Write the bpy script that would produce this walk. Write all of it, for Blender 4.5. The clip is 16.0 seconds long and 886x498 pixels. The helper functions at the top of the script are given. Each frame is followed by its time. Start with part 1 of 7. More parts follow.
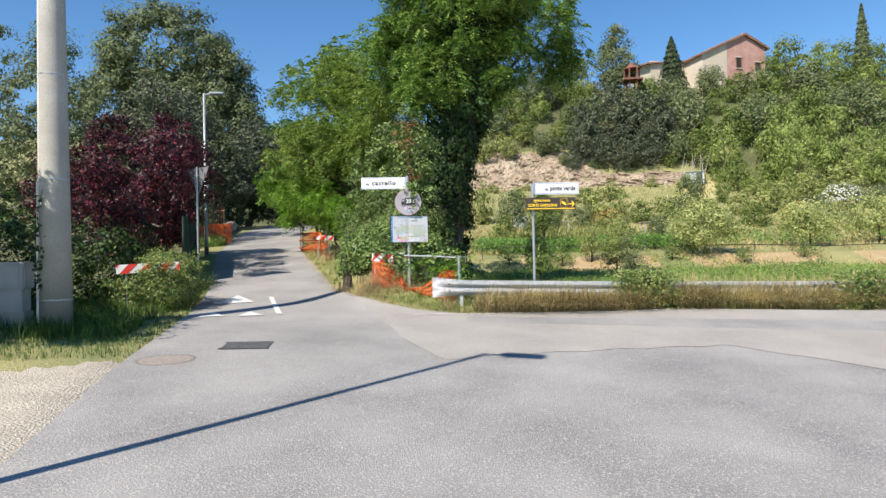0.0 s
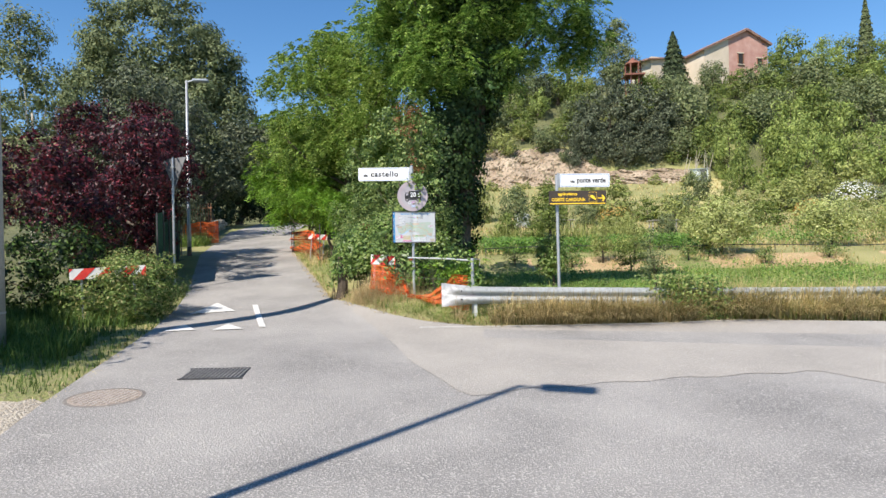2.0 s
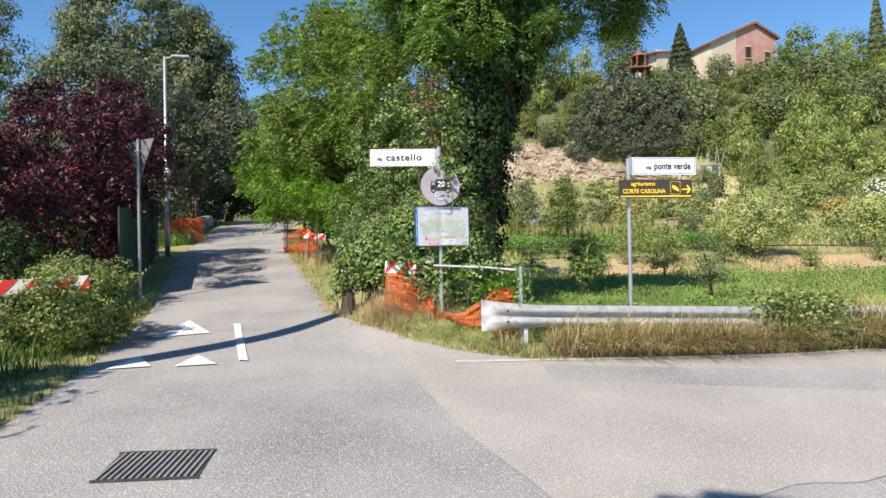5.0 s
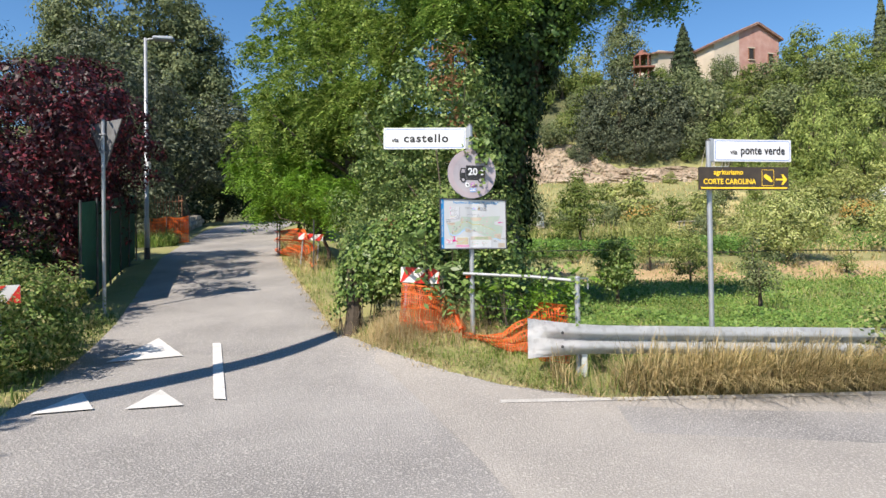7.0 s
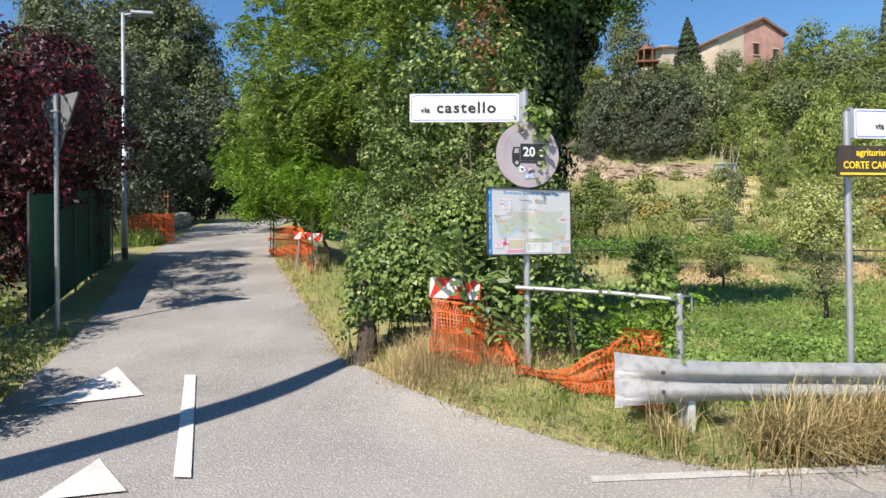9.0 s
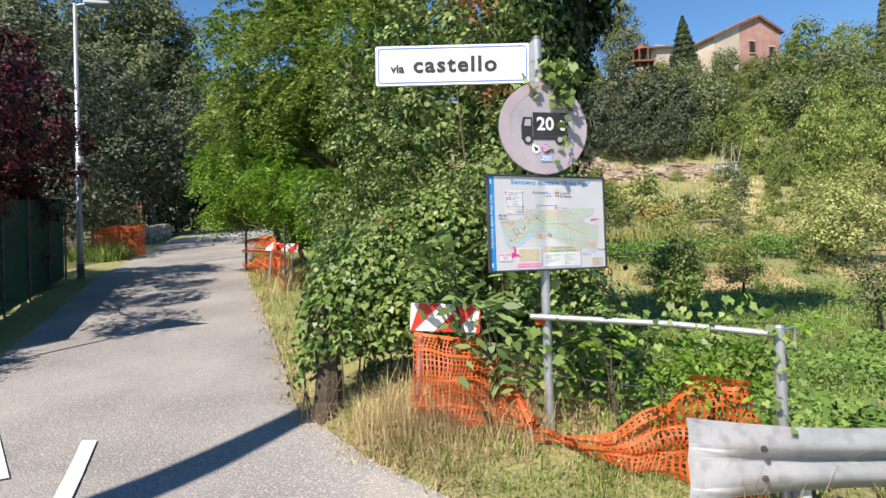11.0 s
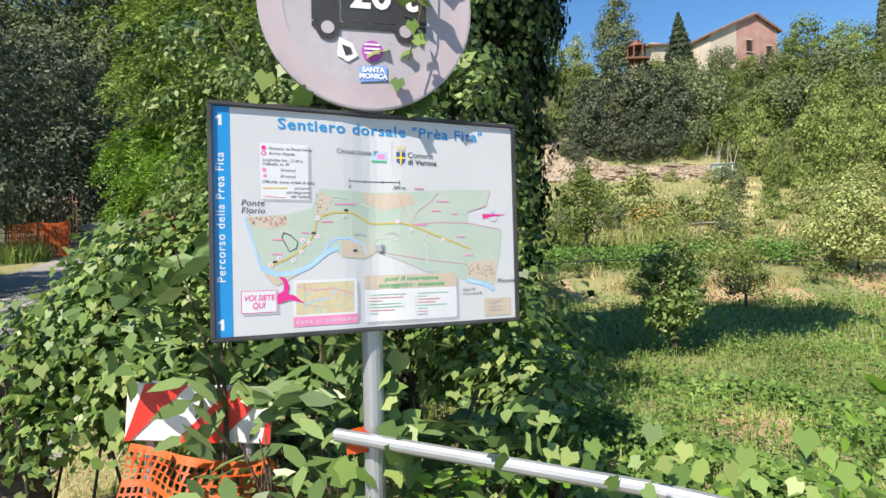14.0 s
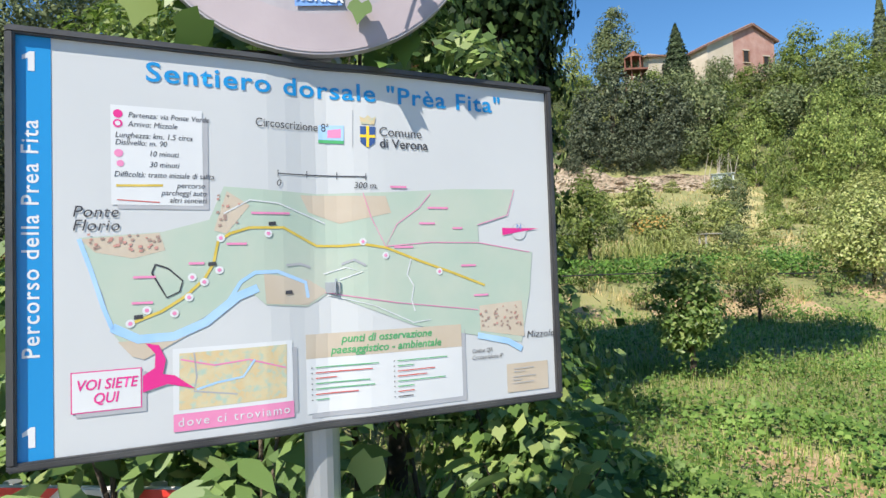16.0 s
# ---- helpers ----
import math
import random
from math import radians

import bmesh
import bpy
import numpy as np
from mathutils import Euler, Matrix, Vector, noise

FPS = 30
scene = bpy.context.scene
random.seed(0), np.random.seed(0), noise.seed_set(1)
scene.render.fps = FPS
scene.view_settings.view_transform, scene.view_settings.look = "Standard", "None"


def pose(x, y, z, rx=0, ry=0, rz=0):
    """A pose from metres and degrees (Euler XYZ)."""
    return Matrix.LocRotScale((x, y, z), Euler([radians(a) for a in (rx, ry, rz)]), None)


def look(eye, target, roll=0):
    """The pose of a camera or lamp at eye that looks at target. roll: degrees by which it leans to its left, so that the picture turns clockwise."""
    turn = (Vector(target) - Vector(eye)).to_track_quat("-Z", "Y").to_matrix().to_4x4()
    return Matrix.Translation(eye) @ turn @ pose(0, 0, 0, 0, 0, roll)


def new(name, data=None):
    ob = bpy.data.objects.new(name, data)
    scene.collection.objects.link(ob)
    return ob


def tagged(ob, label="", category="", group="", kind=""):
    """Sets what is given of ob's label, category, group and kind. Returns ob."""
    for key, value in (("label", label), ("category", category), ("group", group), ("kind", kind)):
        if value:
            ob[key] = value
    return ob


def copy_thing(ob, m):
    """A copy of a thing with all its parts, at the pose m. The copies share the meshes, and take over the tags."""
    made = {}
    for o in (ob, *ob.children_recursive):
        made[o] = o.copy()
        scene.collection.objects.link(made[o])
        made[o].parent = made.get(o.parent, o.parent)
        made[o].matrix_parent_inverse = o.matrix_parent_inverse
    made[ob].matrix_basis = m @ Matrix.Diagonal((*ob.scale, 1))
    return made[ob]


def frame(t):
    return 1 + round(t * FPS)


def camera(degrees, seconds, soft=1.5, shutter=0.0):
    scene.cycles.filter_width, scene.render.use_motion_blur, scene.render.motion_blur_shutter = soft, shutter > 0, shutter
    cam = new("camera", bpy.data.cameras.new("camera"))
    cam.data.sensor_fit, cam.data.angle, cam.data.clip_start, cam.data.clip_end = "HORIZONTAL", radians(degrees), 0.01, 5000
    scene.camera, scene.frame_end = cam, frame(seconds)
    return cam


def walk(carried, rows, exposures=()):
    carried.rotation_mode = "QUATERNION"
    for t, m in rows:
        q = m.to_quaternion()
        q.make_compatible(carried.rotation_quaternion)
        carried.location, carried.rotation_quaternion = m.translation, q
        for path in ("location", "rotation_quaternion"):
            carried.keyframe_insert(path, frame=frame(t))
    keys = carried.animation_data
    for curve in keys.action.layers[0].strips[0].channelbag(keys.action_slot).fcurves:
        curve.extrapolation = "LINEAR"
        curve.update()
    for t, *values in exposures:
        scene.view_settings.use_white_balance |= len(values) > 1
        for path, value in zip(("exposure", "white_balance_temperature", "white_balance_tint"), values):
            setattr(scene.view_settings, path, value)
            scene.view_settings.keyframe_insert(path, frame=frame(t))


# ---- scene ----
cam = camera(71.0, 16.0)
PATH = [
    (0, (1.216, -3.069, 1.599), (1.044, -1.076, 1.629), -1.3),
    (0.5, (1.131, -2.618, 1.587), (0.961, -0.625, 1.616), -1.4),
    (1, (1.021, -2.136, 1.628), (0.854, -0.143, 1.655), -1.4),
    (1.5, (0.917, -1.695, 1.646), (0.754, 0.298, 1.673), -1.4),
    (2, (0.758, -1.226, 1.679), (0.603, 0.768, 1.705), -1.3),
    (2.5, (0.623, -0.778, 1.698), (0.47, 1.216, 1.726), -1.2),
    (3, (0.449, -0.329, 1.712), (0.299, 1.665, 1.741), -1.2),
    (3.5, (0.3, 0.14, 1.717), (0.156, 2.135, 1.745), -1.1),
    (4, (0.14, 0.616, 1.729), (0.002, 2.611, 1.752), -1.1),
    (4.2, (0.097, 0.785, 1.758), (-0.043, 2.78, 1.779), -1.1),
    (6.3, (-0.51, 2.661, 1.889), (-0.628, 4.658, 1.903), -0.9),
    (6.5, (-0.574, 2.854, 1.883), (-0.691, 4.85, 1.906), -0.8),
    (7, (-0.688, 3.34, 1.888), (-0.803, 5.336, 1.913), -0.8),
    (7.5, (-0.838, 3.812, 1.877), (-0.947, 5.808, 1.9), -0.8),
    (8, (-0.986, 4.333, 1.892), (-1.09, 6.33, 1.911), -0.7),
    (8.5, (-1.16, 4.789, 1.932), (-1.26, 6.786, 1.95), -0.7),
    (8.7, (-1.234, 4.948, 1.975), (-1.333, 6.945, 1.993), -0.7),
    (10.8, (-1.315, 6.718, 2.021), (-1.406, 8.715, 2.054), -1.3),
    (11, (-1.258, 6.876, 2.055), (-1.345, 8.874, 2.095), -1.9),
    (11.5, (-1.086, 7.285, 2.069), (-1.165, 9.284, 2.098), -1.3),
    (12, (-0.915, 7.718, 2.068), (-0.999, 9.715, 2.11), -2.1),
    (12.5, (-0.753, 8.115, 2.079), (-0.835, 10.113, 2.119), -2.0),
    (13, (-0.638, 8.484, 2.112), (-0.714, 10.482, 2.15), -1.7),
    (13.5, (-0.579, 8.823, 2.133), (-0.652, 10.822, 2.175), -1.7),
    (14, (-0.503, 9.166, 2.165), (-0.572, 11.164, 2.205), -1.4),
    (14.5, (-0.52, 9.443, 2.177), (-0.586, 11.441, 2.22), -1.4),
    (15, (-0.542, 9.653, 2.205), (-0.607, 11.652, 2.256), -1.3),
    (15.5, (-0.516, 9.798, 2.218), (-0.582, 11.796, 2.296), -1.8),
    (16, (-0.522, 9.881, 2.222), (-0.585, 11.878, 2.304), -1.9),
]
walk(cam, [(t, look(eye, target, roll)) for t, eye, target, roll in PATH], [(0, 0.68, 6800, 13), (3.5, 0.74, 6850, 14), (6.5, 0.71, 6950, 15), (8.5, 0.66, 6980, 15), (11, 0.71, 7000, 16), (13.5, 0.77, 6950, 14), (16, 0.71, 6700, 11)])

# ---------------------------------------------------------------- light
SUN_WAY = Vector((0.55, 0.835, -math.tan(radians(47)))).normalized()   # the way the sunlight travels
sun_data = bpy.data.lights.new("sun", "SUN")
sun_data.energy, sun_data.angle, sun_data.color = 4.9, radians(0.55), (1.0, 0.95, 0.86)
sun = new("sun", sun_data)
sun.matrix_world = look((0, 0, 60), Vector((0, 0, 60)) + SUN_WAY)
world = bpy.data.worlds.new("sky")
scene.world = world
world.use_nodes = True
wn = world.node_tree.nodes
sky = wn.new("ShaderNodeTexSky")
sky.sky_type, sky.sun_disc = "NISHITA", False
sky.sun_elevation = radians(47)
sky.sun_rotation = math.atan2(-SUN_WAY.x, -SUN_WAY.y)
sky.air_density, sky.dust_density, sky.ozone_density = 1.0, 0.0, 3.0
wn["Background"].inputs["Strength"].default_value = 0.107
deep = wn.new("ShaderNodeHueSaturation")       # a dry, deep blue late-summer sky
deep.inputs["Saturation"].default_value = 1.25
world.node_tree.links.new(sky.outputs[0], deep.inputs["Color"])
world.node_tree.links.new(deep.outputs[0], wn["Background"].inputs["Color"])

# ---------------------------------------------------------------- materials
rng = np.random.default_rng(7)


def material(name, c1, c2, rough=0.8, scale=3.0, fine=60.0, bump=0.3, metal=0.0, c3=None, patch=0.5, each=0.0, coat=0.0, depth=0.01):
    """A two-scale noisy surface: c1 to c2 by coarse noise, c3 in fine flecks, each: brightness change from piece to piece."""
    m = bpy.data.materials.new(name)
    m.use_nodes = True
    t = m.node_tree
    n, l = t.nodes, t.links
    b = n["Principled BSDF"]
    co = n.new("ShaderNodeTexCoord")
    big = n.new("ShaderNodeTexNoise")
    big.inputs["Scale"].default_value, big.inputs["Detail"].default_value = scale, 8
    l.new(co.outputs["Object"], big.inputs["Vector"])
    ramp = n.new("ShaderNodeValToRGB")
    ramp.color_ramp.elements[0].position, ramp.color_ramp.elements[1].position = 0.5 - patch * 0.35, 0.5 + patch * 0.35
    ramp.color_ramp.elements[0].color, ramp.color_ramp.elements[1].color = (*c1, 1), (*c2, 1)
    l.new(big.outputs["Fac"], ramp.inputs["Fac"])
    small = n.new("ShaderNodeTexNoise")
    small.inputs["Scale"].default_value, small.inputs["Detail"].default_value = fine, 4
    l.new(co.outputs["Object"], small.inputs["Vector"])
    colour = ramp.outputs["Color"]
    if c3:
        flecks = n.new("ShaderNodeValToRGB")
        flecks.color_ramp.elements[0].position, flecks.color_ramp.elements[1].position = 0.5, 0.66
        l.new(small.outputs["Fac"], flecks.inputs["Fac"])
        mix = n.new("ShaderNodeMix")
        mix.data_type = "RGBA"
        l.new(flecks.outputs["Color"], mix.inputs["Factor"])
        l.new(colour, mix.inputs["A"])
        mix.inputs["B"].default_value = (*c3, 1)
        colour = mix.outputs["Result"]
    if each:
        info = n.new("ShaderNodeObjectInfo")
        rng_map = n.new("ShaderNodeMapRange")
        rng_map.inputs["To Min"].default_value, rng_map.inputs["To Max"].default_value = 1 - each, 1 + each
        l.new(info.outputs["Random"], rng_map.inputs["Value"])
        hsv = n.new("ShaderNodeHueSaturation")
        l.new(rng_map.outputs["Result"], hsv.inputs["Value"])
        l.new(colour, hsv.inputs["Color"])
        colour = hsv.outputs["Color"]
    l.new(colour, b.inputs["Base Color"])
    b.inputs["Roughness"].default_value, b.inputs["Metallic"].default_value = rough, metal
    b.inputs["Coat Weight"].default_value = coat
    if bump:
        bp = n.new("ShaderNodeBump")
        bp.inputs["Strength"].default_value, bp.inputs["Distance"].default_value = bump, depth
        l.new(small.outputs["Fac"], bp.inputs["Height"])
        l.new(bp.outputs["Normal"], b.inputs["Normal"])
    return m


def leaf_material(name, colours, rough=0.5, through_light=0.3, gloss=0.3):
    """Leaves: each leaf takes its own tone between the colours; part of the light passes through it."""
    m = bpy.data.materials.new(name)
    m.use_nodes = True
    t = m.node_tree
    n, l = t.nodes, t.links
    b = n["Principled BSDF"]
    geo = n.new("ShaderNodeNewGeometry")
    ramp = n.new("ShaderNodeValToRGB")
    els = ramp.color_ramp.elements
    while len(els) < len(colours):
        els.new(0.5)
    for i, c in enumerate(colours):
        els[i].position = i / (len(colours) - 1)
        els[i].color = (*c, 1)
    l.new(geo.outputs["Random Per Island"], ramp.inputs["Fac"])
    co = n.new("ShaderNodeTexCoord")
    big = n.new("ShaderNodeTexNoise")
    big.inputs["Scale"].default_value, big.inputs["Detail"].default_value = 0.9, 3
    l.new(co.outputs["Object"], big.inputs["Vector"])
    span = n.new("ShaderNodeMapRange")
    span.inputs["From Min"].default_value, span.inputs["From Max"].default_value = 0.3, 0.7
    span.inputs["To Min"].default_value, span.inputs["To Max"].default_value = 0.72, 1.25
    l.new(big.outputs["Fac"], span.inputs["Value"])
    hsv = n.new("ShaderNodeHueSaturation")
    l.new(span.outputs["Result"], hsv.inputs["Value"])
    l.new(ramp.outputs["Color"], hsv.inputs["Color"])
    l.new(hsv.outputs["Color"], b.inputs["Base Color"])
    b.inputs["Roughness"].default_value = rough
    b.inputs["Specular IOR Level"].default_value = gloss
    tr = n.new("ShaderNodeBsdfTranslucent")
    l.new(hsv.outputs["Color"], tr.inputs["Color"])
    mix = n.new("ShaderNodeMixShader")
    mix.inputs["Fac"].default_value = through_light
    l.new(b.outputs["BSDF"], mix.inputs[1])
    l.new(tr.outputs["BSDF"], mix.inputs[2])
    l.new(mix.outputs["Shader"], n["Material Output"].inputs["Surface"])
    return m


ASPHALT = material("asphalt", (0.165, 0.161, 0.156), (0.285, 0.276, 0.262), 0.9, 0.7, 62, 1.0, c3=(0.419, 0.401, 0.374), depth=0.012)
ASPHALT_OLD = material("old_asphalt", (0.245, 0.231, 0.21), (0.315, 0.296, 0.268), 0.92, 0.9, 60, 0.9, c3=(0.42, 0.397, 0.362), depth=0.012)
ROAD_PAINT = material("road_paint", (0.50, 0.50, 0.48), (0.68, 0.68, 0.66), 0.8, 6, 80, 0.4, c3=(0.42, 0.42, 0.40), depth=0.003)
WORN_PAINT = material("worn_road_paint", (0.33, 0.32, 0.30), (0.54, 0.53, 0.50), 0.85, 7, 70, 0.4, c3=(0.30, 0.29, 0.27), patch=0.9, depth=0.003)
GROUND = material("soil_and_grass", (0.15, 0.18, 0.055), (0.30, 0.285, 0.115), 0.95, 0.45, 22, 0.8, c3=(0.26, 0.22, 0.12), depth=0.05)
GRAVEL = material("gravel", (0.33, 0.29, 0.23), (0.43, 0.385, 0.31), 0.95, 2.0, 38, 1.0, c3=(0.52, 0.47, 0.40), depth=0.03)
BARE_EARTH = material("bare_earth", (0.34, 0.22, 0.12), (0.42, 0.31, 0.18), 0.95, 1.4, 12, 0.8, c3=(0.20, 0.20, 0.07), depth=0.04)
ROCK = material("pale_rock", (0.27, 0.205, 0.145), (0.44, 0.355, 0.265), 0.95, 0.55, 3.2, 1.0, c3=(0.16, 0.14, 0.085), depth=0.3)
BARK = material("bark", (0.055, 0.042, 0.03), (0.115, 0.09, 0.065), 0.95, 6, 40, 0.9, depth=0.02)
PALE_BARK = material("pale_bark", (0.32, 0.28, 0.22), (0.45, 0.41, 0.34), 0.9, 6, 40, 0.7, depth=0.02)
CONCRETE = material("pole_concrete", (0.33, 0.32, 0.29), (0.43, 0.42, 0.385), 0.9, 2.2, 70, 0.35, c3=(0.28, 0.27, 0.24), depth=0.004)
GALVANISED = material("galvanised_steel", (0.34, 0.36, 0.38), (0.44, 0.46, 0.48), 0.45, 5, 30, 0.15, metal=0.6, depth=0.002)
RAIL_STEEL = material("weathered_rail_steel", (0.50, 0.53, 0.55), (0.66, 0.68, 0.69), 0.5, 2.5, 14, 0.25, metal=0.25, c3=(0.48, 0.50, 0.51), depth=0.003)
DARK_STEEL = material("dark_steel", (0.05, 0.05, 0.055), (0.11, 0.11, 0.11), 0.55, 6, 60, 0.3, metal=0.5, depth=0.002)
WHITE_SHEET = material("white_sign_sheet", (0.62, 0.64, 0.66), (0.70, 0.72, 0.74), 0.35, 5, 40, 0.05, depth=0.001)
BLACK_INK = material("black_ink", (0.012, 0.012, 0.013), (0.03, 0.03, 0.03), 0.5, 9, 60, 0.0)
BLUE_INK = material("blue_ink", (0.0, 0.235, 0.56), (0.005, 0.26, 0.60), 0.4, 5, 60, 0.0)
LINE_BLUE = material("border_blue", (0.04, 0.16, 0.5), (0.06, 0.2, 0.56), 0.4, 5, 60, 0.0)
YELLOW_INK = material("yellow_letters", (0.86, 0.55, 0.02), (0.95, 0.64, 0.04), 0.4, 6, 60, 0.0)
BROWN_SHEET = material("dark_brown_sheet", (0.035, 0.026, 0.02), (0.06, 0.045, 0.03), 0.45, 8, 60, 0.05)
RED_STRIPE = material("red_stripe", (0.62, 0.03, 0.02), (0.72, 0.05, 0.035), 0.4, 8, 60, 0.08)
WHITE_STRIPE = material("white_stripe", (0.72, 0.71, 0.69), (0.82, 0.81, 0.79), 0.4, 8, 60, 0.08)
ORANGE_NET = leaf_material("orange_plastic_net", [(0.62, 0.085, 0.016), (0.74, 0.13, 0.028), (0.80, 0.19, 0.05)], 0.45, 0.4, 0.25)
FADED_DISC = material("faded_disc_sheet", (0.30, 0.28, 0.31), (0.39, 0.37, 0.40), 0.45, 3.5, 30, 0.08, c3=(0.35, 0.325, 0.355))
LEAF_ACACIA = leaf_material("acacia_leaves", [(0.05, 0.10, 0.017), (0.12, 0.205, 0.034), (0.215, 0.32, 0.062), (0.36, 0.44, 0.12)], 0.55, 0.38, 0.2)
LEAF_ACACIA_DEEP = leaf_material("deep_acacia_leaves", [(0.0448, 0.101, 0.0196), (0.105, 0.203, 0.0378), (0.196, 0.322, 0.0644), (0.378, 0.504, 0.126)], 0.55, 0.34, 0.2)
LEAF_HOP = leaf_material("hop_leaves", [(0.066, 0.123, 0.0308), (0.123, 0.216, 0.0484), (0.202, 0.308, 0.0748), (0.326, 0.396, 0.132)], 0.45, 0.32, 0.4)
LEAF_THICKET = leaf_material("thicket_leaves", [(0.0366, 0.0756, 0.022), (0.0915, 0.159, 0.0415), (0.183, 0.268, 0.0756), (0.317, 0.378, 0.134)], 0.5, 0.28, 0.3)
LEAF_PALE = leaf_material("pale_fruit_leaves", [(0.183, 0.232, 0.061), (0.329, 0.378, 0.122), (0.512, 0.525, 0.232)], 0.5, 0.3, 0.3)
LEAF_BEAN = leaf_material("vegetable_leaves", [(0.05, 0.12, 0.022), (0.10, 0.21, 0.036), (0.18, 0.31, 0.06)], 0.5, 0.3, 0.3)
# Lighter copy of LEAF_IVY: sunlight on the upper ivy put into the colour.
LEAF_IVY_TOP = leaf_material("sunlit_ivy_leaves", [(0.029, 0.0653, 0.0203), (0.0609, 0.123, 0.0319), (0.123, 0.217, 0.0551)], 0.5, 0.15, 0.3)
LEAF_BRIGHT = leaf_material("bright_leaves", [(0.08, 0.17, 0.02), (0.14, 0.28, 0.03), (0.23, 0.39, 0.05)], 0.5, 0.35)
LEAF_OAK = leaf_material("dark_oak_leaves", [(0.0688, 0.096, 0.046), (0.144, 0.18, 0.0828), (0.237, 0.276, 0.138)], 0.65, 0.32, 0.2)
LEAF_MID = leaf_material("fresh_hill_leaves", [(0.144, 0.204, 0.054), (0.24, 0.312, 0.084), (0.36, 0.42, 0.132)], 0.55, 0.35, 0.2)
LEAF_HOLM = leaf_material("charcoal_oak_leaves", [(0.030, 0.044, 0.027), (0.085, 0.105, 0.063), (0.19, 0.215, 0.135)], 0.6, 0.2, 0.2)
LEAF_ELDER = leaf_material("elder_leaves", [(0.0732, 0.128, 0.0427), (0.134, 0.22, 0.0671), (0.232, 0.329, 0.116)], 0.4, 0.25, 0.45)
# Shade of the lane's end put into the leaf colour; the spruce borrows it.
LEAF_SHADE = leaf_material("shade_dark_leaves", [(0.018, 0.030, 0.014), (0.040, 0.062, 0.027), (0.095, 0.13, 0.06)], 0.6, 0.15, 0.2)
LEAF_GREY = leaf_material("grey_green_leaves", [(0.078, 0.108, 0.046), (0.143, 0.18, 0.0747), (0.234, 0.264, 0.127)], 0.55, 0.25, 0.25)
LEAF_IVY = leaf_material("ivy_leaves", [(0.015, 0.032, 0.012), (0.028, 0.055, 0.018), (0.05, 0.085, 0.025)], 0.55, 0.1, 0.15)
# The last, far brighter red puts sunlit highlights into the leaf colour.
LEAF_PLUM = leaf_material("plum_leaves", [(0.012, 0.006, 0.009), (0.024, 0.009, 0.014), (0.05, 0.013, 0.02), (0.21, 0.03, 0.042)], 0.5, 0.2, 0.3)
LEAF_HEDGE = leaf_material("hedge_leaves", [(0.055, 0.10, 0.027), (0.12, 0.20, 0.046), (0.25, 0.33, 0.10), (0.36, 0.32, 0.14)], 0.5, 0.36, 0.3)
LEAF_OLIVE = leaf_material("olive_leaves", [(0.155, 0.197, 0.053), (0.258, 0.296, 0.0883), (0.373, 0.394, 0.141)], 0.55, 0.25)
LEAF_WOOD = leaf_material("wood_leaves", [(0.0825, 0.127, 0.0315), (0.152, 0.209, 0.0508), (0.248, 0.297, 0.0847)], 0.6, 0.32, 0.2)
LEAF_DRY = leaf_material("dry_ivy_leaves", [(0.16, 0.07, 0.03), (0.26, 0.12, 0.05), (0.14, 0.10, 0.04)], 0.7, 0.2)
GRASS = leaf_material("green_grass", [(0.095, 0.18, 0.034), (0.18, 0.295, 0.06), (0.29, 0.385, 0.10), (0.46, 0.46, 0.19)], 0.6, 0.36, 0.2)
STRAW_BROWN = leaf_material("withered_grass", [(0.122, 0.122, 0.039), (0.293, 0.238, 0.104), (0.488, 0.378, 0.183), (0.671, 0.537, 0.293)], 0.7, 0.25, 0.2)
STRAW = leaf_material("dry_grass", [(0.165, 0.205, 0.055), (0.378, 0.319, 0.132), (0.531, 0.422, 0.209), (0.684, 0.547, 0.308)], 0.7, 0.3, 0.2)
GRASS_DARK = leaf_material("verge_weeds", [(0.045, 0.09, 0.02), (0.085, 0.15, 0.03), (0.16, 0.22, 0.06)], 0.6, 0.3, 0.2)
WEED = leaf_material("meadow_weeds", [(0.07, 0.145, 0.028), (0.135, 0.24, 0.05), (0.235, 0.34, 0.088)], 0.55, 0.34, 0.3)
HAY = leaf_material("straw_litter", [(0.34, 0.26, 0.12), (0.48, 0.38, 0.20), (0.56, 0.46, 0.27)], 0.8, 0.15)


# ---------------------------------------------------------------- building helpers
def part(name, bm, mat, parent=None, label="", smooth=False):
    """Links a bmesh, or a ready mesh, as one mesh object, under a thing or a part."""
    if isinstance(bm, bmesh.types.BMesh):
        me = bpy.data.meshes.new(name)
        bm.to_mesh(me)
        bm.free()
    else:
        me = bm
    if mat and not me.materials:
        me.materials.append(mat)
    if smooth:
        me.polygons.foreach_set("use_smooth", [True] * len(me.polygons))
    ob = new(name, me)
    if parent:
        ob.parent = parent
    if label:
        ob["label"] = label
    return ob


def thing(name, place, label, category, group="", kind="", turn=0.0):
    """An Empty at the base of a thing, to which its parts belong."""
    ob = new(name)
    ob.empty_display_size = 0.1
    ob.matrix_basis = pose(*place, 0, 0, turn)
    return tagged(ob, label, category, group, kind)


def box(bm, sx, sy, sz, m=None, bevel=0.0):
    r = bmesh.ops.create_cube(bm, size=1.0, matrix=(m or Matrix()) @ Matrix.Diagonal((sx, sy, sz, 1)))
    if bevel:
        edges = list({e for v in r["verts"] for e in v.link_edges})
        bmesh.ops.bevel(bm, geom=edges, offset=bevel, segments=2, affect="EDGES")
    return bm


def boxed(sx, sy, sz, x=0, y=0, z=0, bevel=0.0):
    return box(bmesh.new(), sx, sy, sz, Matrix.Translation((x, y, z)), bevel)


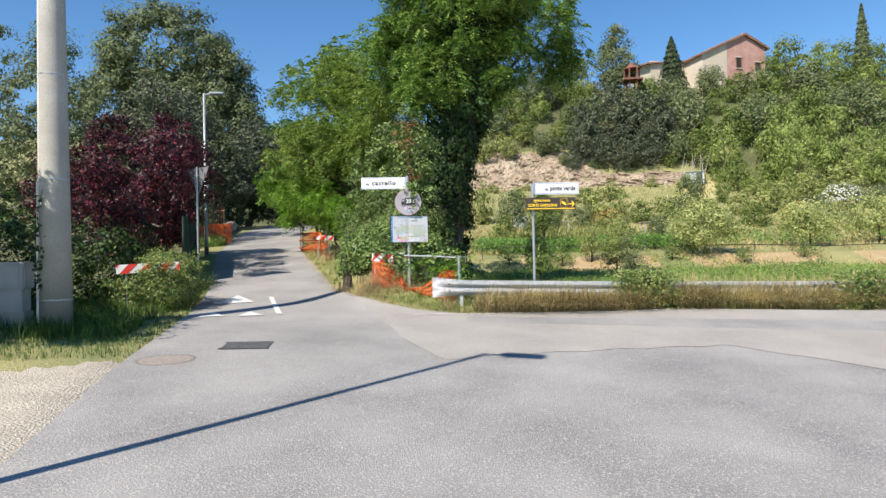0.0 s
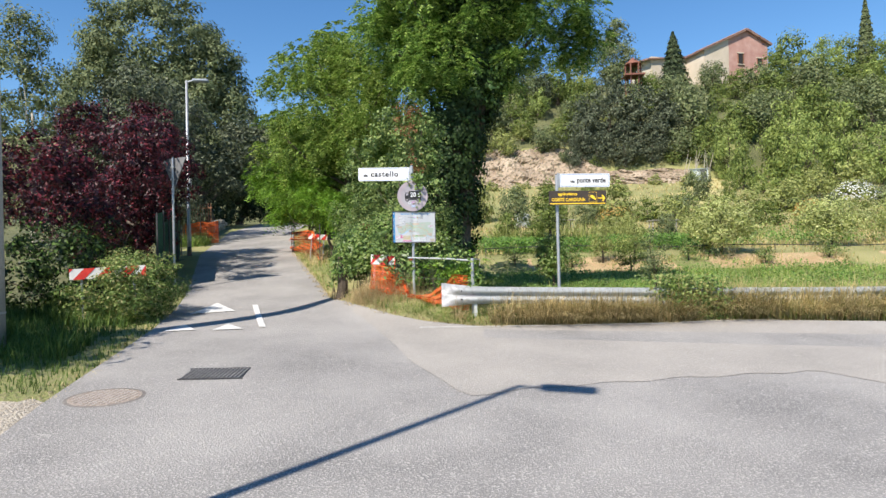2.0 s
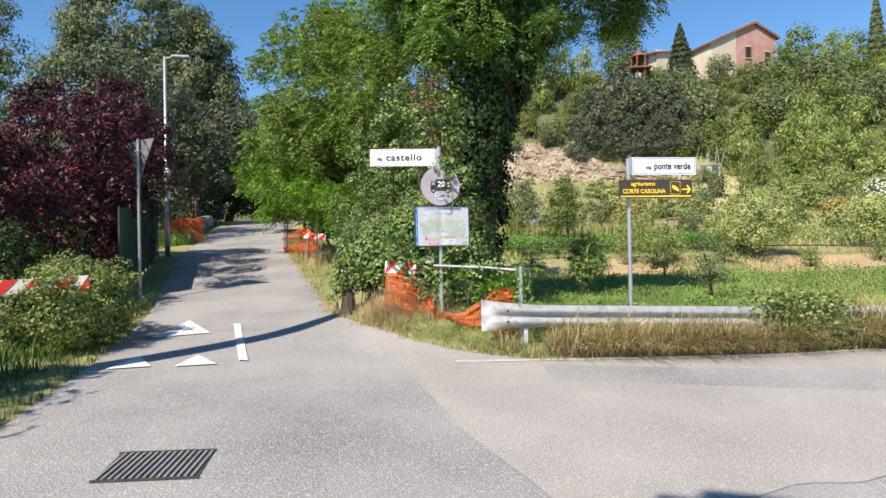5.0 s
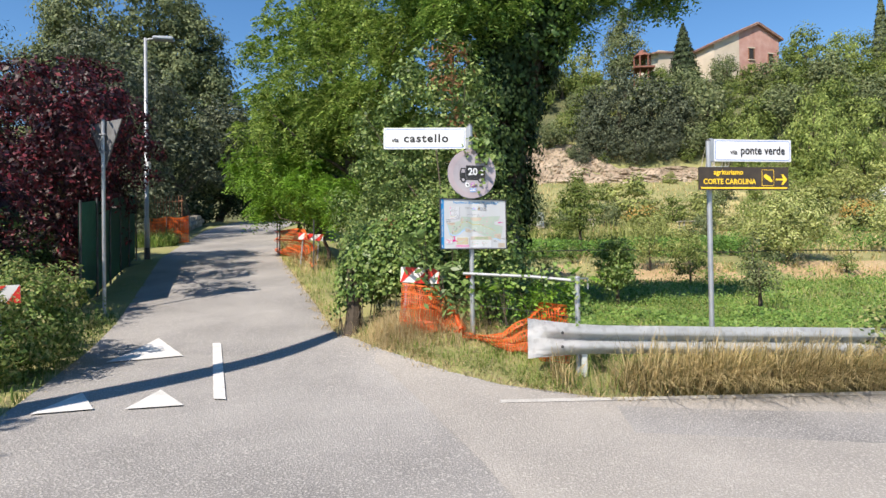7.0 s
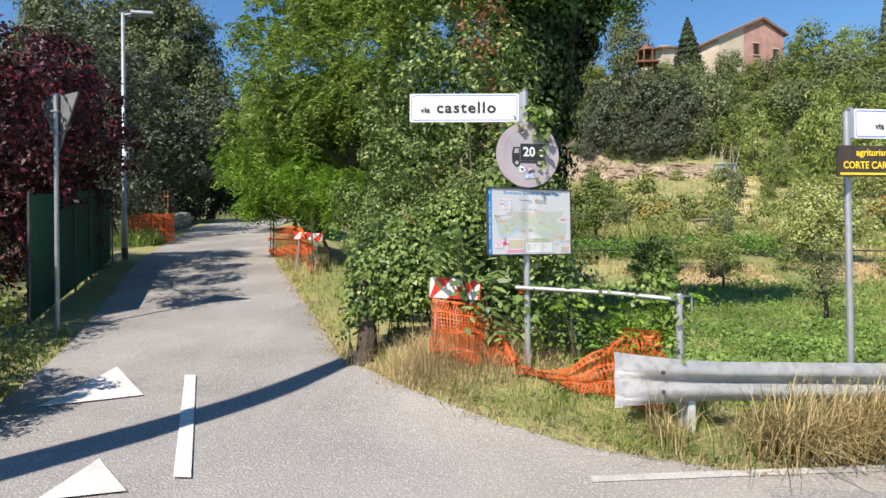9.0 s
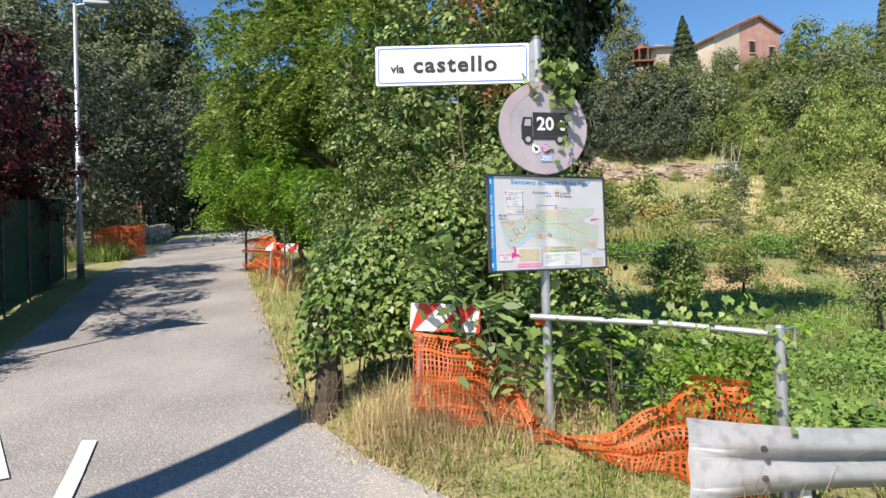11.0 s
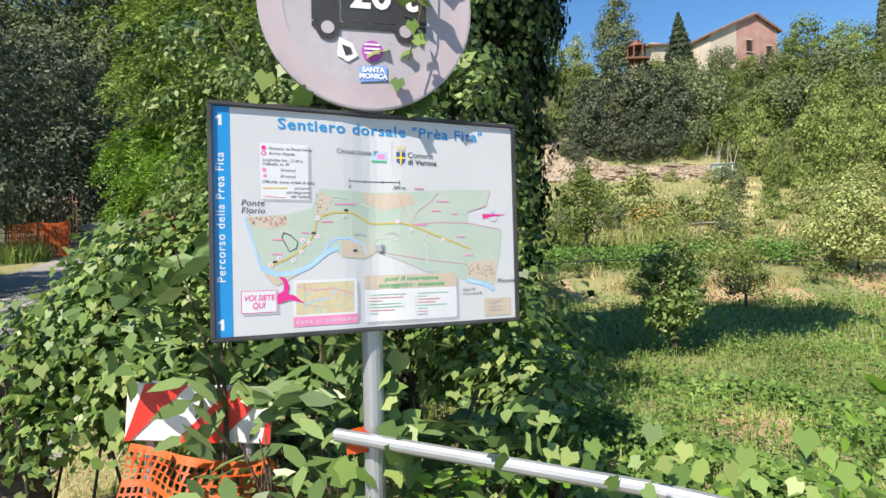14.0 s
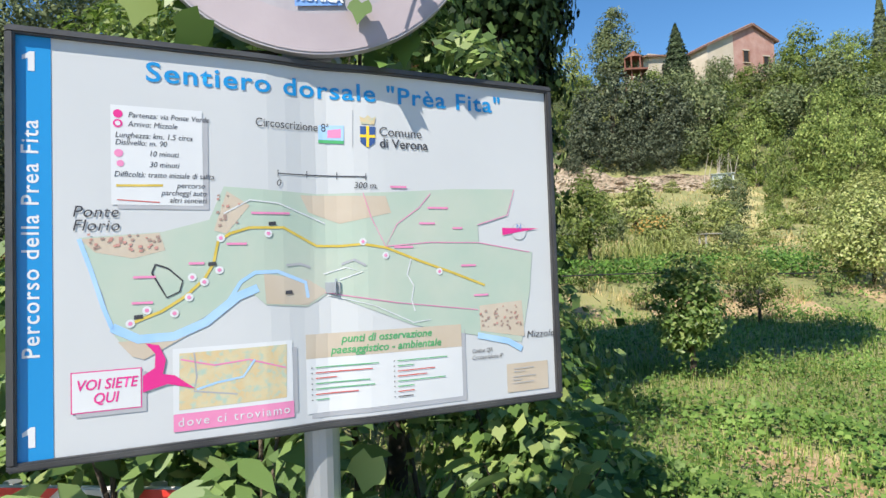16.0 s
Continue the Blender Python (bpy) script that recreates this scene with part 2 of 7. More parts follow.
def tube(points, radii, sides=10, bm=None, cap=True):
    """A tapered tube along points."""
    bm = bm or bmesh.new()
    pts = [Vector(p) for p in points]
    if isinstance(radii, (int, float)):
        radii = [radii] * len(pts)
    rings = []
    for i, p in enumerate(pts):
        ahead = (pts[min(i + 1, len(pts) - 1)] - pts[max(i - 1, 0)]).normalized()
        side = ahead.cross(Vector((0.31, 0.95, 0.02)) if abs(ahead.y) < 0.9 else Vector((1, 0, 0.1))).normalized()
        other = ahead.cross(side)
        rings.append([bm.verts.new(p + radii[i] * (side * math.cos(a) + other * math.sin(a))) for a in (2 * math.pi * k / sides for k in range(sides))])
    for a, b in zip(rings, rings[1:]):
        for k in range(sides):
            bm.faces.new((a[k], a[(k + 1) % sides], b[(k + 1) % sides], b[k]))
    if cap:
        bm.faces.new(rings[0][::-1])
        bm.faces.new(rings[-1])
    return bm


def flat(points, thick=0.0, bm=None):
    """A flat plate in the x-z plane with its face towards -y; thick: how far it goes back."""
    bm = bm or bmesh.new()
    front = [bm.verts.new((x, 0, z)) for x, z in points]
    bm.faces.new(front)
    if thick:
        back = [bm.verts.new((x, thick, z)) for x, z in points]
        bm.faces.new(back[::-1])
        for i in range(len(points)):
            j = (i + 1) % len(points)
            bm.faces.new((front[j], front[i], back[i], back[j]))
    return bm


def rounded(w, h, r, steps=5):
    """The outline of a rounded rectangle about the middle."""
    out = []
    for cx, cz, a0 in ((w / 2 - r, h / 2 - r, 0), (-w / 2 + r, h / 2 - r, 90), (-w / 2 + r, -h / 2 + r, 180), (w / 2 - r, -h / 2 + r, 270)):
        for k in range(steps + 1):
            a = radians(a0 + 90 * k / steps)
            out.append((cx + r * math.cos(a), cz + r * math.sin(a)))
    return out


def disc(r, n=48, sx=1.0, cx=0.0, cz=0.0):
    return [(cx + r * sx * math.cos(2 * math.pi * k / n), cz + r * math.sin(2 * math.pi * k / n)) for k in range(n)]


def lettering(name, text, height, x, z, mat, parent, y=-0.003, align="CENTER", turn=0.0, bold=0.0, stretch=1.0, shear=0.0, space=1.0):
    """Words as a flat mesh on a plate's face; height: of a capital letter."""
    cu = bpy.data.curves.new(name, "FONT")
    cu.body, cu.size, cu.align_x, cu.align_y = text, height / 0.72, align, "CENTER"
    cu.offset, cu.shear, cu.space_character, cu.resolution_u = bold, shear, space, 3
    tmp = bpy.data.objects.new(name, cu)
    scene.collection.objects.link(tmp)
    me = bpy.data.meshes.new_from_object(tmp.evaluated_get(bpy.context.evaluated_depsgraph_get()))
    bpy.data.objects.remove(tmp)
    me.transform(pose(x, y, z, 90, 0, 0) @ pose(0, 0, 0, 0, 0, turn) @ Matrix.Diagonal((stretch, 1, 1, 1)))
    me.materials.clear()
    return part(name, me, mat, parent)


def polys(name, co, sides):
    """A mesh of separate small faces from an array of corners."""
    me = bpy.data.meshes.new(name)
    co = np.ascontiguousarray(co, dtype=np.float32).reshape(-1, 3)
    n = len(co)
    me.vertices.add(n)
    me.vertices.foreach_set("co", co.ravel())
    me.loops.add(n)
    me.loops.foreach_set("vertex_index", np.arange(n, dtype=np.int32))
    me.polygons.add(n // sides)
    me.polygons.foreach_set("loop_start", np.arange(0, n, sides, dtype=np.int32))
    me.update(calc_edges=True)
    return me


def unit(v):
    return v / np.maximum(np.linalg.norm(v, axis=1, keepdims=True), 1e-9)


def leaf_corners(c, axis, normal, length, width, full=False):
    """Pointed leaves: four corners each, or six for broad leaves."""
    a = unit(axis)
    b = unit(np.cross(normal, a))
    length, width = np.broadcast_to(length, len(c))[:, None], np.broadcast_to(width, len(c))[:, None]
    if full:
        bow = unit(np.cross(a, b)) * length * 0.07
        return np.stack([c - a * length * 0.5, c + b * width * 0.46 - a * length * 0.2, c + b * width * 0.36 + a * length * 0.18, c + a * length * 0.5 - bow, c - b * width * 0.36 + a * length * 0.18, c - b * width * 0.46 - a * length * 0.2], axis=1)
    return np.stack([c - a * length * 0.5, c + b * width * 0.5 - a * length * 0.08, c + a * length * 0.5, c - b * width * 0.5 - a * length * 0.08], axis=1)


def lobed_leaves(name, c, axis, normal, size):
    """Leaves with five pointed lobes and a notched base, slightly folded."""
    n = unit(normal)
    a = unit(axis - n * (axis * n).sum(1, keepdims=True))
    b = np.cross(n, a)
    size = np.asarray(size)[:, None]
    outline = [(-0.26, 0.0, 0.0), (-0.42, 0.22, 0.05), (-0.14, 0.40, 0.07), (0.12, 0.44, 0.10), (0.22, 0.24, 0.04), (0.58, 0.0, -0.12)]
    outline += [(u, -v, w) for u, v, w in outline[4:0:-1]]
    return polys(name, np.stack([c + (a * u + b * v + n * w) * size for u, v, w in outline], axis=1), 10)


def in_lobes(lobes, n, inner=0.45):
    """n random places in the outer parts of some ellipsoids (x, y, z, rx, ry, rz), with the way out."""
    lobes = np.array(lobes, float)
    size = (lobes[:, 3] * lobes[:, 4] * lobes[:, 5]) ** (2 / 3)
    pick = rng.choice(len(lobes), n, p=size / size.sum())
    d = unit(rng.normal(size=(n, 3)))
    r = rng.uniform(inner ** 2, 1, n)[:, None] ** 0.5
    return lobes[pick, :3] + d * r * lobes[pick, 3:], d


def crown(name, lobes, clumps, per, clump_size, leaf, aspect=0.5, droop=0.0, inner=0.45, up=0.35):
    """A crown of leaves in uneven clumps, as one mesh."""
    centre, out = in_lobes(lobes, clumps, inner)
    size = clump_size * rng.uniform(0.5, 1.35, clumps)
    i = np.repeat(np.arange(clumps), per)
    d = unit(rng.normal(size=(len(i), 3)))
    r = rng.uniform(0.1, 1.0, len(i))[:, None] ** 0.45
    p = centre[i] + d * r * size[i][:, None] * np.array([1.15, 1.15, 0.8])
    normal = unit(d * 0.9 + out[i] * 0.5 + rng.normal(size=d.shape) * 0.38 + np.array([0, 0, up]))
    axis = rng.normal(size=d.shape) + np.array([0, 0, -droop])
    axis -= normal * (axis * normal).sum(1, keepdims=True)
    length = leaf * rng.uniform(0.6, 1.3, len(i))
    return polys(name, leaf_corners(p, axis, normal, length, length * aspect), 4)


def sprays(name, lobes, count, leaflets, length, leaf, aspect=0.45, droop=0.7, inner=0.35, clumps=90, clump_size=0.9, full=False):
    """Feathered leaves: leaflets in pairs along a drooping stalk, gathered in clumps."""
    centre, out = in_lobes(lobes, clumps, inner)
    size = clump_size * rng.uniform(0.45, 1.3, clumps)
    i = rng.integers(0, clumps, count)
    d = unit(rng.normal(size=(count, 3)))
    base = centre[i] + d * (rng.uniform(0.05, 1, count)[:, None] ** 0.5) * size[i][:, None] * np.array([1.1, 1.1, 0.75])
    ahead = unit(d * np.array([1, 1, 0.5]) + out[i] * 0.4 + rng.normal(size=d.shape) * 0.4)
    side = unit(np.cross(ahead, rng.normal(size=d.shape) * 0.35 + np.array([0, 0, 1.0])))
    long = length * rng.uniform(0.6, 1.25, count)[:, None]
    rows = []
    for k in range(leaflets):
        s = (k // 2 + 1) / (leaflets // 2 + 1)
        hand = 1 if k % 2 else -1
        p = base + ahead * long * s + np.array([0, 0, -1.0]) * long * droop * s * s
        axis = side * hand + ahead * 0.45 + np.array([0, 0, -0.25])
        normal = unit(np.cross(axis, ahead * hand) + rng.normal(size=d.shape) * 0.35)
        p = p + unit(axis) * leaf * 0.5
        size_k = leaf * rng.uniform(0.7, 1.2, count)
        rows.append(leaf_corners(p, axis, normal, size_k, size_k * aspect, full))
    return polys(name, np.concatenate(rows), 6 if full else 4)


def blades(name, roots, height, width, lean=0.5, way=(0, 0), pieces=2):
    """Grass: blades that arch over towards their tips, from their roots."""
    n = len(roots)
    h = height * rng.uniform(0.45, 1.25, n)[:, None]
    a = rng.uniform(0, 2 * math.pi, n)
    bend = np.stack([np.cos(a), np.sin(a), np.zeros(n)], 1) * rng.uniform(0.1, 1, n)[:, None] * lean + np.array([*way, 0])
    across = np.stack([-np.sin(a), np.cos(a), np.zeros(n)], 1) * width * rng.uniform(0.6, 1.3, n)[:, None]
    droop = np.minimum(np.linalg.norm(bend, axis=1, keepdims=True), 1.7) * 0.46
    z = np.array([0, 0, 1.0])

    def ring(s):
        p = roots + z * h * (s - droop * s * s) + bend * h * 0.8 * s ** 1.7
        w = across * (1 - 0.92 * s ** 1.6)
        return p - w, p + w

    rings = [ring(s) for s in ((0, 0.55, 1.0) if pieces == 2 else (0, 0.4, 0.75, 1.0))]
    co = np.concatenate([np.stack([a0, b0, b1, a1], 1) for (a0, b0), (a1, b1) in zip(rings, rings[1:])], axis=1)
    return polys(name, co.reshape(-1, 3), 4)


# ---------------------------------------------------------------- the lie of the land
def step(a, b, v):
    t = np.clip((v - a) / (b - a), 0, 1)
    return t * t * (3 - 2 * t)


def left_edge(y):
    return np.interp(y, [-60, 1, 2.2, 4.4, 8.7, 12.8, 21.2, 33.3, 45, 60, 80], [-2.0, -2.3, -2.75, -3.55, -4.9, -6.4, -10.1, -14.2, -17.0, -16.0, -12.0])


def right_edge(y):
    return np.interp(y, [9.6, 9.87, 10.3, 10.9, 12, 14, 17, 21, 33.3, 45, 60, 80], [0.6, -0.44, -1.25, -1.95, -2.72, -3.5, -4.75, -6.4, -10.4, -12.6, -11.6, -7.0])


def far_edge(x):
    return np.interp(x, [0.6, 1.75, 3.8, 7, 10.4, 20, 60, 200], [9.6, 9.8, 10.1, 11.0, 12.3, 16.5, 34, 100])


def height(x, y):
    x, y = np.asarray(x, float), np.asarray(y, float)
    plane = 0.26 - 0.034 * (np.clip(x, -9, 25) - 1.2) + 0.037 * (np.clip(y, -40, 40) - 5.8)
    lane = np.interp(y, [8, 9, 11, 13.5, 21.2, 33.3, 45, 55, 62, 75, 95, 130, 200], [0.56, 0.6, 0.70, 0.98, 1.95, 3.35, 4.5, 5.0, 5.6, 12, 22, 31, 34])
    k = step(8.5, 13, y)
    road_side = plane * (1 - k) + lane * k
    field = np.interp(y, [9, 12, 16, 22, 25.8, 28.8, 31, 36, 41, 50, 60, 66, 71, 85, 95, 120, 160, 300], [0.42, 0.45, 0.5, 0.72, 0.85, 1.75, 1.8, 2.3, 3.0, 4.9, 7.6, 9.3, 15.0, 23.5, 27.5, 32, 34, 20])
    field = field - 0.034 * (np.clip(x, -2, 25) - 1.2) * (1 - step(10, 26, y))
    bank = np.interp(y, [10, 12, 21, 45, 70, 100], [-1.4, -2.2, -5.5, -11.6, -8, -2])
    m = step(0, 5.0, x - bank) * step(9.9, 11.5, y)
    knoll = 0.42 * np.exp(-(((x + 0.9) / 1.3) ** 2 + ((y - 11.6) / 1.1) ** 2))
    return road_side * (1 - m) + field * m + knoll


def on_road(x, y):
    inside = ((x > left_edge(y)) & (y <= 9.6)) | ((y > 9.6) & (x > left_edge(y)) & (x < right_edge(y)) & (y < 62)) | ((x > 0.6) & (y < far_edge(x)))
    return inside


def at(x, y, dz=0.0):
    return (x, y, float(height(x, y)) + dz)


def grid_mesh(name, xs, ys, z):
    me = bpy.data.meshes.new(name)
    nx, ny = xs.shape
    i = np.arange(nx * ny).reshape(nx, ny)
    faces = np.stack([i[:-1, :-1], i[1:, :-1], i[1:, 1:], i[:-1, 1:]], -1).reshape(-1, 4)
    me.from_pydata(np.stack([xs, ys, z], -1).reshape(-1, 3).tolist(), [], faces.tolist())
    me.polygons.foreach_set("use_smooth", [True] * len(me.polygons))
    return me


def joined_meshes(name, pieces):
    bm = bmesh.new()
    for me in pieces:
        bm.from_mesh(me)
        bpy.data.meshes.remove(me)
    me = bpy.data.meshes.new(name)
    bm.to_mesh(me)
    bm.free()
    return me


def strip(name, ts, a, b, n, dz, along="y"):
    """A sheet on the ground between two edges given as functions of one coordinate."""
    ts = np.asarray(ts, float)
    s = np.linspace(0, 1, n)
    lo, hi = a(ts), b(ts)
    v = lo[:, None] * (1 - s) + hi[:, None] * s
    u = np.repeat(ts[:, None], n, 1)
    xs, ys = (v, u) if along == "y" else (u, v)
    if along == "y":
        return grid_mesh(name, xs.T.copy(), ys.T.copy(), (height(xs, ys) + dz).T.copy())
    return grid_mesh(name, xs, ys, height(xs, ys) + dz)


gx = np.unique(np.concatenate([np.linspace(-9, 14, 116), np.linspace(-60, 80, 71), [-1500, -600, -300, -150, -90, 120, 200, 400, 800, 1500]]))
gy = np.unique(np.concatenate([np.linspace(-4, 27, 156), np.linspace(-40, 130, 86), [-1500, -600, -200, -90, 160, 220, 300, 600, 1500]]))
GX, GY = np.meshgrid(gx, gy, indexing="ij")
near_road = on_road(GX, GY)
rough_land = rng.normal(size=GX.shape) * 0.012
land = grid_mesh("ground", GX, GY, height(GX, GY) - 0.07 * near_road + np.where(near_road, 0, rough_land + 0.01))
SHADY_UNDERGROWTH = material("undergrowth", (0.05, 0.065, 0.025), (0.12, 0.13, 0.05), 0.95, 0.8, 10, 1.0, c3=(0.16, 0.15, 0.07), depth=0.1)
DRY_LAWN = material("dry_lawn", (0.30, 0.28, 0.10), (0.42, 0.37, 0.17), 0.95, 1.2, 20, 0.8, c3=(0.48, 0.41, 0.22), depth=0.05)
for mt in (GROUND, GRAVEL, BARE_EARTH, SHADY_UNDERGROWTH, DRY_LAWN):
    land.materials.append(mt)
cx, cy = (GX[:-1, :-1] + GX[1:, 1:]) / 2, (GY[:-1, :-1] + GY[1:, 1:]) / 2
wob = 0.35 * np.sin(cx * 1.7 + cy * 0.6) + 0.3 * np.sin(cy * 2.3 - cx)
kind_of = np.zeros(cx.shape, int)
kind_of[(cx < left_edge(cy) + 0.5) & (cy < 4.6 + 0.3 * wob + (cx + 3.5) * 0.9) & (cx > -30)] = 1
kind_of[(cx > 2.5) & (cx < 40) & (cy > 25.4 + 0.8 * wob + 0.3 * np.sin(cx * 3.1)) & (cy < 28.6 + 0.5 * wob) & (np.sin(cx * 0.9 + 2.2) + 0.5 * np.sin(cx * 2.3 + cy) > -0.55)] = 2
kind_of[(np.abs(cx - (16.3 + (cy - 48.0) * 0.42)) < 1.7) & (cy > 46) & (cy < 66.5)] = 4
kind_of[np.hypot((cx - 2.3) / 0.55, (cy - 15.3) / 0.75) < 1.0] = 2
# Garden floor takes the dark ground colour in place of the shade under the plum.
kind_of[(cx < left_edge(cy) - 1.4) & (cy > 11) & (cx > -60)] = 3
kind_of[((cy > 69) | ((cy > 57) & (cx > 27))) & (cx > -40)] = 3
land.polygons.foreach_set("material_index", kind_of.ravel().astype(np.int32))
ground = tagged(part("ground", land, None), "uneven ground of grass, earth and pale gravel", "ground", kind="structure")

road_mesh = joined_meshes("road", [
    strip("a", np.concatenate([np.linspace(-60, -6, 20), np.linspace(-5, 9.6, 40)]), left_edge, lambda y: 0 * y + 0.6, 30, 0.0),
    strip("b", np.concatenate([np.linspace(0.6, 14, 40), np.linspace(16, 200, 40)]), lambda x: 0 * x - 60, lambda x: 0 * x + 9.6, 60, 0.0, "x"),
    strip("c", np.concatenate([np.linspace(0.6, 14, 40), np.linspace(16, 200, 40)]), lambda x: 0 * x + 9.6, far_edge, 8, 0.0, "x"),
    strip("d", np.concatenate([np.linspace(9.6, 24, 50), np.linspace(25, 62, 40)]), left_edge, right_edge, 16, 0.0),
])
road = tagged(part("road", road_mesh, ASPHALT), "grey worn asphalt road junction with speckled surface", "road", kind="structure")

# the older, paler asphalt along the main road, with its uneven seam
def seam(x):
    return np.interp(x, [-1.95, -1.18, -0.4, 0.45, 1.3, 3, 4.7, 6, 12, 40], [10.6, 9.2, 7.0, 5.1, 5.55, 6.2, 6.75, 5.3, -1.0, -30]) + 0.05 * np.sin(7 * x)


def seam_top(x):
    left = np.interp(x, [-1.95, -1.25, -0.44, 0.6], [10.8, 10.25, 9.82, 9.57])
    return np.where(x < 0.6, left, far_edge(x) - 0.03)


old_strip = strip("old_asphalt", np.concatenate([np.linspace(-1.93, 12, 80), np.linspace(12.5, 60, 60)]), seam, seam_top, 40, 0.006, "x")
tagged(part("road_patch", old_strip, ASPHALT_OLD), "strip of older paler asphalt along the main road", "road", kind="structure")


def paint(name, corners, label):
    """A painted mark on the road from its corners, following the ground."""
    bm = bmesh.new()
    bm.faces.new([bm.verts.new((x, y, 0)) for x, y in corners])
    bmesh.ops.triangulate(bm, faces=bm.faces[:])
    bmesh.ops.subdivide_edges(bm, edges=bm.edges[:], cuts=7, use_grid_fill=True)
    for v in bm.verts:
        v.co.z = float(height(v.co.x, v.co.y)) + 0.016
    return tagged(part(name, bm, ROAD_PAINT), label, "road marking", "give-way markings", "structure")


paint("lane_dash", [(-3.25, 9.18), (-3.13, 9.18), (-4.2, 11.6), (-4.32, 11.6)], "worn white painted lane dash on asphalt")
for corners in ([(-3.89, 8.77), (-3.43, 8.95), (-3.91, 9.44)], [(-4.60, 8.52), (-4.16, 8.74), (-4.60, 9.25)], [(-5.18, 10.55), (-4.42, 10.97), (-5.22, 11.88)]):
    paint("give_way_triangle", corners, "worn white painted give-way triangle on asphalt")
edge_x = np.concatenate([np.linspace(-0.5, 12, 60), np.linspace(13, 60, 40)])


def edge_y(x):
    return np.where(x < 3.42, np.interp(x, [-0.5, 0.3, 1.28, 3.42], [9.38, 9.52, 9.68, 9.99]), far_edge(x) - 0.06)


line = strip("edge_line", edge_x, lambda x: edge_y(x) - 0.045, lambda x: edge_y(x) + 0.045, 2, 0.012, "x")
tagged(part("edge_line", line, WORN_PAINT), "faded white edge line of the main road", "road marking", kind="structure")


# ---------------------------------------------------------------- iron in the road
def drain_grate():
    g = thing("drain_grate", at(-2.46, 5.76, 0.002), "grey iron drain grate with slanting slots in asphalt", "drain grate")
    g.matrix_basis = Matrix.Translation(g.location) @ pose(0, 0, 0, 2.1, 2.0, 0) @ pose(0, 0, 0, 0, 0, 12)
    part("frame", boxed(0.68, 0.54, 0.012, 0, 0, -0.004), DARK_STEEL, g)
    worn = material("worn_grey_iron", (0.17, 0.165, 0.16), (0.25, 0.24, 0.23), 0.7, 12, 60, 0.3)
    for k in range(15):
        bm = box(bmesh.new(), 0.022, 0.50, 0.014, pose(-0.31 + k * 0.0443, 0, 0.008, 0, 0, -4), 0.003)
        part("slat", bm, worn, g)
    for s in (-1, 1):
        part("rim", boxed(0.70, 0.02, 0.018, 0, s * 0.265, 0.006, 0.004), DARK_STEEL, g)
    return g


def manhole_cover():
    g = thing("manhole_cover", at(-3.09, 4.67, -0.004), "round rusty-brown iron manhole cover with studs in asphalt", "manhole cover")
    g.matrix_basis = Matrix.Translation(g.location) @ pose(0, 0, 0, 2.1, 2.0, 0)
    bm = bmesh.new()
    bmesh.ops.create_cone(bm, cap_ends=True, segments=48, radius1=0.335, radius2=0.33, depth=0.014)
    part("cover", bm, material("worn_iron", (0.20, 0.16, 0.13), (0.30, 0.25, 0.21), 0.8, 20, 60, 0.5, c3=(0.36, 0.32, 0.28)), g)
    bm = bmesh.new()
    n = 48
    for r0, r1, z in ((0.333, 0.365, 0.009),):
        a = [bm.verts.new((r0 * math.cos(2 * math.pi * k / n), r0 * math.sin(2 * math.pi * k / n), z)) for k in range(n)]
        b = [bm.verts.new((r1 * math.cos(2 * math.pi * k / n), r1 * math.sin(2 * math.pi * k / n), z - 0.004)) for k in range(n)]
        for k in range(n):
            bm.faces.new((a[k], b[k], b[(k + 1) % n], a[(k + 1) % n]))
    part("ring", bm, material("ring_iron", (0.13, 0.12, 0.11), (0.2, 0.18, 0.16), 0.85, 20, 60, 0.4), g)
    bm = bmesh.new()
    for i in range(-6, 7):
        for j in range(-6, 7):
            if i * i + j * j < 28:
                box(bm, 0.03, 0.03, 0.008, pose(i * 0.056, j * 0.056, 0.010, 0, 0, 45))
    part("stud_pattern", bm, material("stud_iron", (0.34, 0.30, 0.26), (0.42, 0.38, 0.34), 0.7, 20, 60, 0.3), g)
    return g


drain_grate()
manhole_cover()


# ---------------------------------------------------------------- posts and signs
def street_name_sign(name, left, right, top_z, high, label, cap_left):
    """A white name plate with a blue line round it, between two points of the plan, with its end bracket."""
    a, b = Vector(left), Vector(right)
    wide = (b - a).length
    mid = (a + b) / 2
    g = thing(name, (mid.x, mid.y, top_z - high / 2), label, "street sign", turn=math.degrees(math.atan2(b.y - a.y, b.x - a.x)))
    part("plate", flat(rounded(wide, high, 0.012), 0.022), WHITE_SHEET, g)
    bm = bmesh.new()
    o, i = rounded(wide - 0.03, high - 0.03, 0.025), rounded(wide - 0.042, high - 0.042, 0.02)
    vo, vi = [bm.verts.new((x, -0.002, z)) for x, z in o], [bm.verts.new((x, -0.002, z)) for x, z in i]
    for k in range(len(vo)):
        j = (k + 1) % len(vo)
        bm.faces.new((vo[k], vo[j], vi[j], vi[k]))
    part("border_line", bm, LINE_BLUE, g)
    s = -1 if cap_left else 1
    bm = boxed(0.055, 0.05, high + 0.02, s * (wide / 2 + 0.03), 0.012, 0, 0.01)
    part("end_bracket", bm, GALVANISED, g)
    return g, wide


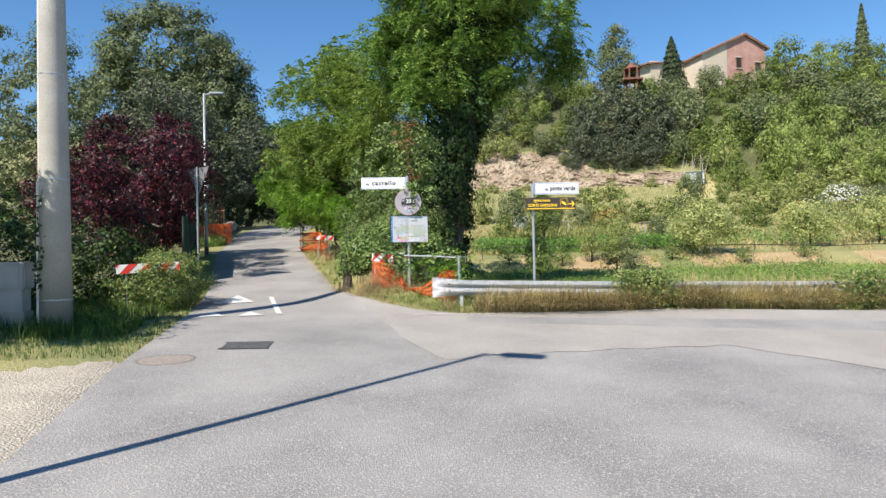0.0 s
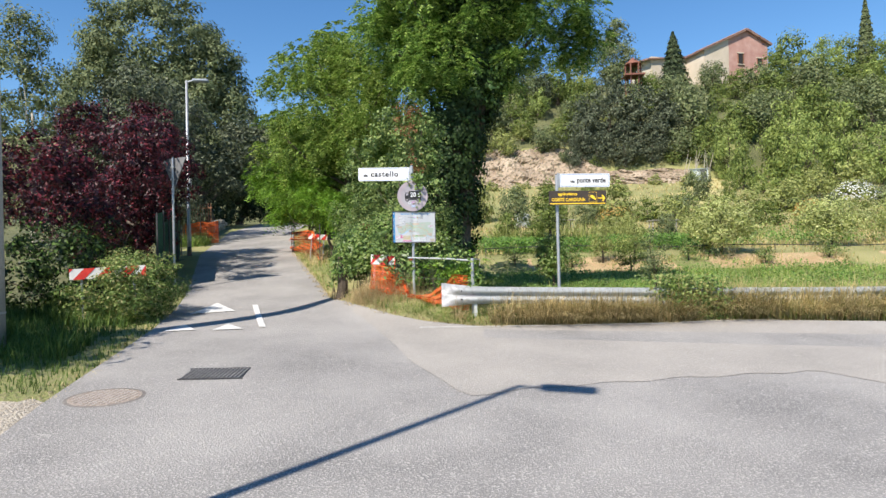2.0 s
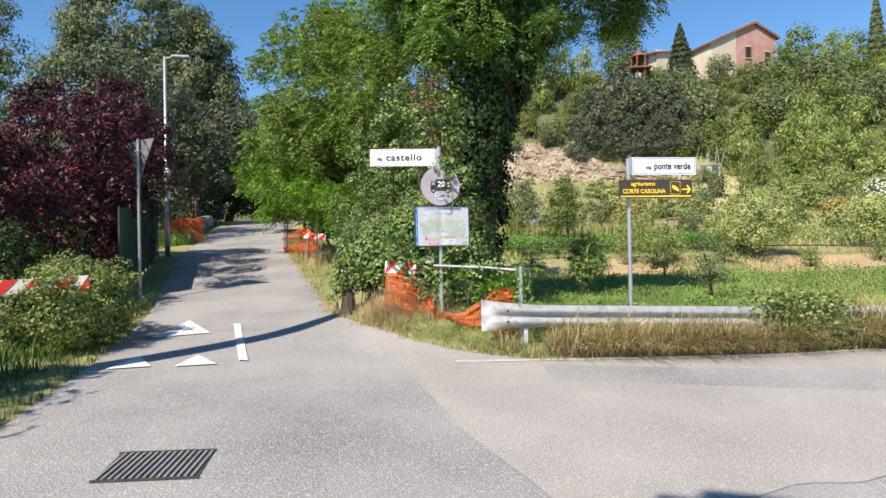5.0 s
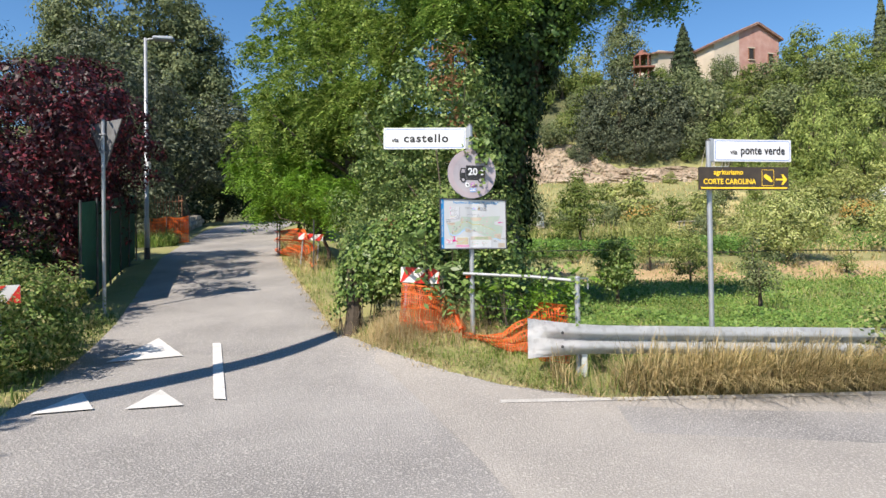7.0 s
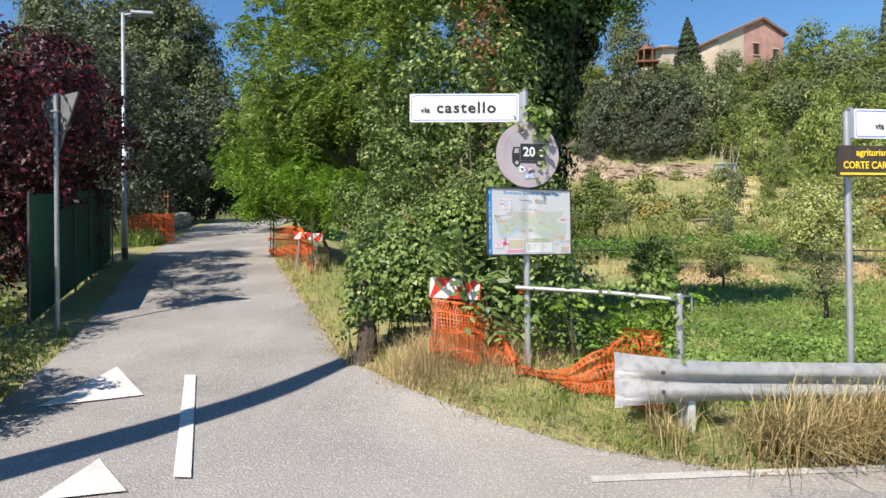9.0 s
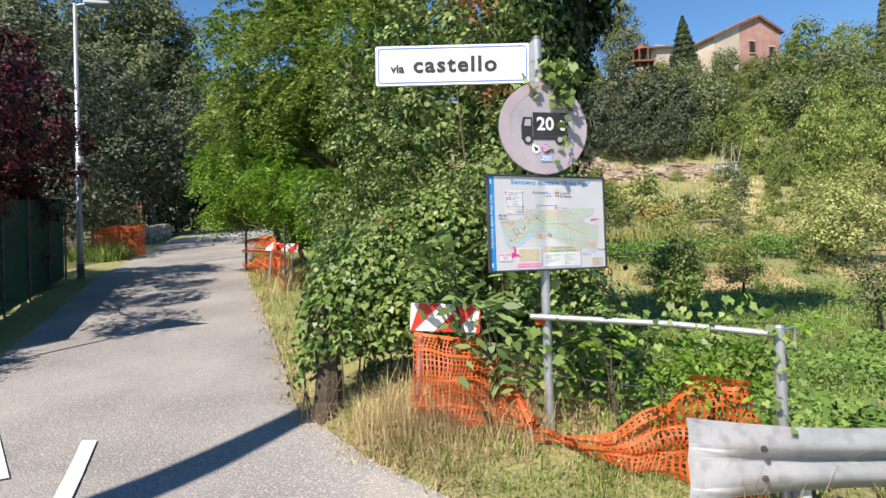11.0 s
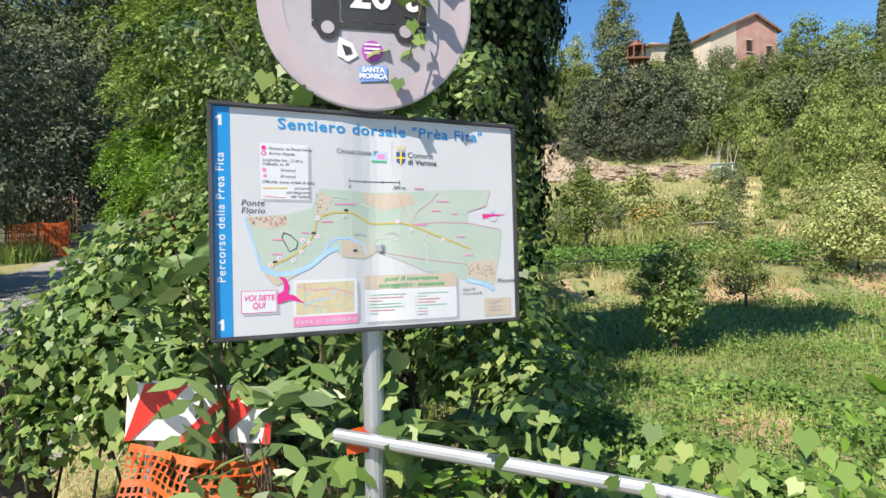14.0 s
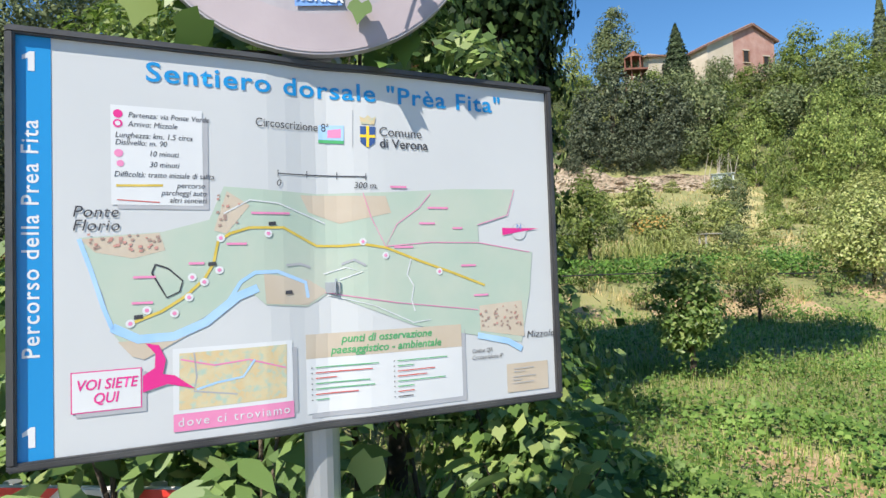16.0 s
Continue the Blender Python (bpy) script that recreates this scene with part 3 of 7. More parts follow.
g, wide = street_name_sign("street_sign", (-1.84, 10.93), (-0.83, 10.945), 3.478, 0.262, "white street name plate with blue border and black letters", False)
g.rotation_euler[1] = radians(1.0)
lettering("inscription", "via", 0.058, -0.43 * wide + 0.03, -0.022, BLACK_INK, g, align="LEFT", bold=0.0022)
lettering("inscription", "castello", 0.102, -0.255 * wide, -0.003, BLACK_INK, g, align="LEFT", bold=0.0042, stretch=1.08, space=1.16)
g, wide = street_name_sign("street_sign", (2.10, 10.83), (3.08, 11.03), 3.232, 0.262, "white street name plate with blue border and black letters", True)
lettering("inscription", "via", 0.058, -0.29 * wide, -0.022, BLACK_INK, g, align="LEFT", bold=0.0022)
lettering("inscription", "ponte verde", 0.10, -0.16 * wide, -0.002, BLACK_INK, g, align="LEFT", bold=0.004, stretch=0.80, space=1.05)


def farm_sign():
    g = thing("direction_sign", (2.43, 10.80, 2.755), "dark brown farm guesthouse sign with yellow letters and arrow", "direction sign", turn=11)
    w, h = 1.13, 0.27
    part("plate", flat(rounded(w, h, 0.012), 0.02), BROWN_SHEET, g)
    part("stripe", flat([(-w / 2 + 0.02, -h / 2 + 0.016), (w / 2 - 0.02, -h / 2 + 0.016), (w / 2 - 0.02, -h / 2 + 0.034), (-w / 2 + 0.02, -h / 2 + 0.034)]), YELLOW_INK, g).location.y = -0.002
    lettering("inscription", "agriturismo", 0.058, -0.20, 0.072, YELLOW_INK, g, bold=0.002)
    lettering("inscription", "CORTE CAROLINA", 0.062, -0.185, -0.038, YELLOW_INK, g, bold=0.002, stretch=0.90)
    bm = flat([(0.40, 0.0), (0.50, 0.0), (0.47, 0.05), (0.50, 0.05), (0.545, -0.01), (0.50, -0.07), (0.47, -0.07), (0.50, -0.02), (0.40, -0.02)])
    part("arrow", bm, YELLOW_INK, g).location.y = -0.002
    bm = bmesh.new()
    o, i = rounded(0.155, 0.19, 0.012), rounded(0.145, 0.18, 0.010)
    vo, vi = [bm.verts.new((x + 0.30, -0.002, z + 0.01)) for x, z in o], [bm.verts.new((x + 0.30, -0.002, z + 0.01)) for x, z in i]
    for k in range(len(vo)):
        j = (k + 1) % len(vo)
        bm.faces.new((vo[k], vo[j], vi[j], vi[k]))
    part("symbol_frame", bm, YELLOW_INK, g)
    bm = flat([(0.24, 0.03), (0.27, 0.055), (0.33, 0.02), (0.36, -0.03), (0.345, -0.045), (0.30, -0.02), (0.27, -0.005)])
    part("symbol", bm, YELLOW_INK, g).location.y = -0.003
    return g


farm_sign()


def steel_post(x, y, top, label, radius=0.03):
    z = float(height(x, y))
    g = thing("sign_post", (x, y, z - 0.05), label, "sign post")
    part("tube", tube([(0, 0, 0), (0, 0, top - z + 0.05)], radius, 16), GALVANISED, g, smooth=False)
    bm = bmesh.new()
    bmesh.ops.create_cone(bm, cap_ends=True, segments=16, radius1=radius * 1.08, radius2=radius * 0.9, depth=0.02, matrix=Matrix.Translation((0, 0, top - z + 0.05)))
    part("cap", bm, DARK_STEEL, g)
    return g


post = steel_post(-0.775, 10.955, 3.50, "galvanised tube post carrying the map board and signs")
for z in (1.35, 1.75, 2.05):
    part("clamp", boxed(0.09, 0.075, 0.03, 0, 0, z, 0.006), GALVANISED, post)
steel_post(2.04, 10.84, 3.22, "galvanised tube post behind the guard rail")


def truck_sign():
    """A faded round no-lorries sign: the red rim has bleached to pale pink."""
    g = thing("round_sign", (-0.757, 10.885, 2.892), "faded round no-lorries road sign with stickers", "road sign", turn=15.3)
    part("disc", flat(disc(0.30, 64), 0.018), FADED_DISC, g)
    bm = bmesh.new()
    n = 64
    for r0, r1 in ((0.232, 0.296),):
        a = [bm.verts.new((r0 * math.cos(2 * math.pi * k / n), -0.0015, r0 * math.sin(2 * math.pi * k / n))) for k in range(n)]
        b = [bm.verts.new((r1 * math.cos(2 * math.pi * k / n), -0.0015, r1 * math.sin(2 * math.pi * k / n))) for k in range(n)]
        for k in range(n):
            bm.faces.new((b[k], a[k], a[(k + 1) % n], b[(k + 1) % n]))
    part("faded_rim", bm, material("bleached_red_rim", (0.335, 0.285, 0.31), (0.41, 0.355, 0.38), 0.5, 5, 50, 0.05), g, "rim bleached to pale pink")
    tr = part("lorry", flat([(-0.075, -0.055), (0.165, -0.055), (0.165, 0.10), (-0.075, 0.10)]), BLACK_INK, g)
    tr.location.y = -0.004
    c = part("cab", flat([(-0.155, -0.055), (-0.08, -0.055), (-0.08, 0.068), (-0.14, 0.068), (-0.155, 0.01)]), BLACK_INK, g)
    c.location.y = -0.004
    w = part("cab_window", flat([(-0.137, 0.012), (-0.09, 0.012), (-0.09, 0.055), (-0.128, 0.055)]), FADED_DISC, g)
    w.location.y = -0.006
    ch = part("chassis", flat([(-0.155, -0.075), (0.165, -0.075), (0.165, -0.058), (-0.155, -0.058)]), BLACK_INK, g)
    ch.location.y = -0.004
    for x in (-0.112, 0.105):
        o = part("wheel", flat(disc(0.033, 24, 1, x, -0.075)), BLACK_INK, g)
        o.location.y = -0.0055
        o = part("hub", flat(disc(0.018, 20, 1, x, -0.075)), FADED_DISC, g)
        o.location.y = -0.007
    lettering("inscription", "20 t", 0.085, 0.045, 0.022, WHITE_SHEET, g, y=-0.006, bold=0.003)
    pink = material("purple_sticker", (0.36, 0.05, 0.36), (0.45, 0.08, 0.42), 0.4, 8, 40, 0.0)
    sky_blue = material("blue_sticker", (0.13, 0.28, 0.62), (0.18, 0.34, 0.68), 0.4, 8, 40, 0.0)
    s = part("sticker", flat(disc(0.03, 28, 1, 0.010, -0.135), 0.0), pink, g)
    s.location.y = -0.004
    for k in range(3):
        s = part("sticker_bar", flat([(-0.012, -0.143 + 0.012 * k), (0.032, -0.143 + 0.012 * k), (0.032, -0.138 + 0.012 * k), (-0.012, -0.138 + 0.012 * k)]), WHITE_SHEET, g)
        s.location.y = -0.0055
    s = part("sticker", flat([(-0.028, -0.222), (0.05, -0.216), (0.05, -0.174), (-0.028, -0.178)]), sky_blue, g)
    s.location.y = -0.004
    lettering("inscription", "SANTA", 0.014, 0.011, -0.188, WHITE_SHEET, g, y=-0.006, bold=0.001)
    lettering("inscription", "MONICA", 0.014, 0.011, -0.206, WHITE_SHEET, g, y=-0.006, bold=0.001)
    s = part("sticker", flat([(-0.082, -0.10), (-0.045, -0.115), (-0.03, -0.15), (-0.058, -0.168), (-0.088, -0.15)]), WHITE_SHEET, g)
    s.location.y = -0.004
    s = part("sticker_bar", flat([(-0.075, -0.12), (-0.05, -0.128), (-0.045, -0.145), (-0.065, -0.15)]), BLACK_INK, g)
    s.location.y = -0.0055
    return g


truck_sign()


# ---------------------------------------------------------------- guard rail
def rail_line(x):
    return np.interp(x, [-0.2, 0.6, 2, 4, 7, 11, 20, 60], [10.16, 10.22, 10.35, 10.62, 11.5, 13.1, 17.2, 34.8])


def w_beam(name, x0, x1, parent, flare=False):
    """A steel beam with two waves, along the rail's line."""
    prof = [(0.0, 0.155), (0.012, 0.15), (0.065, 0.10), (0.075, 0.075), (0.065, 0.05), (0.012, 0.012), (0.0, 0.0), (0.012, -0.012), (0.065, -0.05), (0.075, -0.075), (0.065, -0.10), (0.012, -0.15), (0.0, -0.155)]
    xs = np.linspace(x0, x1, max(3, int((x1 - x0) / 0.25)))
    bm = bmesh.new()
    rings = []
    for i, x in enumerate(xs):
        y = float(rail_line(x))
        zz = 0.98 - 0.030 * x
        squash = 1.0
        if flare and i < 3:
            squash = (1.42, 1.22, 1.06)[i]
        depth = (0.35, 0.75, 0.95)[i] if flare and i < 3 else 1.0
        rings.append([bm.verts.new((x, y - d * depth, zz + h * squash)) for d, h in prof])
    for a, b in zip(rings, rings[1:]):
        for k in range(len(prof) - 1):
            bm.faces.new((a[k], b[k], b[k + 1], a[k + 1]))
    bmesh.ops.solidify(bm, geom=bm.faces[:], thickness=0.004)
    return part(name, bm, RAIL_STEEL, parent, smooth=True)


rail = thing("guard_rail", (0, 0, 0), "weathered galvanised steel guard rail beside the road", "guard rail")
w_beam("beam", -0.17, 4.05, rail, True)
for a in (4.0, 8.0, 12.0, 16.0, 20.0, 24.0):
    w_beam("beam", a, a + 4.05, rail)
for x in (0.45, 2.4, 4.4, 6.4, 8.4, 10.4, 12.4, 14.4, 16.4):
    z = float(height(x, rail_line(x) + 0.06))
    part("rail_post", boxed(0.06, 0.10, 0.98 - 0.03 * x + 0.15 - z + 0.1, x, float(rail_line(x)) + 0.055, (z - 0.1 + 0.98 - 0.03 * x + 0.15) / 2, 0.008), RAIL_STEEL, rail)
for x in (0.2, 4.02, 8.02):
    for dz in (-0.075, 0.075):
        bm = bmesh.new()
        bmesh.ops.create_cone(bm, cap_ends=True, segments=8, radius1=0.018, radius2=0.012, depth=0.02, matrix=pose(x, float(rail_line(x)) - 0.08, 0.98 - 0.03 * x + dz, 90))
        part("bolt", bm, DARK_STEEL, rail)


# ---------------------------------------------------------------- pipe railing by the map board
def pipe_railing():
    g = thing("pipe_railing", at(0.40, 10.33), "galvanised pipe railing with corner post overgrown by plants", "railing")
    z0 = g.location.z
    part("corner_post", tube([(0, 0, -0.1), (0, 0, 1.635 - z0)], 0.03, 14), GALVANISED, g)
    part("cap", tube([(0, 0, 1.635 - z0), (0, 0, 1.65 - z0)], [0.033, 0.02], 14), GALVANISED, g)
    part("top_pipe", tube([(-1.28, 0.60, 1.68 - z0), (-0.5, 0.25, 1.645 - z0), (0, 0, 1.60 - z0)], 0.019, 12), GALVANISED, g)
    part("stub", tube([(0.02, 0.0, 1.625 - z0), (0.13, 0.10, 1.625 - z0), (0.135, 0.105, 1.50 - z0)], 0.009, 8), GALVANISED, g)
    part("wire", tube([(-1.2, 0.62, 1.30 - z0), (-0.6, 0.35, 1.25 - z0), (0, 0.02, 1.18 - z0)], 0.004, 6), DARK_STEEL, g)
    return g


pipe_railing()


# ---------------------------------------------------------------- red and white barriers
def stripe_board(name, place, turn, wide, high, label, tilt=0.0, legs=(), pitch=0.30, first=0.0):
    g = thing(name, place, label, "barrier", turn=turn)
    g.rotation_euler[1] = radians(tilt)
    part("board", boxed(wide, 0.022, high, 0, 0.012, 0, 0.004), WHITE_STRIPE, g)
    for k in range(-1, int(wide / pitch) + 1):
        x0 = -wide / 2 + pitch * k + first
        s = high * 0.95
        pts = [(x0, -high / 2), (x0 + pitch / 2, -high / 2), (x0 + pitch / 2 + s, high / 2), (x0 + s, high / 2)]
        low, top = [max(-wide / 2, min(wide / 2, x)) for x, z in pts[:2]], [max(-wide / 2, min(wide / 2, x)) for x, z in pts[2:]]
        if pts[2][0] > -wide / 2 and pts[0][0] < wide / 2:
            if pts[0][0] < -wide / 2 < pts[1][0] or pts[1][0] >= -wide / 2:
                pts = [(low[0], -high / 2), (low[1], -high / 2), (top[0], high / 2), (top[1], high / 2)]
            else:
                pts = [(-wide / 2, high / 2 - (top[0] + wide / 2) / s * high), (top[0], high / 2), (-wide / 2, high / 2)]
            o = part("stripe", flat(pts), RED_STRIPE, g)
            o.location.y = -0.0035
    for x, drop in legs:
        part("leg", tube([(x, 0.04, high / 2), (x, 0.04, -drop)], 0.02, 10), GALVANISED, g)
    return g


stripe_board("road_barrier", (-1.45, 11.33, 1.65), 6, 0.50, 0.20, "red and white striped barrier board in the bushes", 4.0, ((-0.17, 0.75), (0.17, 0.75)), 0.30, 0.17)
stripe_board("road_barrier", (-6.02, 9.30, 1.54), 31, 1.2, 0.19, "red and white striped barrier board behind a hedge", -2, ((-0.42, 0.9), (0.4, 0.9)), 0.34, 0.05)
stripe_board("road_barrier", (-4.97, 19.0, 2.44), 12, 0.62, 0.17, "red and white striped barrier board at the verge", 5, ((-0.2, 1.0), (0.2, 1.0)), 0.30, 0.1)


# ---------------------------------------------------------------- plastic net
def net(name, place, label, columns, rows, shape, bar=0.3):
    """Orange safety net: bars up and across with holes between, bent by shape(u, v) into the world."""
    g = thing(name, place, label, "safety net")
    base = Vector(place)
    bm = bmesh.new()

    def ribbon(pts, half, across):
        prev = None
        for i, (u, v) in enumerate(pts):
            du, dv = (half, 0) if across == "u" else (0, half)
            a, b = bm.verts.new(shape(u - du, v - dv) - base), bm.verts.new(shape(u + du, v + dv) - base)
            if prev:
                bm.faces.new((prev[0], prev[1], b, a))
            prev = (a, b)

    for c in range(columns + 1):
        u = c / columns
        ribbon([(u, k / (rows * 2)) for k in range(rows * 2 + 1)], bar * 0.5 / columns, "u")
    for r in range(1, rows):
        v = r / rows
        fat = bar * (1.9 if r % 6 == 0 else 0.6) / rows
        ribbon([(k / (columns * 2), v) for k in range(columns * 2 + 1)], fat * 0.5, "v")
    part("netting", bm, ORANGE_NET, g)
    for v in (0.0, 1.0):
        bm = bmesh.new()
        ribbon([(k / (columns * 2), v) for k in range(columns * 2 + 1)], bar * 0.95 / rows, "v")
        part("edge_band", bm, ORANGE_NET, g)
    return g


def wave(u, v, a=0.04, f=9.0):
    return a * math.sin(f * u + 2.1 * v) + a * 0.6 * math.sin(17 * v + 5 * u)


def net_a(u, v):
    top_x, top_z = np.interp(u, [0, 0.55, 0.7, 1], [-1.68, -1.19, -1.10, -0.85]), np.interp(u, [0, 0.55, 0.7, 1], [1.56, 1.49, 1.35, 1.03])
    top_y = np.interp(u, [0, 0.6, 1], [11.28, 11.24, 10.98])
    low_x, low_y = -1.70 + 0.78 * u, 11.06 - 0.10 * u
    low = float(height(low_x, low_y)) + 0.03
    sag = wave(u, v, 0.03) - 0.07 * math.sin(math.pi * v)
    return Vector((low_x + (top_x - low_x) * v, low_y + (top_y - low_y) * v + sag, low + (top_z - low) * v)) + noise.noise_vector(Vector((u * 5, v * 4, 3.0))) * 0.03


def net_b(u, v):
    x = -0.90 + 1.22 * u
    y = 10.88 - 0.40 * u + wave(u, v, 0.035, 11)
    low = float(height(x, y)) + 0.03 + 0.10 * max(0.0, u - 0.72)
    top = np.interp(u, [0, 0.4, 0.75, 1], [low + 0.04, low + 0.15, 1.34, 1.33])
    crease = noise.noise_vector(Vector((u * 7, v * 5, 8.0))) * 0.06
    return Vector((x, y - 0.05 * (1 - v), low + (top - low) * v)) + crease * min(1.0, 0.3 + u)


torn_net = net("safety_net", at(-1.3, 11.1), "torn orange plastic safety net hanging from a barrier", 32, 22, net_a, 0.38)
part("twisted_edge", tube([net_a(u, v) + Vector((0, -0.03, 0)) - Vector(torn_net.location) for u, v in ((0.72, 0.97), (0.86, 0.85), (0.97, 0.6), (0.97, 0.25), (0.9, 0.05))], [0.014, 0.022, 0.034, 0.03, 0.014], 7), ORANGE_NET, torn_net)
net("safety_net", at(-0.3, 10.6), "crumpled orange plastic safety net lying in dry grass", 40, 20, net_b, 0.42)


def net_c(u, v):
    x, y = -12.95 + 1.15 * u, 25.6 + 0.95 * u
    z = float(height(x, y))
    return Vector((x + 0.05 * math.sin(9 * u), y, z + 0.05 + 0.95 * v - 0.06 * math.sin(math.pi * u * 2) ** 2 * v))


far_net = net("safety_net", at(-12.4, 26.0), "orange plastic safety net fence with stakes by the road", 26, 14, net_c, 0.5)
for u in (0.0, 0.5, 1.0):
    p = net_c(u, 0) - Vector(far_net.location)
    part("stake", tube([p + Vector((0.02, 0, -0.1)), p + Vector((0.02, 0, 0.98))], 0.015, 8), DARK_STEEL, far_net)


def net_d(u, v):
    y = 18.3 + 4.5 * u
    x = -4.75 - 2.4 * u + 0.08 * math.sin(7 * u)
    z = float(height(x, y))
    return Vector((x + 0.12 * math.sin(11 * v + 6 * u), y, z + 0.10 + (0.68 + 0.12 * math.sin(5 * u)) * v))


verge_net = net("safety_net", at(-4.9, 18.3), "sagging orange plastic safety net along the verge", 44, 10, net_d, 0.34)
for u in (0.0, 0.35, 0.7, 1.0):
    p = net_d(u, 0) - Vector(verge_net.location)
    part("stake", tube([p + Vector((0.03, 0, -0.1)), p + Vector((0.05, 0, 1.15))], 0.018, 8), DARK_STEEL, verge_net)


# ---------------------------------------------------------------- poles
def concrete_pole():
    g = thing("utility_pole", at(-6.12, 6.70, -0.05), "thick tapered grey concrete utility pole with cable cover", "utility pole")
    part("shaft", tube([(0, 0, 0), (0, 0, 2.5), (0, 0, 5.5), (0, 0, 10.5)], [0.245, 0.225, 0.195, 0.15], 28), CONCRETE, g, smooth=True)
    part("cable_cover", tube([(-0.215, -0.12, 0.2), (-0.2, -0.11, 2.5), (-0.185, -0.10, 2.6), (-0.17, -0.09, 5.5), (-0.14, -0.08, 9)], [0.035, 0.035, 0.028, 0.028, 0.028], 10), material("pale_plastic", (0.55, 0.54, 0.49), (0.66, 0.65, 0.6), 0.6, 4, 30, 0.1), g)
    for z in (0.55, 2.55, 4.3):
        r = 0.252 - 0.0095 * z
        part("band", tube([(0, 0, z), (0, 0, z + 0.025)], r, 24), GALVANISED, g)
    return g


concrete_pole()


def street_lamp(x, y, top, arm_way, label, arm=0.62, boxed_in=True):
    z = float(height(x, y))
    g = thing("street_lamp", (x, y, z - 0.03), label, "street lamp", "street lamps")
    h = top - z + 0.03
    part("shaft", tube([(0, 0, 0), (0, 0, 1.2), (0, 0, 1.25), (0, 0, h)], [0.075, 0.075, 0.06, 0.045], 14), GALVANISED, g, smooth=True)
    ax, ay = arm_way
    part("arm", tube([(0, 0, h - 0.05), (ax * arm * 0.4, ay * arm * 0.4, h)], 0.03, 10), GALVANISED, g)
    bm = box(bmesh.new(), 0.58, 0.30, 0.09, pose(ax * (arm * 0.4 + 0.26), ay * (arm * 0.4 + 0.26), h + 0.01, 0, 0, math.degrees(math.atan2(ay, ax))), 0.025)
    part("lamp_head", bm, GALVANISED, g)
    part("base_sleeve", tube([(0, 0, 0), (0, 0, 0.35)], 0.085, 14), DARK_STEEL, g)
    if boxed_in:
        part("junction_box", boxed(0.12, 0.12, 0.32, 0.09, -0.06, 2.75, 0.015), WHITE_SHEET, g)
    return g


street_lamp(-10.55, 21.3, 8.55, (0.96, 0.25), "grey steel street lamp beside the lane")
h_lamp = 8.06
back = (h_lamp + 0.1) / math.tan(radians(47))
street_lamp(1.22 - 0.55 * back, 5.86 - 0.835 * back, h_lamp, (0.98, -0.18), "grey steel street lamp beside the gravel", boxed_in=False)


def give_way_back():
    g = thing("give_way_sign", at(-7.05, 13.55, -0.05), "back of a triangular road sign on a steel post among leaves", "road sign", turn=0)
    z0 = g.location.z
    part("tube", tube([(0, 0, 0), (0, 0, 4.3 - z0)], 0.03, 12), GALVANISED, g)
    bm = flat([(-0.45, 0.0), (0.0, -0.78), (0.45, 0.0)], 0.02)
    bm.transform(pose(0, 0.05, 4.28 - z0, 0, 0, -25))
    # Plate grey is darkened in the colour to stand for the plum's shade.
    part("plate", bm, material("shaded_sign_back", (0.11, 0.115, 0.12), (0.17, 0.175, 0.18), 0.8, 5, 30, 0.1), g, "grey metal back, colour darkened for the plum's shade")
    part("clamp", boxed(0.1, 0.09, 0.03, 0, 0.0, 4.05 - z0, 0.005), GALVANISED, g)
    part("clamp", boxed(0.1, 0.09, 0.03, 0, 0.0, 3.75 - z0, 0.005), GALVANISED, g)
    return g


give_way_back()


def wooden_post():
    g = thing("wooden_post", at(-2.42, 11.76, -0.05), "dark weathered wooden post in dry grass", "post")
    bm = tube([(0, 0, 0), (0.015, 0, 0.4), (-0.01, 0.01, 0.75), (0.01, 0.02, 0.96)], [0.12, 0.105, 0.095, 0.075], 9)
    for v in bm.verts:
        v.co += Vector((rng.normal(), rng.normal(), 0)) * 0.008
    part("stake", bm, BARK, g)
    return g


wooden_post()


def meter_cabinet():
    p = at(-7.08, 6.85)
    g = thing("utility_cabinet", p, "white plastic utility cabinet on a concrete base", "utility cabinet", turn=12)
    white = material("cabinet_plastic", (0.36, 0.365, 0.37), (0.43, 0.435, 0.44), 0.5, 4, 40, 0.1)
    part("plinth", boxed(0.62, 0.32, 0.3, 0, 0, 0.13, 0.01), CONCRETE, g)
    part("lower_body", boxed(0.56, 0.28, 0.38, 0, 0, 0.47, 0.012), white, g)
    part("upper_body", boxed(0.66, 0.34, 0.42, 0, 0, 0.87, 0.02), white, g)
    part("roof", boxed(0.70, 0.38, 0.04, 0, 0, 1.10, 0.012), white, g)
    part("door", boxed(0.5, 0.01, 0.34, 0, -0.175, 0.87, 0.004), white, g)
    return g


meter_cabinet()


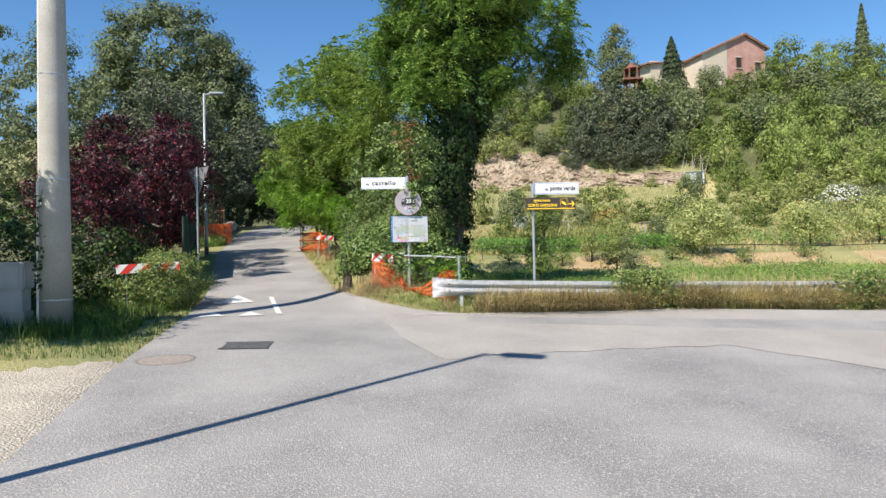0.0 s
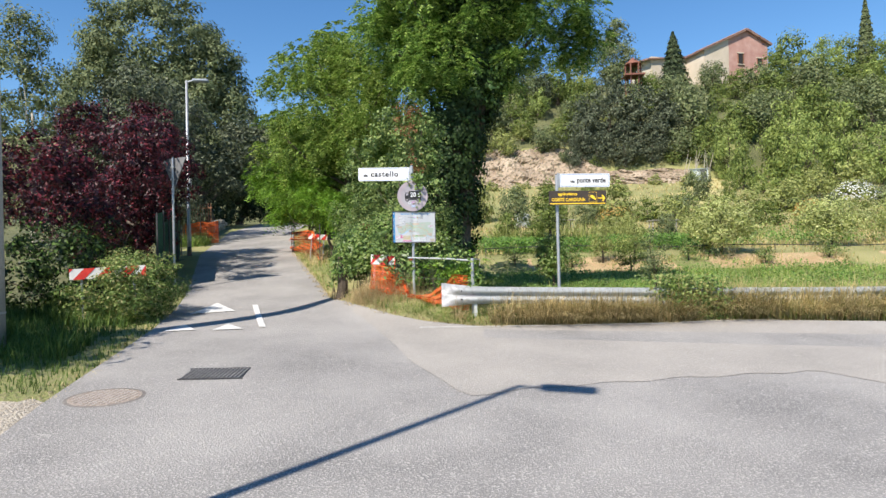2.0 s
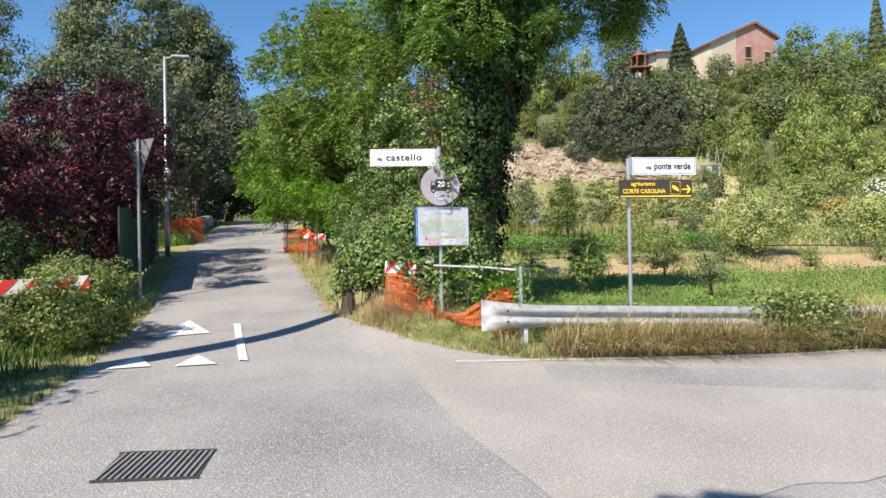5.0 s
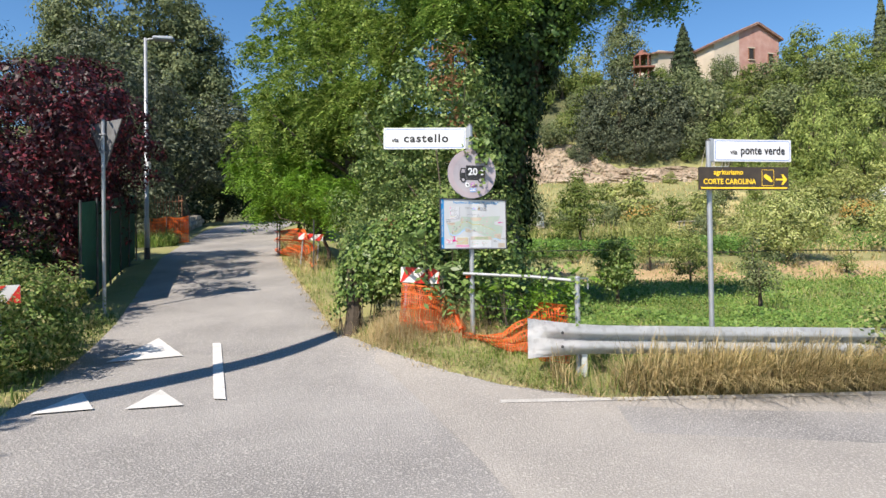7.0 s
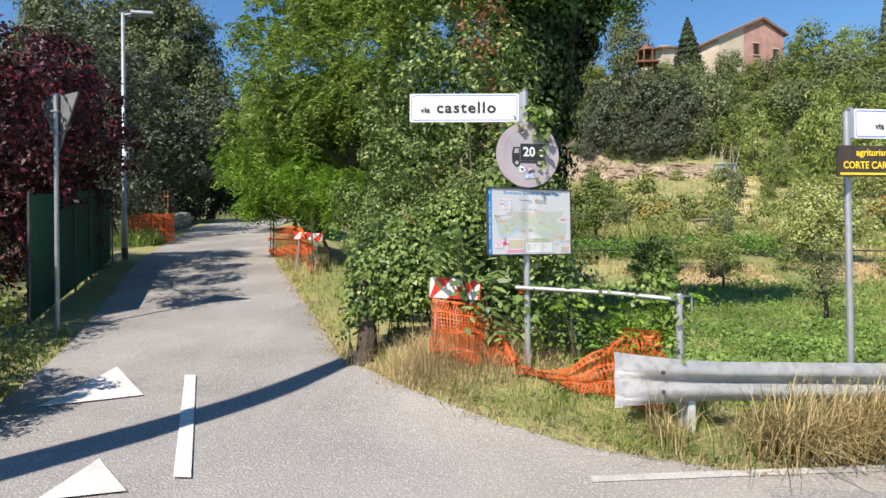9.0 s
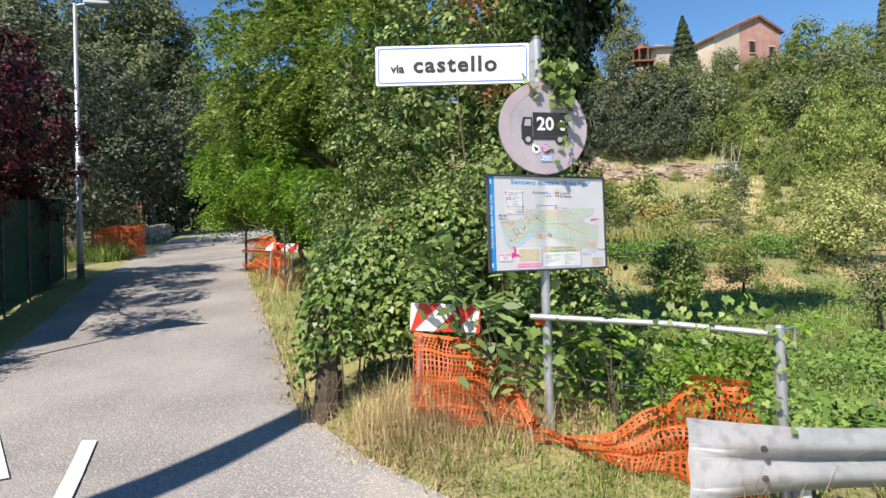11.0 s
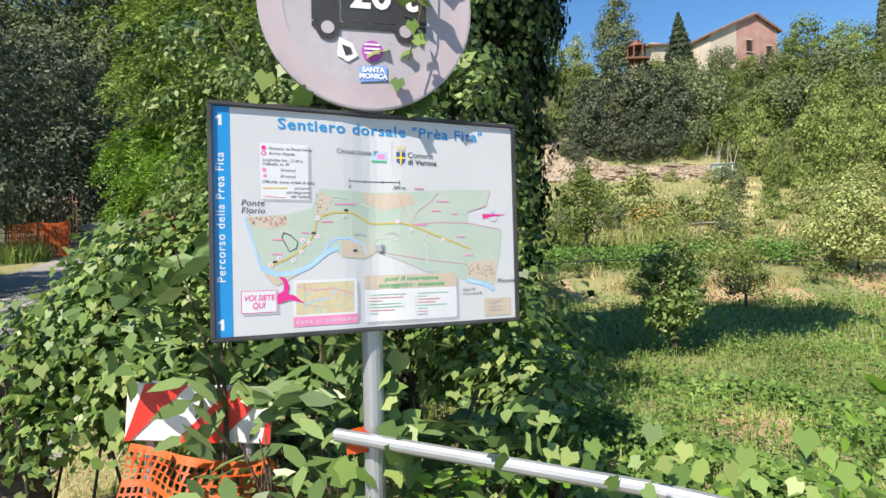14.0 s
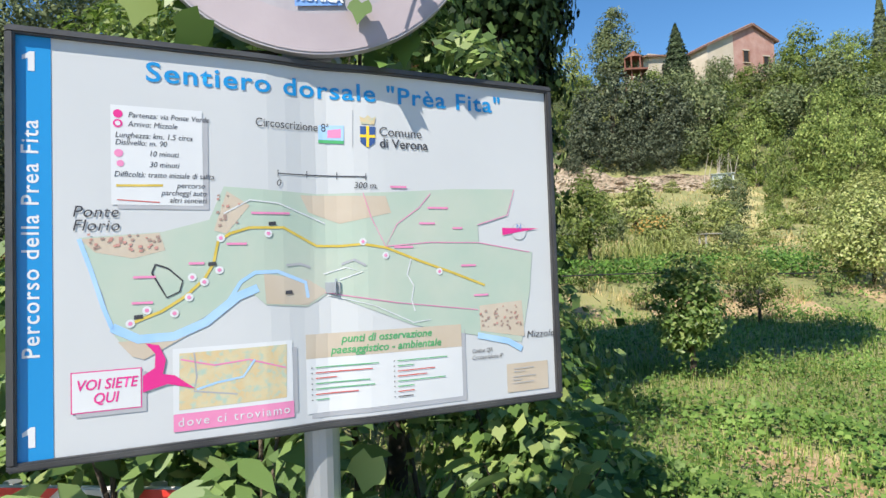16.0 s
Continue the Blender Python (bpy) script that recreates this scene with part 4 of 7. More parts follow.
def green_fence():
    g = thing("garden_fence", at(-7.6, 13.7), "dark green screened garden fence with thin steel posts", "fence")
    base = Vector(g.location)
    screen = material("green_screen", (0.015, 0.095, 0.072), (0.028, 0.13, 0.10), 0.75, 8, 90, 0.4)
    n = 5
    pts = [Vector(at(-7.6 + (-10.75 + 7.6) * k / n, 13.7 + (21.0 - 13.7) * k / n)) - base for k in range(n + 1)]
    for a, b in zip(pts, pts[1:]):
        bm = bmesh.new()
        vs = [bm.verts.new(p) for p in (a + Vector((0, 0, 0.05)), b + Vector((0, 0, 0.05)), b + Vector((0, 0, 1.9)), a + Vector((0, 0, 1.9)))]
        bm.faces.new(vs)
        bmesh.ops.solidify(bm, geom=bm.faces[:], thickness=0.012)
        part("screen", bm, screen, g)
    for p in pts:
        part("post", tube([p + Vector((0.04, 0, -0.1)), p + Vector((0.04, 0, 1.95))], 0.02, 8), DARK_STEEL, g)
    return g


green_fence()


def stone_parapet():
    g = thing("stone_wall", at(-14.75, 31.8), "low rough stone parapet at the lane's bend", "wall")
    base = Vector(g.location)
    stone = material("parapet_stone", (0.26, 0.24, 0.20), (0.38, 0.36, 0.31), 0.95, 2, 18, 0.8, each=0.25, depth=0.03)
    for i in range(11):
        for r in range(3):
            x, y = -14.72 - 0.20 * i + rng.normal() * 0.02, 32.0 + 0.6 * i + (0.3 if r % 2 else 0)
            bm = box(bmesh.new(), 0.4 + rng.normal() * 0.02, 0.56 + rng.normal() * 0.03, 0.21, pose(*(Vector(at(x, y, 0.1 + 0.22 * r)) - base), 0, 0, 18 + rng.normal() * 3), 0.025)
            part("stone", bm, stone, g)
    return g


stone_parapet()

# ---------------------------------------------------------------- trees and shrubs
# Dark laurel, deepened for the hedge's shaded face; last tone for sunlit tops.
LEAF_LAUREL = leaf_material("shaded_laurel_leaves", [(0.009, 0.019, 0.006), (0.018, 0.038, 0.011), (0.11, 0.19, 0.042)], 0.5, 0.15, 0.25)

def tree(name, place, label, lobes, mat, clumps, per, clump_size, leaf, aspect=0.5, trunk=0.18, bark=None, category="tree", group="", droop=0.0, limbs=6, feathered=None, inner=0.45, up=0.35):
    """A tree: a tapered trunk, limbs that reach into the crown, and a crown of leaves. Lobes are in the world."""
    g = thing(name, place, label, category, group)
    base = np.array(place)
    rel = [(a - base[0], b - base[1], c - base[2], d, e, f) for a, b, c, d, e, f in lobes]
    if feathered:
        count, leaflets, length = feathered
        me = sprays("crown", rel, count, leaflets, length, leaf, aspect, clumps=clumps, clump_size=clump_size, inner=inner)
    else:
        me = crown("crown", rel, clumps, per, clump_size, leaf, aspect, droop, inner, up)
    part("crown", me, mat, g)
    if trunk:
        top = np.mean([[a, b, c] for a, b, c, *_ in rel], axis=0)
        mid = top * np.array([0.35, 0.35, 0.5])
        bm = tube([(0, 0, -0.2), (0.02, 0.01, 0.3), tuple(mid), tuple(top)], [trunk * 1.35, trunk, trunk * 0.75, trunk * 0.3], 10)
        part("trunk", bm, bark or BARK, g, smooth=True)
        for k in range(limbs):
            a, b, c, d, e, f = rel[k % len(rel)]
            end = np.array([a, b, c]) + rng.normal(size=3) * np.array([d, e, f]) * 0.4
            start = mid * (0.75 + 0.5 * rng.random())
            knee = (start + end) / 2 + rng.normal(size=3) * 0.15
            part("limb", tube([tuple(start), tuple(knee), tuple(end)], [trunk * 0.32, trunk * 0.2, trunk * 0.06], 7), bark or BARK, g)
    return g


# the acacia whose trunk is wrapped in ivy
tree("acacia_tree", at(-0.3, 16.7), "tall acacia tree with feathery bright green leaves", [
    (0.5, 16.6, 9.0, 2.6, 2.1, 1.8), (-1.5, 16.8, 8.5, 1.3, 1.3, 1.4), (2.6, 17.0, 9.0, 1.3, 1.2, 1.1), (0.2, 16.2, 10.1, 2.3, 2.0, 1.2), (1.7, 16.2, 6.9, 0.85, 0.8, 0.55), (3.3, 17.3, 7.9, 0.7, 0.7, 0.5), (-0.6, 16.0, 7.0, 1.0, 0.9, 0.9), (2.2, 16.6, 6.6, 0.6, 0.6, 0.4)],
    LEAF_ACACIA_DEEP, 210, 0, 0.5, 0.10, 0.45, trunk=0.33, feathered=(15500, 10, 0.30), limbs=4)
tree("acacia_tree", at(-4.2, 20.8), "acacia tree with feathery bright green leaves by the lane", [
    (-4.6, 20.6, 6.6, 2.2, 2.0, 2.3), (-2.9, 19.8, 8.6, 1.7, 1.6, 1.7), (-3.2, 19.5, 5.4, 1.5, 1.4, 1.5), (-5.6, 22.0, 5.0, 1.6, 1.5, 1.4), (-2.3, 18.0, 6.9, 1.2, 1.2, 1.5), (-5.3, 20.5, 8.6, 1.3, 1.2, 1.2), (-6.4, 21.0, 6.6, 0.9, 0.9, 1.0)],
    LEAF_ACACIA, 170, 0, 0.5, 0.105, 0.48, trunk=0.2, feathered=(10000, 10, 0.30), limbs=7)
tree("acacia_tree", at(-6.9, 27.5), "acacia tree with feathery light green leaves", [
    (-7.4, 27.2, 9.0, 2.3, 2.2, 2.6), (-6.2, 27.5, 11.2, 1.6, 1.6, 1.6), (-8.4, 28.0, 7.2, 1.8, 1.7, 1.8), (-5.8, 26.4, 6.4, 1.8, 1.6, 2.2)],
    LEAF_ACACIA, 170, 0, 0.6, 0.155, 0.5, trunk=0.2, feathered=(4600, 8, 0.36), limbs=6)
tree("young_acacia", at(-8.3, 29.4), "young acacia with vivid light green leaves over the lane", [
    (-9.4, 29.6, 5.7, 2.0, 1.8, 1.3), (-8.0, 28.6, 5.2, 1.7, 1.5, 1.3), (-7.0, 27.4, 4.4, 1.5, 1.5, 1.2), (-10.6, 30.6, 5.6, 1.0, 1.0, 0.8)],
    LEAF_BRIGHT, 140, 0, 0.45, 0.14, 0.5, trunk=0.09, feathered=(5000, 8, 0.32), limbs=5)

tree("young_acacia", at(-4.72, 19.80), "young acacia bush with vivid light green feathery leaves at the verge", [
    (-6.43, 21.13, 4.16, 0.95, 0.8, 0.7), (-5.02, 19.5, 3.65, 0.8, 0.8, 0.7), (-3.99, 18.35, 3.27, 0.6, 0.6, 0.55), (-6.72, 21.13, 3.42, 0.6, 0.6, 0.4), (-5.79, 20.65, 4.39, 0.6, 0.6, 0.45)],
    LEAF_BRIGHT, 90, 0, 0.3, 0.085, 0.45, trunk=0.05, feathered=(3600, 9, 0.24), limbs=5, category="bush")


def ivy_column():
    """Ivy that wraps the acacia's trunk in a thick uneven sleeve."""
    p = at(-0.3, 16.7)
    g = thing("ivy", p, "thick dark ivy wrapped round a tree trunk", "climbing plant")
    h = rng.uniform(0, 1, 620)
    a = rng.uniform(0, 2 * math.pi, 620)
    r = 0.66 + 0.16 * np.sin(3 * a + 5 * h) + 0.20 * h + rng.uniform(-0.05, 0.1, 620)
    z = h * 9.6
    c = np.stack([r * np.cos(a) + np.interp(z, [0, 1.4, 4.1, 5.9, 9.6], [-0.27, -0.27, -0.06, 0.6, 0.9]), r * np.sin(a), z], 1)
    i = np.repeat(np.arange(620), 74)
    d = unit(rng.normal(size=(len(i), 3)))
    q = c[i] + d * rng.uniform(0.2, 1, len(i))[:, None] * 0.27
    out = np.stack([np.cos(a), np.sin(a), 0 * a], 1)[i]
    n = unit(out + d * 0.6 + rng.normal(size=d.shape) * 0.35)
    ax = rng.normal(size=d.shape) * 0.6 + np.array([0, 0, -1.0])
    ln = 0.095 * rng.uniform(0.6, 1.3, len(i))
    # The sleeve keeps the darker copy, its backlit shade put into the colour.
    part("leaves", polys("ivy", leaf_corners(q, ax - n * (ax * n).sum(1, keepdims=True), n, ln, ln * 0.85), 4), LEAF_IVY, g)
    part("stem", tube([(-0.27, 0, -0.1), (-0.2, 0, 2.5), (0.45, 0, 5.5), (0.85, 0, 9.2)], [0.42, 0.40, 0.36, 0.22], 12), BARK, g)
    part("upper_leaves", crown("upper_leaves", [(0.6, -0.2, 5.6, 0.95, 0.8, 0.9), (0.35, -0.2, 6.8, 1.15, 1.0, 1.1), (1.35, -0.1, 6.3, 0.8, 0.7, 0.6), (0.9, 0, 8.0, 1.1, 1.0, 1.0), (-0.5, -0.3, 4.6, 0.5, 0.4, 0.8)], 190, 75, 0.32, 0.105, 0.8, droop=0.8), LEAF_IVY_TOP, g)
    return g


ivy_column()

# the thicket round the signs
tree("elder_bush", at(-1.6, 13.0), "overgrown thicket of elder, bramble and ivy", [
    (-1.5, 12.6, 2.1, 0.8, 0.5, 0.8), (-0.8, 12.9, 2.3, 0.8, 0.6, 1.2), (-2.15, 13.9, 2.2, 0.9, 0.8, 0.9), (-1.8, 14.0, 3.2, 1.2, 0.9, 1.2), (-2.7, 15.7, 2.6, 0.9, 0.9, 0.9), (-2.0, 12.9, 1.7, 0.6, 0.5, 0.8)],
    LEAF_THICKET, 300, 125, 0.22, 0.058, 0.55, trunk=0.06, category="bush", limbs=8, inner=0.45)
tree("ivy_bush", at(-1.0, 13.9), "dark ivy thicket with dry reddish leaves", [
    (-1.3, 13.9, 4.4, 0.9, 0.7, 1.3), (-0.9, 13.6, 3.2, 0.8, 0.6, 1.1), (-2.0, 15.0, 4.2, 1.0, 0.9, 1.3), (-0.4, 13.6, 1.7, 0.7, 0.5, 0.9), (-0.15, 12.2, 1.15, 0.45, 0.35, 0.65)],
    LEAF_THICKET, 170, 80, 0.28, 0.085, 0.6, trunk=0.06, category="bush", limbs=5, inner=0.4)
tree("dry_ivy", at(-1.15, 13.3), "withered reddish-brown ivy in the thicket", [(-1.15, 13.2, 4.9, 0.35, 0.25, 0.55), (-0.95, 13.0, 3.9, 0.3, 0.25, 0.5), (-1.9, 12.2, 2.3, 0.15, 0.15, 0.15)],
    LEAF_DRY, 24, 18, 0.22, 0.09, 0.45, trunk=0.02, category="climbing plant", limbs=3)

# the left side of the lane
tree("roadside_tree", at(-10.3, 3.9), "leafy tree beside the road that shades the verge", [
    (-8.0, 3.9, 5.06, 1.2, 1.1, 0.9), (-10.4, 4.8, 5.40, 1.6, 1.2, 1.0), (-12.4, 5.4, 5.63, 1.6, 1.3, 1.1), (-9.2, 2.6, 4.94, 1.4, 1.2, 1.0), (-7.0, 3.3, 4.25, 0.8, 0.7, 0.6)],
    LEAF_HEDGE, 480, 60, 0.32, 0.13, 0.55, trunk=0.14, limbs=8, inner=0.4)
tree("plum_tree", at(-11.5, 19.0), "purple-leaved plum tree with dark red foliage", [
    (-9.3, 14.5, 2.9, 0.9, 1.5, 1.6), (-8.6, 10.6, 3.5, 0.7, 0.8, 0.9), (-8.4, 11.7, 3.4, 0.55, 0.8, 1.0), (-8.7, 13.2, 2.5, 0.7, 0.8, 1.2), (-9.7, 16.5, 3.4, 0.9, 1.2, 1.6), (-7.55, 13.3, 4.15, 0.32, 0.25, 0.5), (-10.6, 18.6, 6.6, 0.5, 0.5, 0.7), (-13.0, 18.7, 6.4, 0.6, 0.6, 0.8), (-11.6, 18.9, 4.6, 2.2, 1.7, 1.9), (-13.0, 19.0, 5.0, 1.4, 1.4, 1.6), (-10.2, 18.8, 4.8, 1.3, 1.3, 1.5), (-11.7, 18.6, 3.0, 2.4, 1.6, 1.2), (-10.9, 19.4, 6.2, 0.8, 0.8, 0.8), (-12.3, 19.2, 6.2, 0.7, 0.7, 0.7), (-10.6, 18.6, 3.6, 0.8, 1.0, 1.3), (-14.3, 19.5, 3.8, 1.3, 1.3, 1.5), (-12.6, 19.0, 6.7, 0.5, 0.5, 0.9), (-11.2, 19.2, 6.9, 0.45, 0.45, 0.8), (-10.2, 19.0, 6.3, 0.5, 0.5, 0.8), (-13.7, 19.3, 6.3, 0.5, 0.5, 0.8), (-15.8, 20.0, 4.5, 1.4, 1.4, 1.8), (-8.7, 15.4, 4.3, 1.0, 0.9, 1.4), (-7.75, 13.0, 4.75, 0.5, 0.4, 0.65), (-7.9, 13.9, 4.2, 0.5, 0.4, 0.8), (-9.6, 16.8, 4.8, 1.2, 1.1, 1.5), (-11.2, 18.6, 2.2, 1.6, 1.4, 1.2)],
    LEAF_PLUM, 900, 80, 0.34, 0.105, 0.55, trunk=0.16, limbs=8, droop=0.9, inner=0.45)
# Lobes at y 8.0, 6.2 and 4.3 are added out of view to shade the verge.
tree("garden_hedge", at(-8.6, 9.9), "dense dark green evergreen hedge with shade put into its leaf colour", [
    (-8.9, 9.8, 1.7, 1.5, 0.9, 1.2), (-10.4, 9.5, 1.9, 1.4, 0.9, 1.5), (-12.2, 9.6, 2.0, 1.5, 1.0, 1.6), (-7.6, 10.5, 1.5, 0.9, 0.8, 1.0), (-14.5, 10, 2.2, 1.8, 1.2, 1.8), (-8.8, 12.5, 1.8, 1.0, 1.4, 1.2), (-8.5, 8.0, 1.8, 1.0, 1.1, 1.4), (-8.4, 6.2, 1.7, 1.0, 1.2, 1.4), (-7.7, 4.3, 2.2, 0.8, 1.0, 1.9), (-9.6, 14.4, 1.9, 0.9, 1.2, 1.2)],
    LEAF_LAUREL, 640, 70, 0.26, 0.095, 0.5, trunk=0.06, category="hedge", limbs=4, inner=0.6)
tree("roadside_bush", at(-6.35, 10.7), "rounded green bush with yellowing tips by the road", [
    (-5.75, 9.2, 1.2, 0.5, 0.3, 0.6), (-5.55, 9.95, 1.25, 0.36, 0.45, 0.55), (-5.9, 9.9, 1.6, 0.35, 0.3, 0.3), (-5.65, 10.5, 1.3, 0.42, 0.5, 0.55), (-6.4, 10.6, 1.5, 0.6, 0.6, 0.55), (-5.75, 9.6, 0.8, 0.4, 0.4, 0.35), (-6.2, 9.3, 0.85, 0.4, 0.3, 0.35), (-5.88, 9.12, 1.5, 0.22, 0.12, 0.25), (-6.3, 8.85, 1.15, 0.3, 0.2, 0.3)],
    LEAF_HEDGE, 270, 75, 0.15, 0.055, 0.5, trunk=0.04, category="bush", limbs=4, inner=0.5)
tree("birch_tree", at(-19.2, 24.5), "slender birch tree with pale trunk and light leaves", [
    (-19.4, 24.2, 8.4, 2.2, 2.2, 3.2), (-18.6, 24.8, 5.6, 2.2, 2.0, 2.0), (-19.6, 24.5, 11.6, 1.2, 1.2, 1.7)],
    LEAF_GREY, 300, 62, 0.5, 0.16, 0.5, trunk=0.13, bark=PALE_BARK, droop=0.8)
tree("birch_tree", at(-23.8, 25.5), "slender birch tree with pale trunk and light leaves", [
    (-23.9, 25.4, 8.4, 2.4, 2.2, 3.4), (-23.2, 25.8, 5.0, 2.4, 2.0, 2.0), (-23.9, 25.5, 12.4, 1.3, 1.3, 1.8)],
    LEAF_GREY, 300, 62, 0.5, 0.16, 0.5, trunk=0.13, bark=PALE_BARK, droop=0.8)
tree("holm_oak", at(-24.0, 46.0), "huge dark holm oak behind the garden", [
    (-25.5, 45.5, 18.5, 5.2, 4.5, 4.6), (-23.0, 45.0, 12.5, 5.6, 4.6, 4.6), (-28.5, 45.5, 14.0, 4.5, 4.0, 4.8), (-19.8, 44.5, 9.5, 3.2, 3.0, 3.6), (-26.0, 44.5, 8.5, 5.5, 4.0, 3.5), (-21.5, 46, 16.0, 3.5, 3.2, 3.2)],
    LEAF_OAK, 1250, 92, 0.92, 0.27, 0.55, trunk=0.55, limbs=9, inner=0.7)
tree("roadside_oak", at(-17.6, 38.5), "dark oak hanging over the lane", [
    (-17.8, 38.0, 7.6, 2.6, 2.6, 2.6), (-19.5, 37.0, 10.4, 2.8, 2.6, 2.6), (-16.6, 41.0, 9.2, 2.6, 2.4, 2.8), (-20.5, 36.5, 6.5, 2.5, 2.2, 2.4), (-18.6, 36.0, 4.8, 1.8, 1.6, 1.4)],
    LEAF_HOLM, 300, 70, 0.85, 0.24, 0.5, trunk=0.3, limbs=8, inner=0.5)
# LEAF_SHADE paints the gloom of the bend into these crowns.
tree("roadside_oak", at(-15.0, 60.0), "trees closing the lane's bend, leaf colour darkened for shade", [
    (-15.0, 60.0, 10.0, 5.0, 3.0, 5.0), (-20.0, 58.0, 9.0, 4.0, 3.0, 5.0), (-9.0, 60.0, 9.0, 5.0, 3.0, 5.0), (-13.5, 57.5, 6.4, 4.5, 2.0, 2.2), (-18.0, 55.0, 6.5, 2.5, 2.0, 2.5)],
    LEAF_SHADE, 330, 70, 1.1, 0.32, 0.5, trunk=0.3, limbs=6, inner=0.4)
tree("garden_tree", at(-14.0, 26.5), "dark leafy garden tree behind the fence", [
    (-14.6, 26.0, 6.0, 2.0, 1.8, 2.2), (-16.2, 27.5, 8.5, 2.6, 2.2, 3.0), (-13.6, 24.8, 4.4, 1.4, 1.4, 1.3), (-17.5, 30.0, 7.0, 3.0, 2.5, 3.5)],
    LEAF_HOLM, 260, 65, 0.65, 0.19, 0.5, trunk=0.18, limbs=6, inner=0.45)
tree("roadside_oak", at(-19.5, 47.5), "trees crowding the lane's bend, leaf colour darkened for shade", [
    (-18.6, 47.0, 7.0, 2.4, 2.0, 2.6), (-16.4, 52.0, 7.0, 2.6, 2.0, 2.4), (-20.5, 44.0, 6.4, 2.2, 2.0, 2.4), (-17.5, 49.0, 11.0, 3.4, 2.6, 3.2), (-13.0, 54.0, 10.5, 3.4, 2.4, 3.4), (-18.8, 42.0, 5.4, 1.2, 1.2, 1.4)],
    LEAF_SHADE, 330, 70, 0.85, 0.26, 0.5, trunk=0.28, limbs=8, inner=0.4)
tree("roadside_bush", at(-10.2, 50.0), "dark bushes beyond the lane's crest", [(-10.2, 50.0, 6.0, 2.4, 1.6, 2.0), (-12.5, 58.0, 6.5, 4.0, 1.5, 1.8), (-17.5, 57.0, 6.6, 3.0, 1.5, 2.0), (-8.5, 46, 5.4, 1.8, 1.6, 2.0)], LEAF_OAK, 170, 70, 0.6, 0.2, 0.5, trunk=0.08, limbs=4, category="bush", inner=0.4)
tree("pine_tree", at(-12.0, 66.0), "pale green far tree above the lane", [(-12, 66, 16.5, 4.0, 3.0, 3.6), (-15.5, 66, 14.0, 3.0, 3.0, 3.0)], LEAF_OLIVE, 90, 70, 1.0, 0.32, 0.4, trunk=0.3, limbs=4)

# shrubs and trees of the hillside, from a few kinds
def shrub_kind(mat, w, h, leaf, clumps, per, clump, name, label, category, aspect=0.5):
    lobes = [(0, 0, h * 0.55, w * 0.75, w * 0.75, h * 0.5), (w * 0.45, 0.1 * w, h * 0.42, w * 0.55, w * 0.5, h * 0.4), (-w * 0.4, -0.15 * w, h * 0.45, w * 0.55, w * 0.55, h * 0.4), (0.1 * w, -0.4 * w, h * 0.35, w * 0.5, w * 0.45, h * 0.33), (0.05 * w, 0.1 * w, h * 0.8, w * 0.4, w * 0.4, h * 0.25)]
    return tree(name, (0, 0, -400), label, [(a, b, c - 400, d, e, f) for a, b, c, d, e, f in lobes], mat, clumps, per, clump, leaf, aspect, trunk=0.09 * w, limbs=3, category=category, inner=0.55)


KINDS = [   # wide dark, wide green, wide grey, low pale, low fresh, wide pale
    shrub_kind(LEAF_HOLM, 3.0, 6.0, 0.27, 120, 46, 0.75, "hillside_oak", "dark evergreen oak on the wooded hillside", "tree"),
    shrub_kind(LEAF_WOOD, 2.8, 5.2, 0.31, 96, 28, 0.7, "hillside_tree", "broadleaf tree on the wooded hillside", "tree"),
    shrub_kind(LEAF_GREY, 2.6, 4.6, 0.31, 92, 28, 0.68, "hillside_tree", "grey-green tree on the wooded hillside", "tree"),
    shrub_kind(LEAF_OLIVE, 2.0, 3.2, 0.26, 72, 27, 0.5, "hillside_shrub", "pale olive-green shrub on the hillside", "shrub"),
    shrub_kind(LEAF_MID, 2.2, 4.0, 0.28, 72, 27, 0.58, "hillside_shrub", "fresh green shrub on the hillside", "shrub"),
    shrub_kind(LEAF_MID, 2.8, 4.8, 0.24, 120, 34, 0.62, "hillside_tree", "pale green bushy tree on the wooded hillside", "tree"),
]


def plant(kind, x, y, size, sink=0.3, tall=1.0):
    ob = copy_thing(KINDS[kind], pose(x, y, float(height(x, y)) - sink, 0, 0, float(rng.uniform(0, 360))))
    ob.scale = (size, size, size * tall)
    ob["group"] = "hillside plants"
    return ob


# the wood on the slope: low undergrowth first, then trees and shrubs by place, kind, size and slenderness
for y0 in (73.0, 78.0, 83.0, 88.0):
    x = -8.0
    while x < 64:
        plant(int(rng.choice([1, 2, 3, 4], p=[0.35, 0.25, 0.3, 0.1])), x, y0 + rng.normal() * 1.0, rng.uniform(0.4, 0.68), 0.5, rng.uniform(0.8, 1.2))
        x += rng.uniform(3.6, 5.4)
skyline_trees = [
    (10.0, 81.6, 1, 0.96, 1.39), (13.1, 83.9, 3, 1.15, 1.61), (6.7, 79.4, 2, 0.92, 1.41), (3.6, 77.1, 5, 0.91, 1.28), (0.7, 74.9, 2, 0.96, 1.2),
    (30.5, 83.4, 2, 0.77, 1.38), (32.7, 81.6, 1, 0.78, 0.88), (34.9, 79.8, 2, 0.98, 1.16), (42.0, 86.3, 1, 1.23, 1.16), (46.2, 86.7, 5, 1.15, 1.12),
    (51.9, 91.2, 1, 1.03, 1.15), (54.3, 87.4, 1, 0.98, 1.21), (38.7, 84.1, 1, 0.88, 1.22),
]
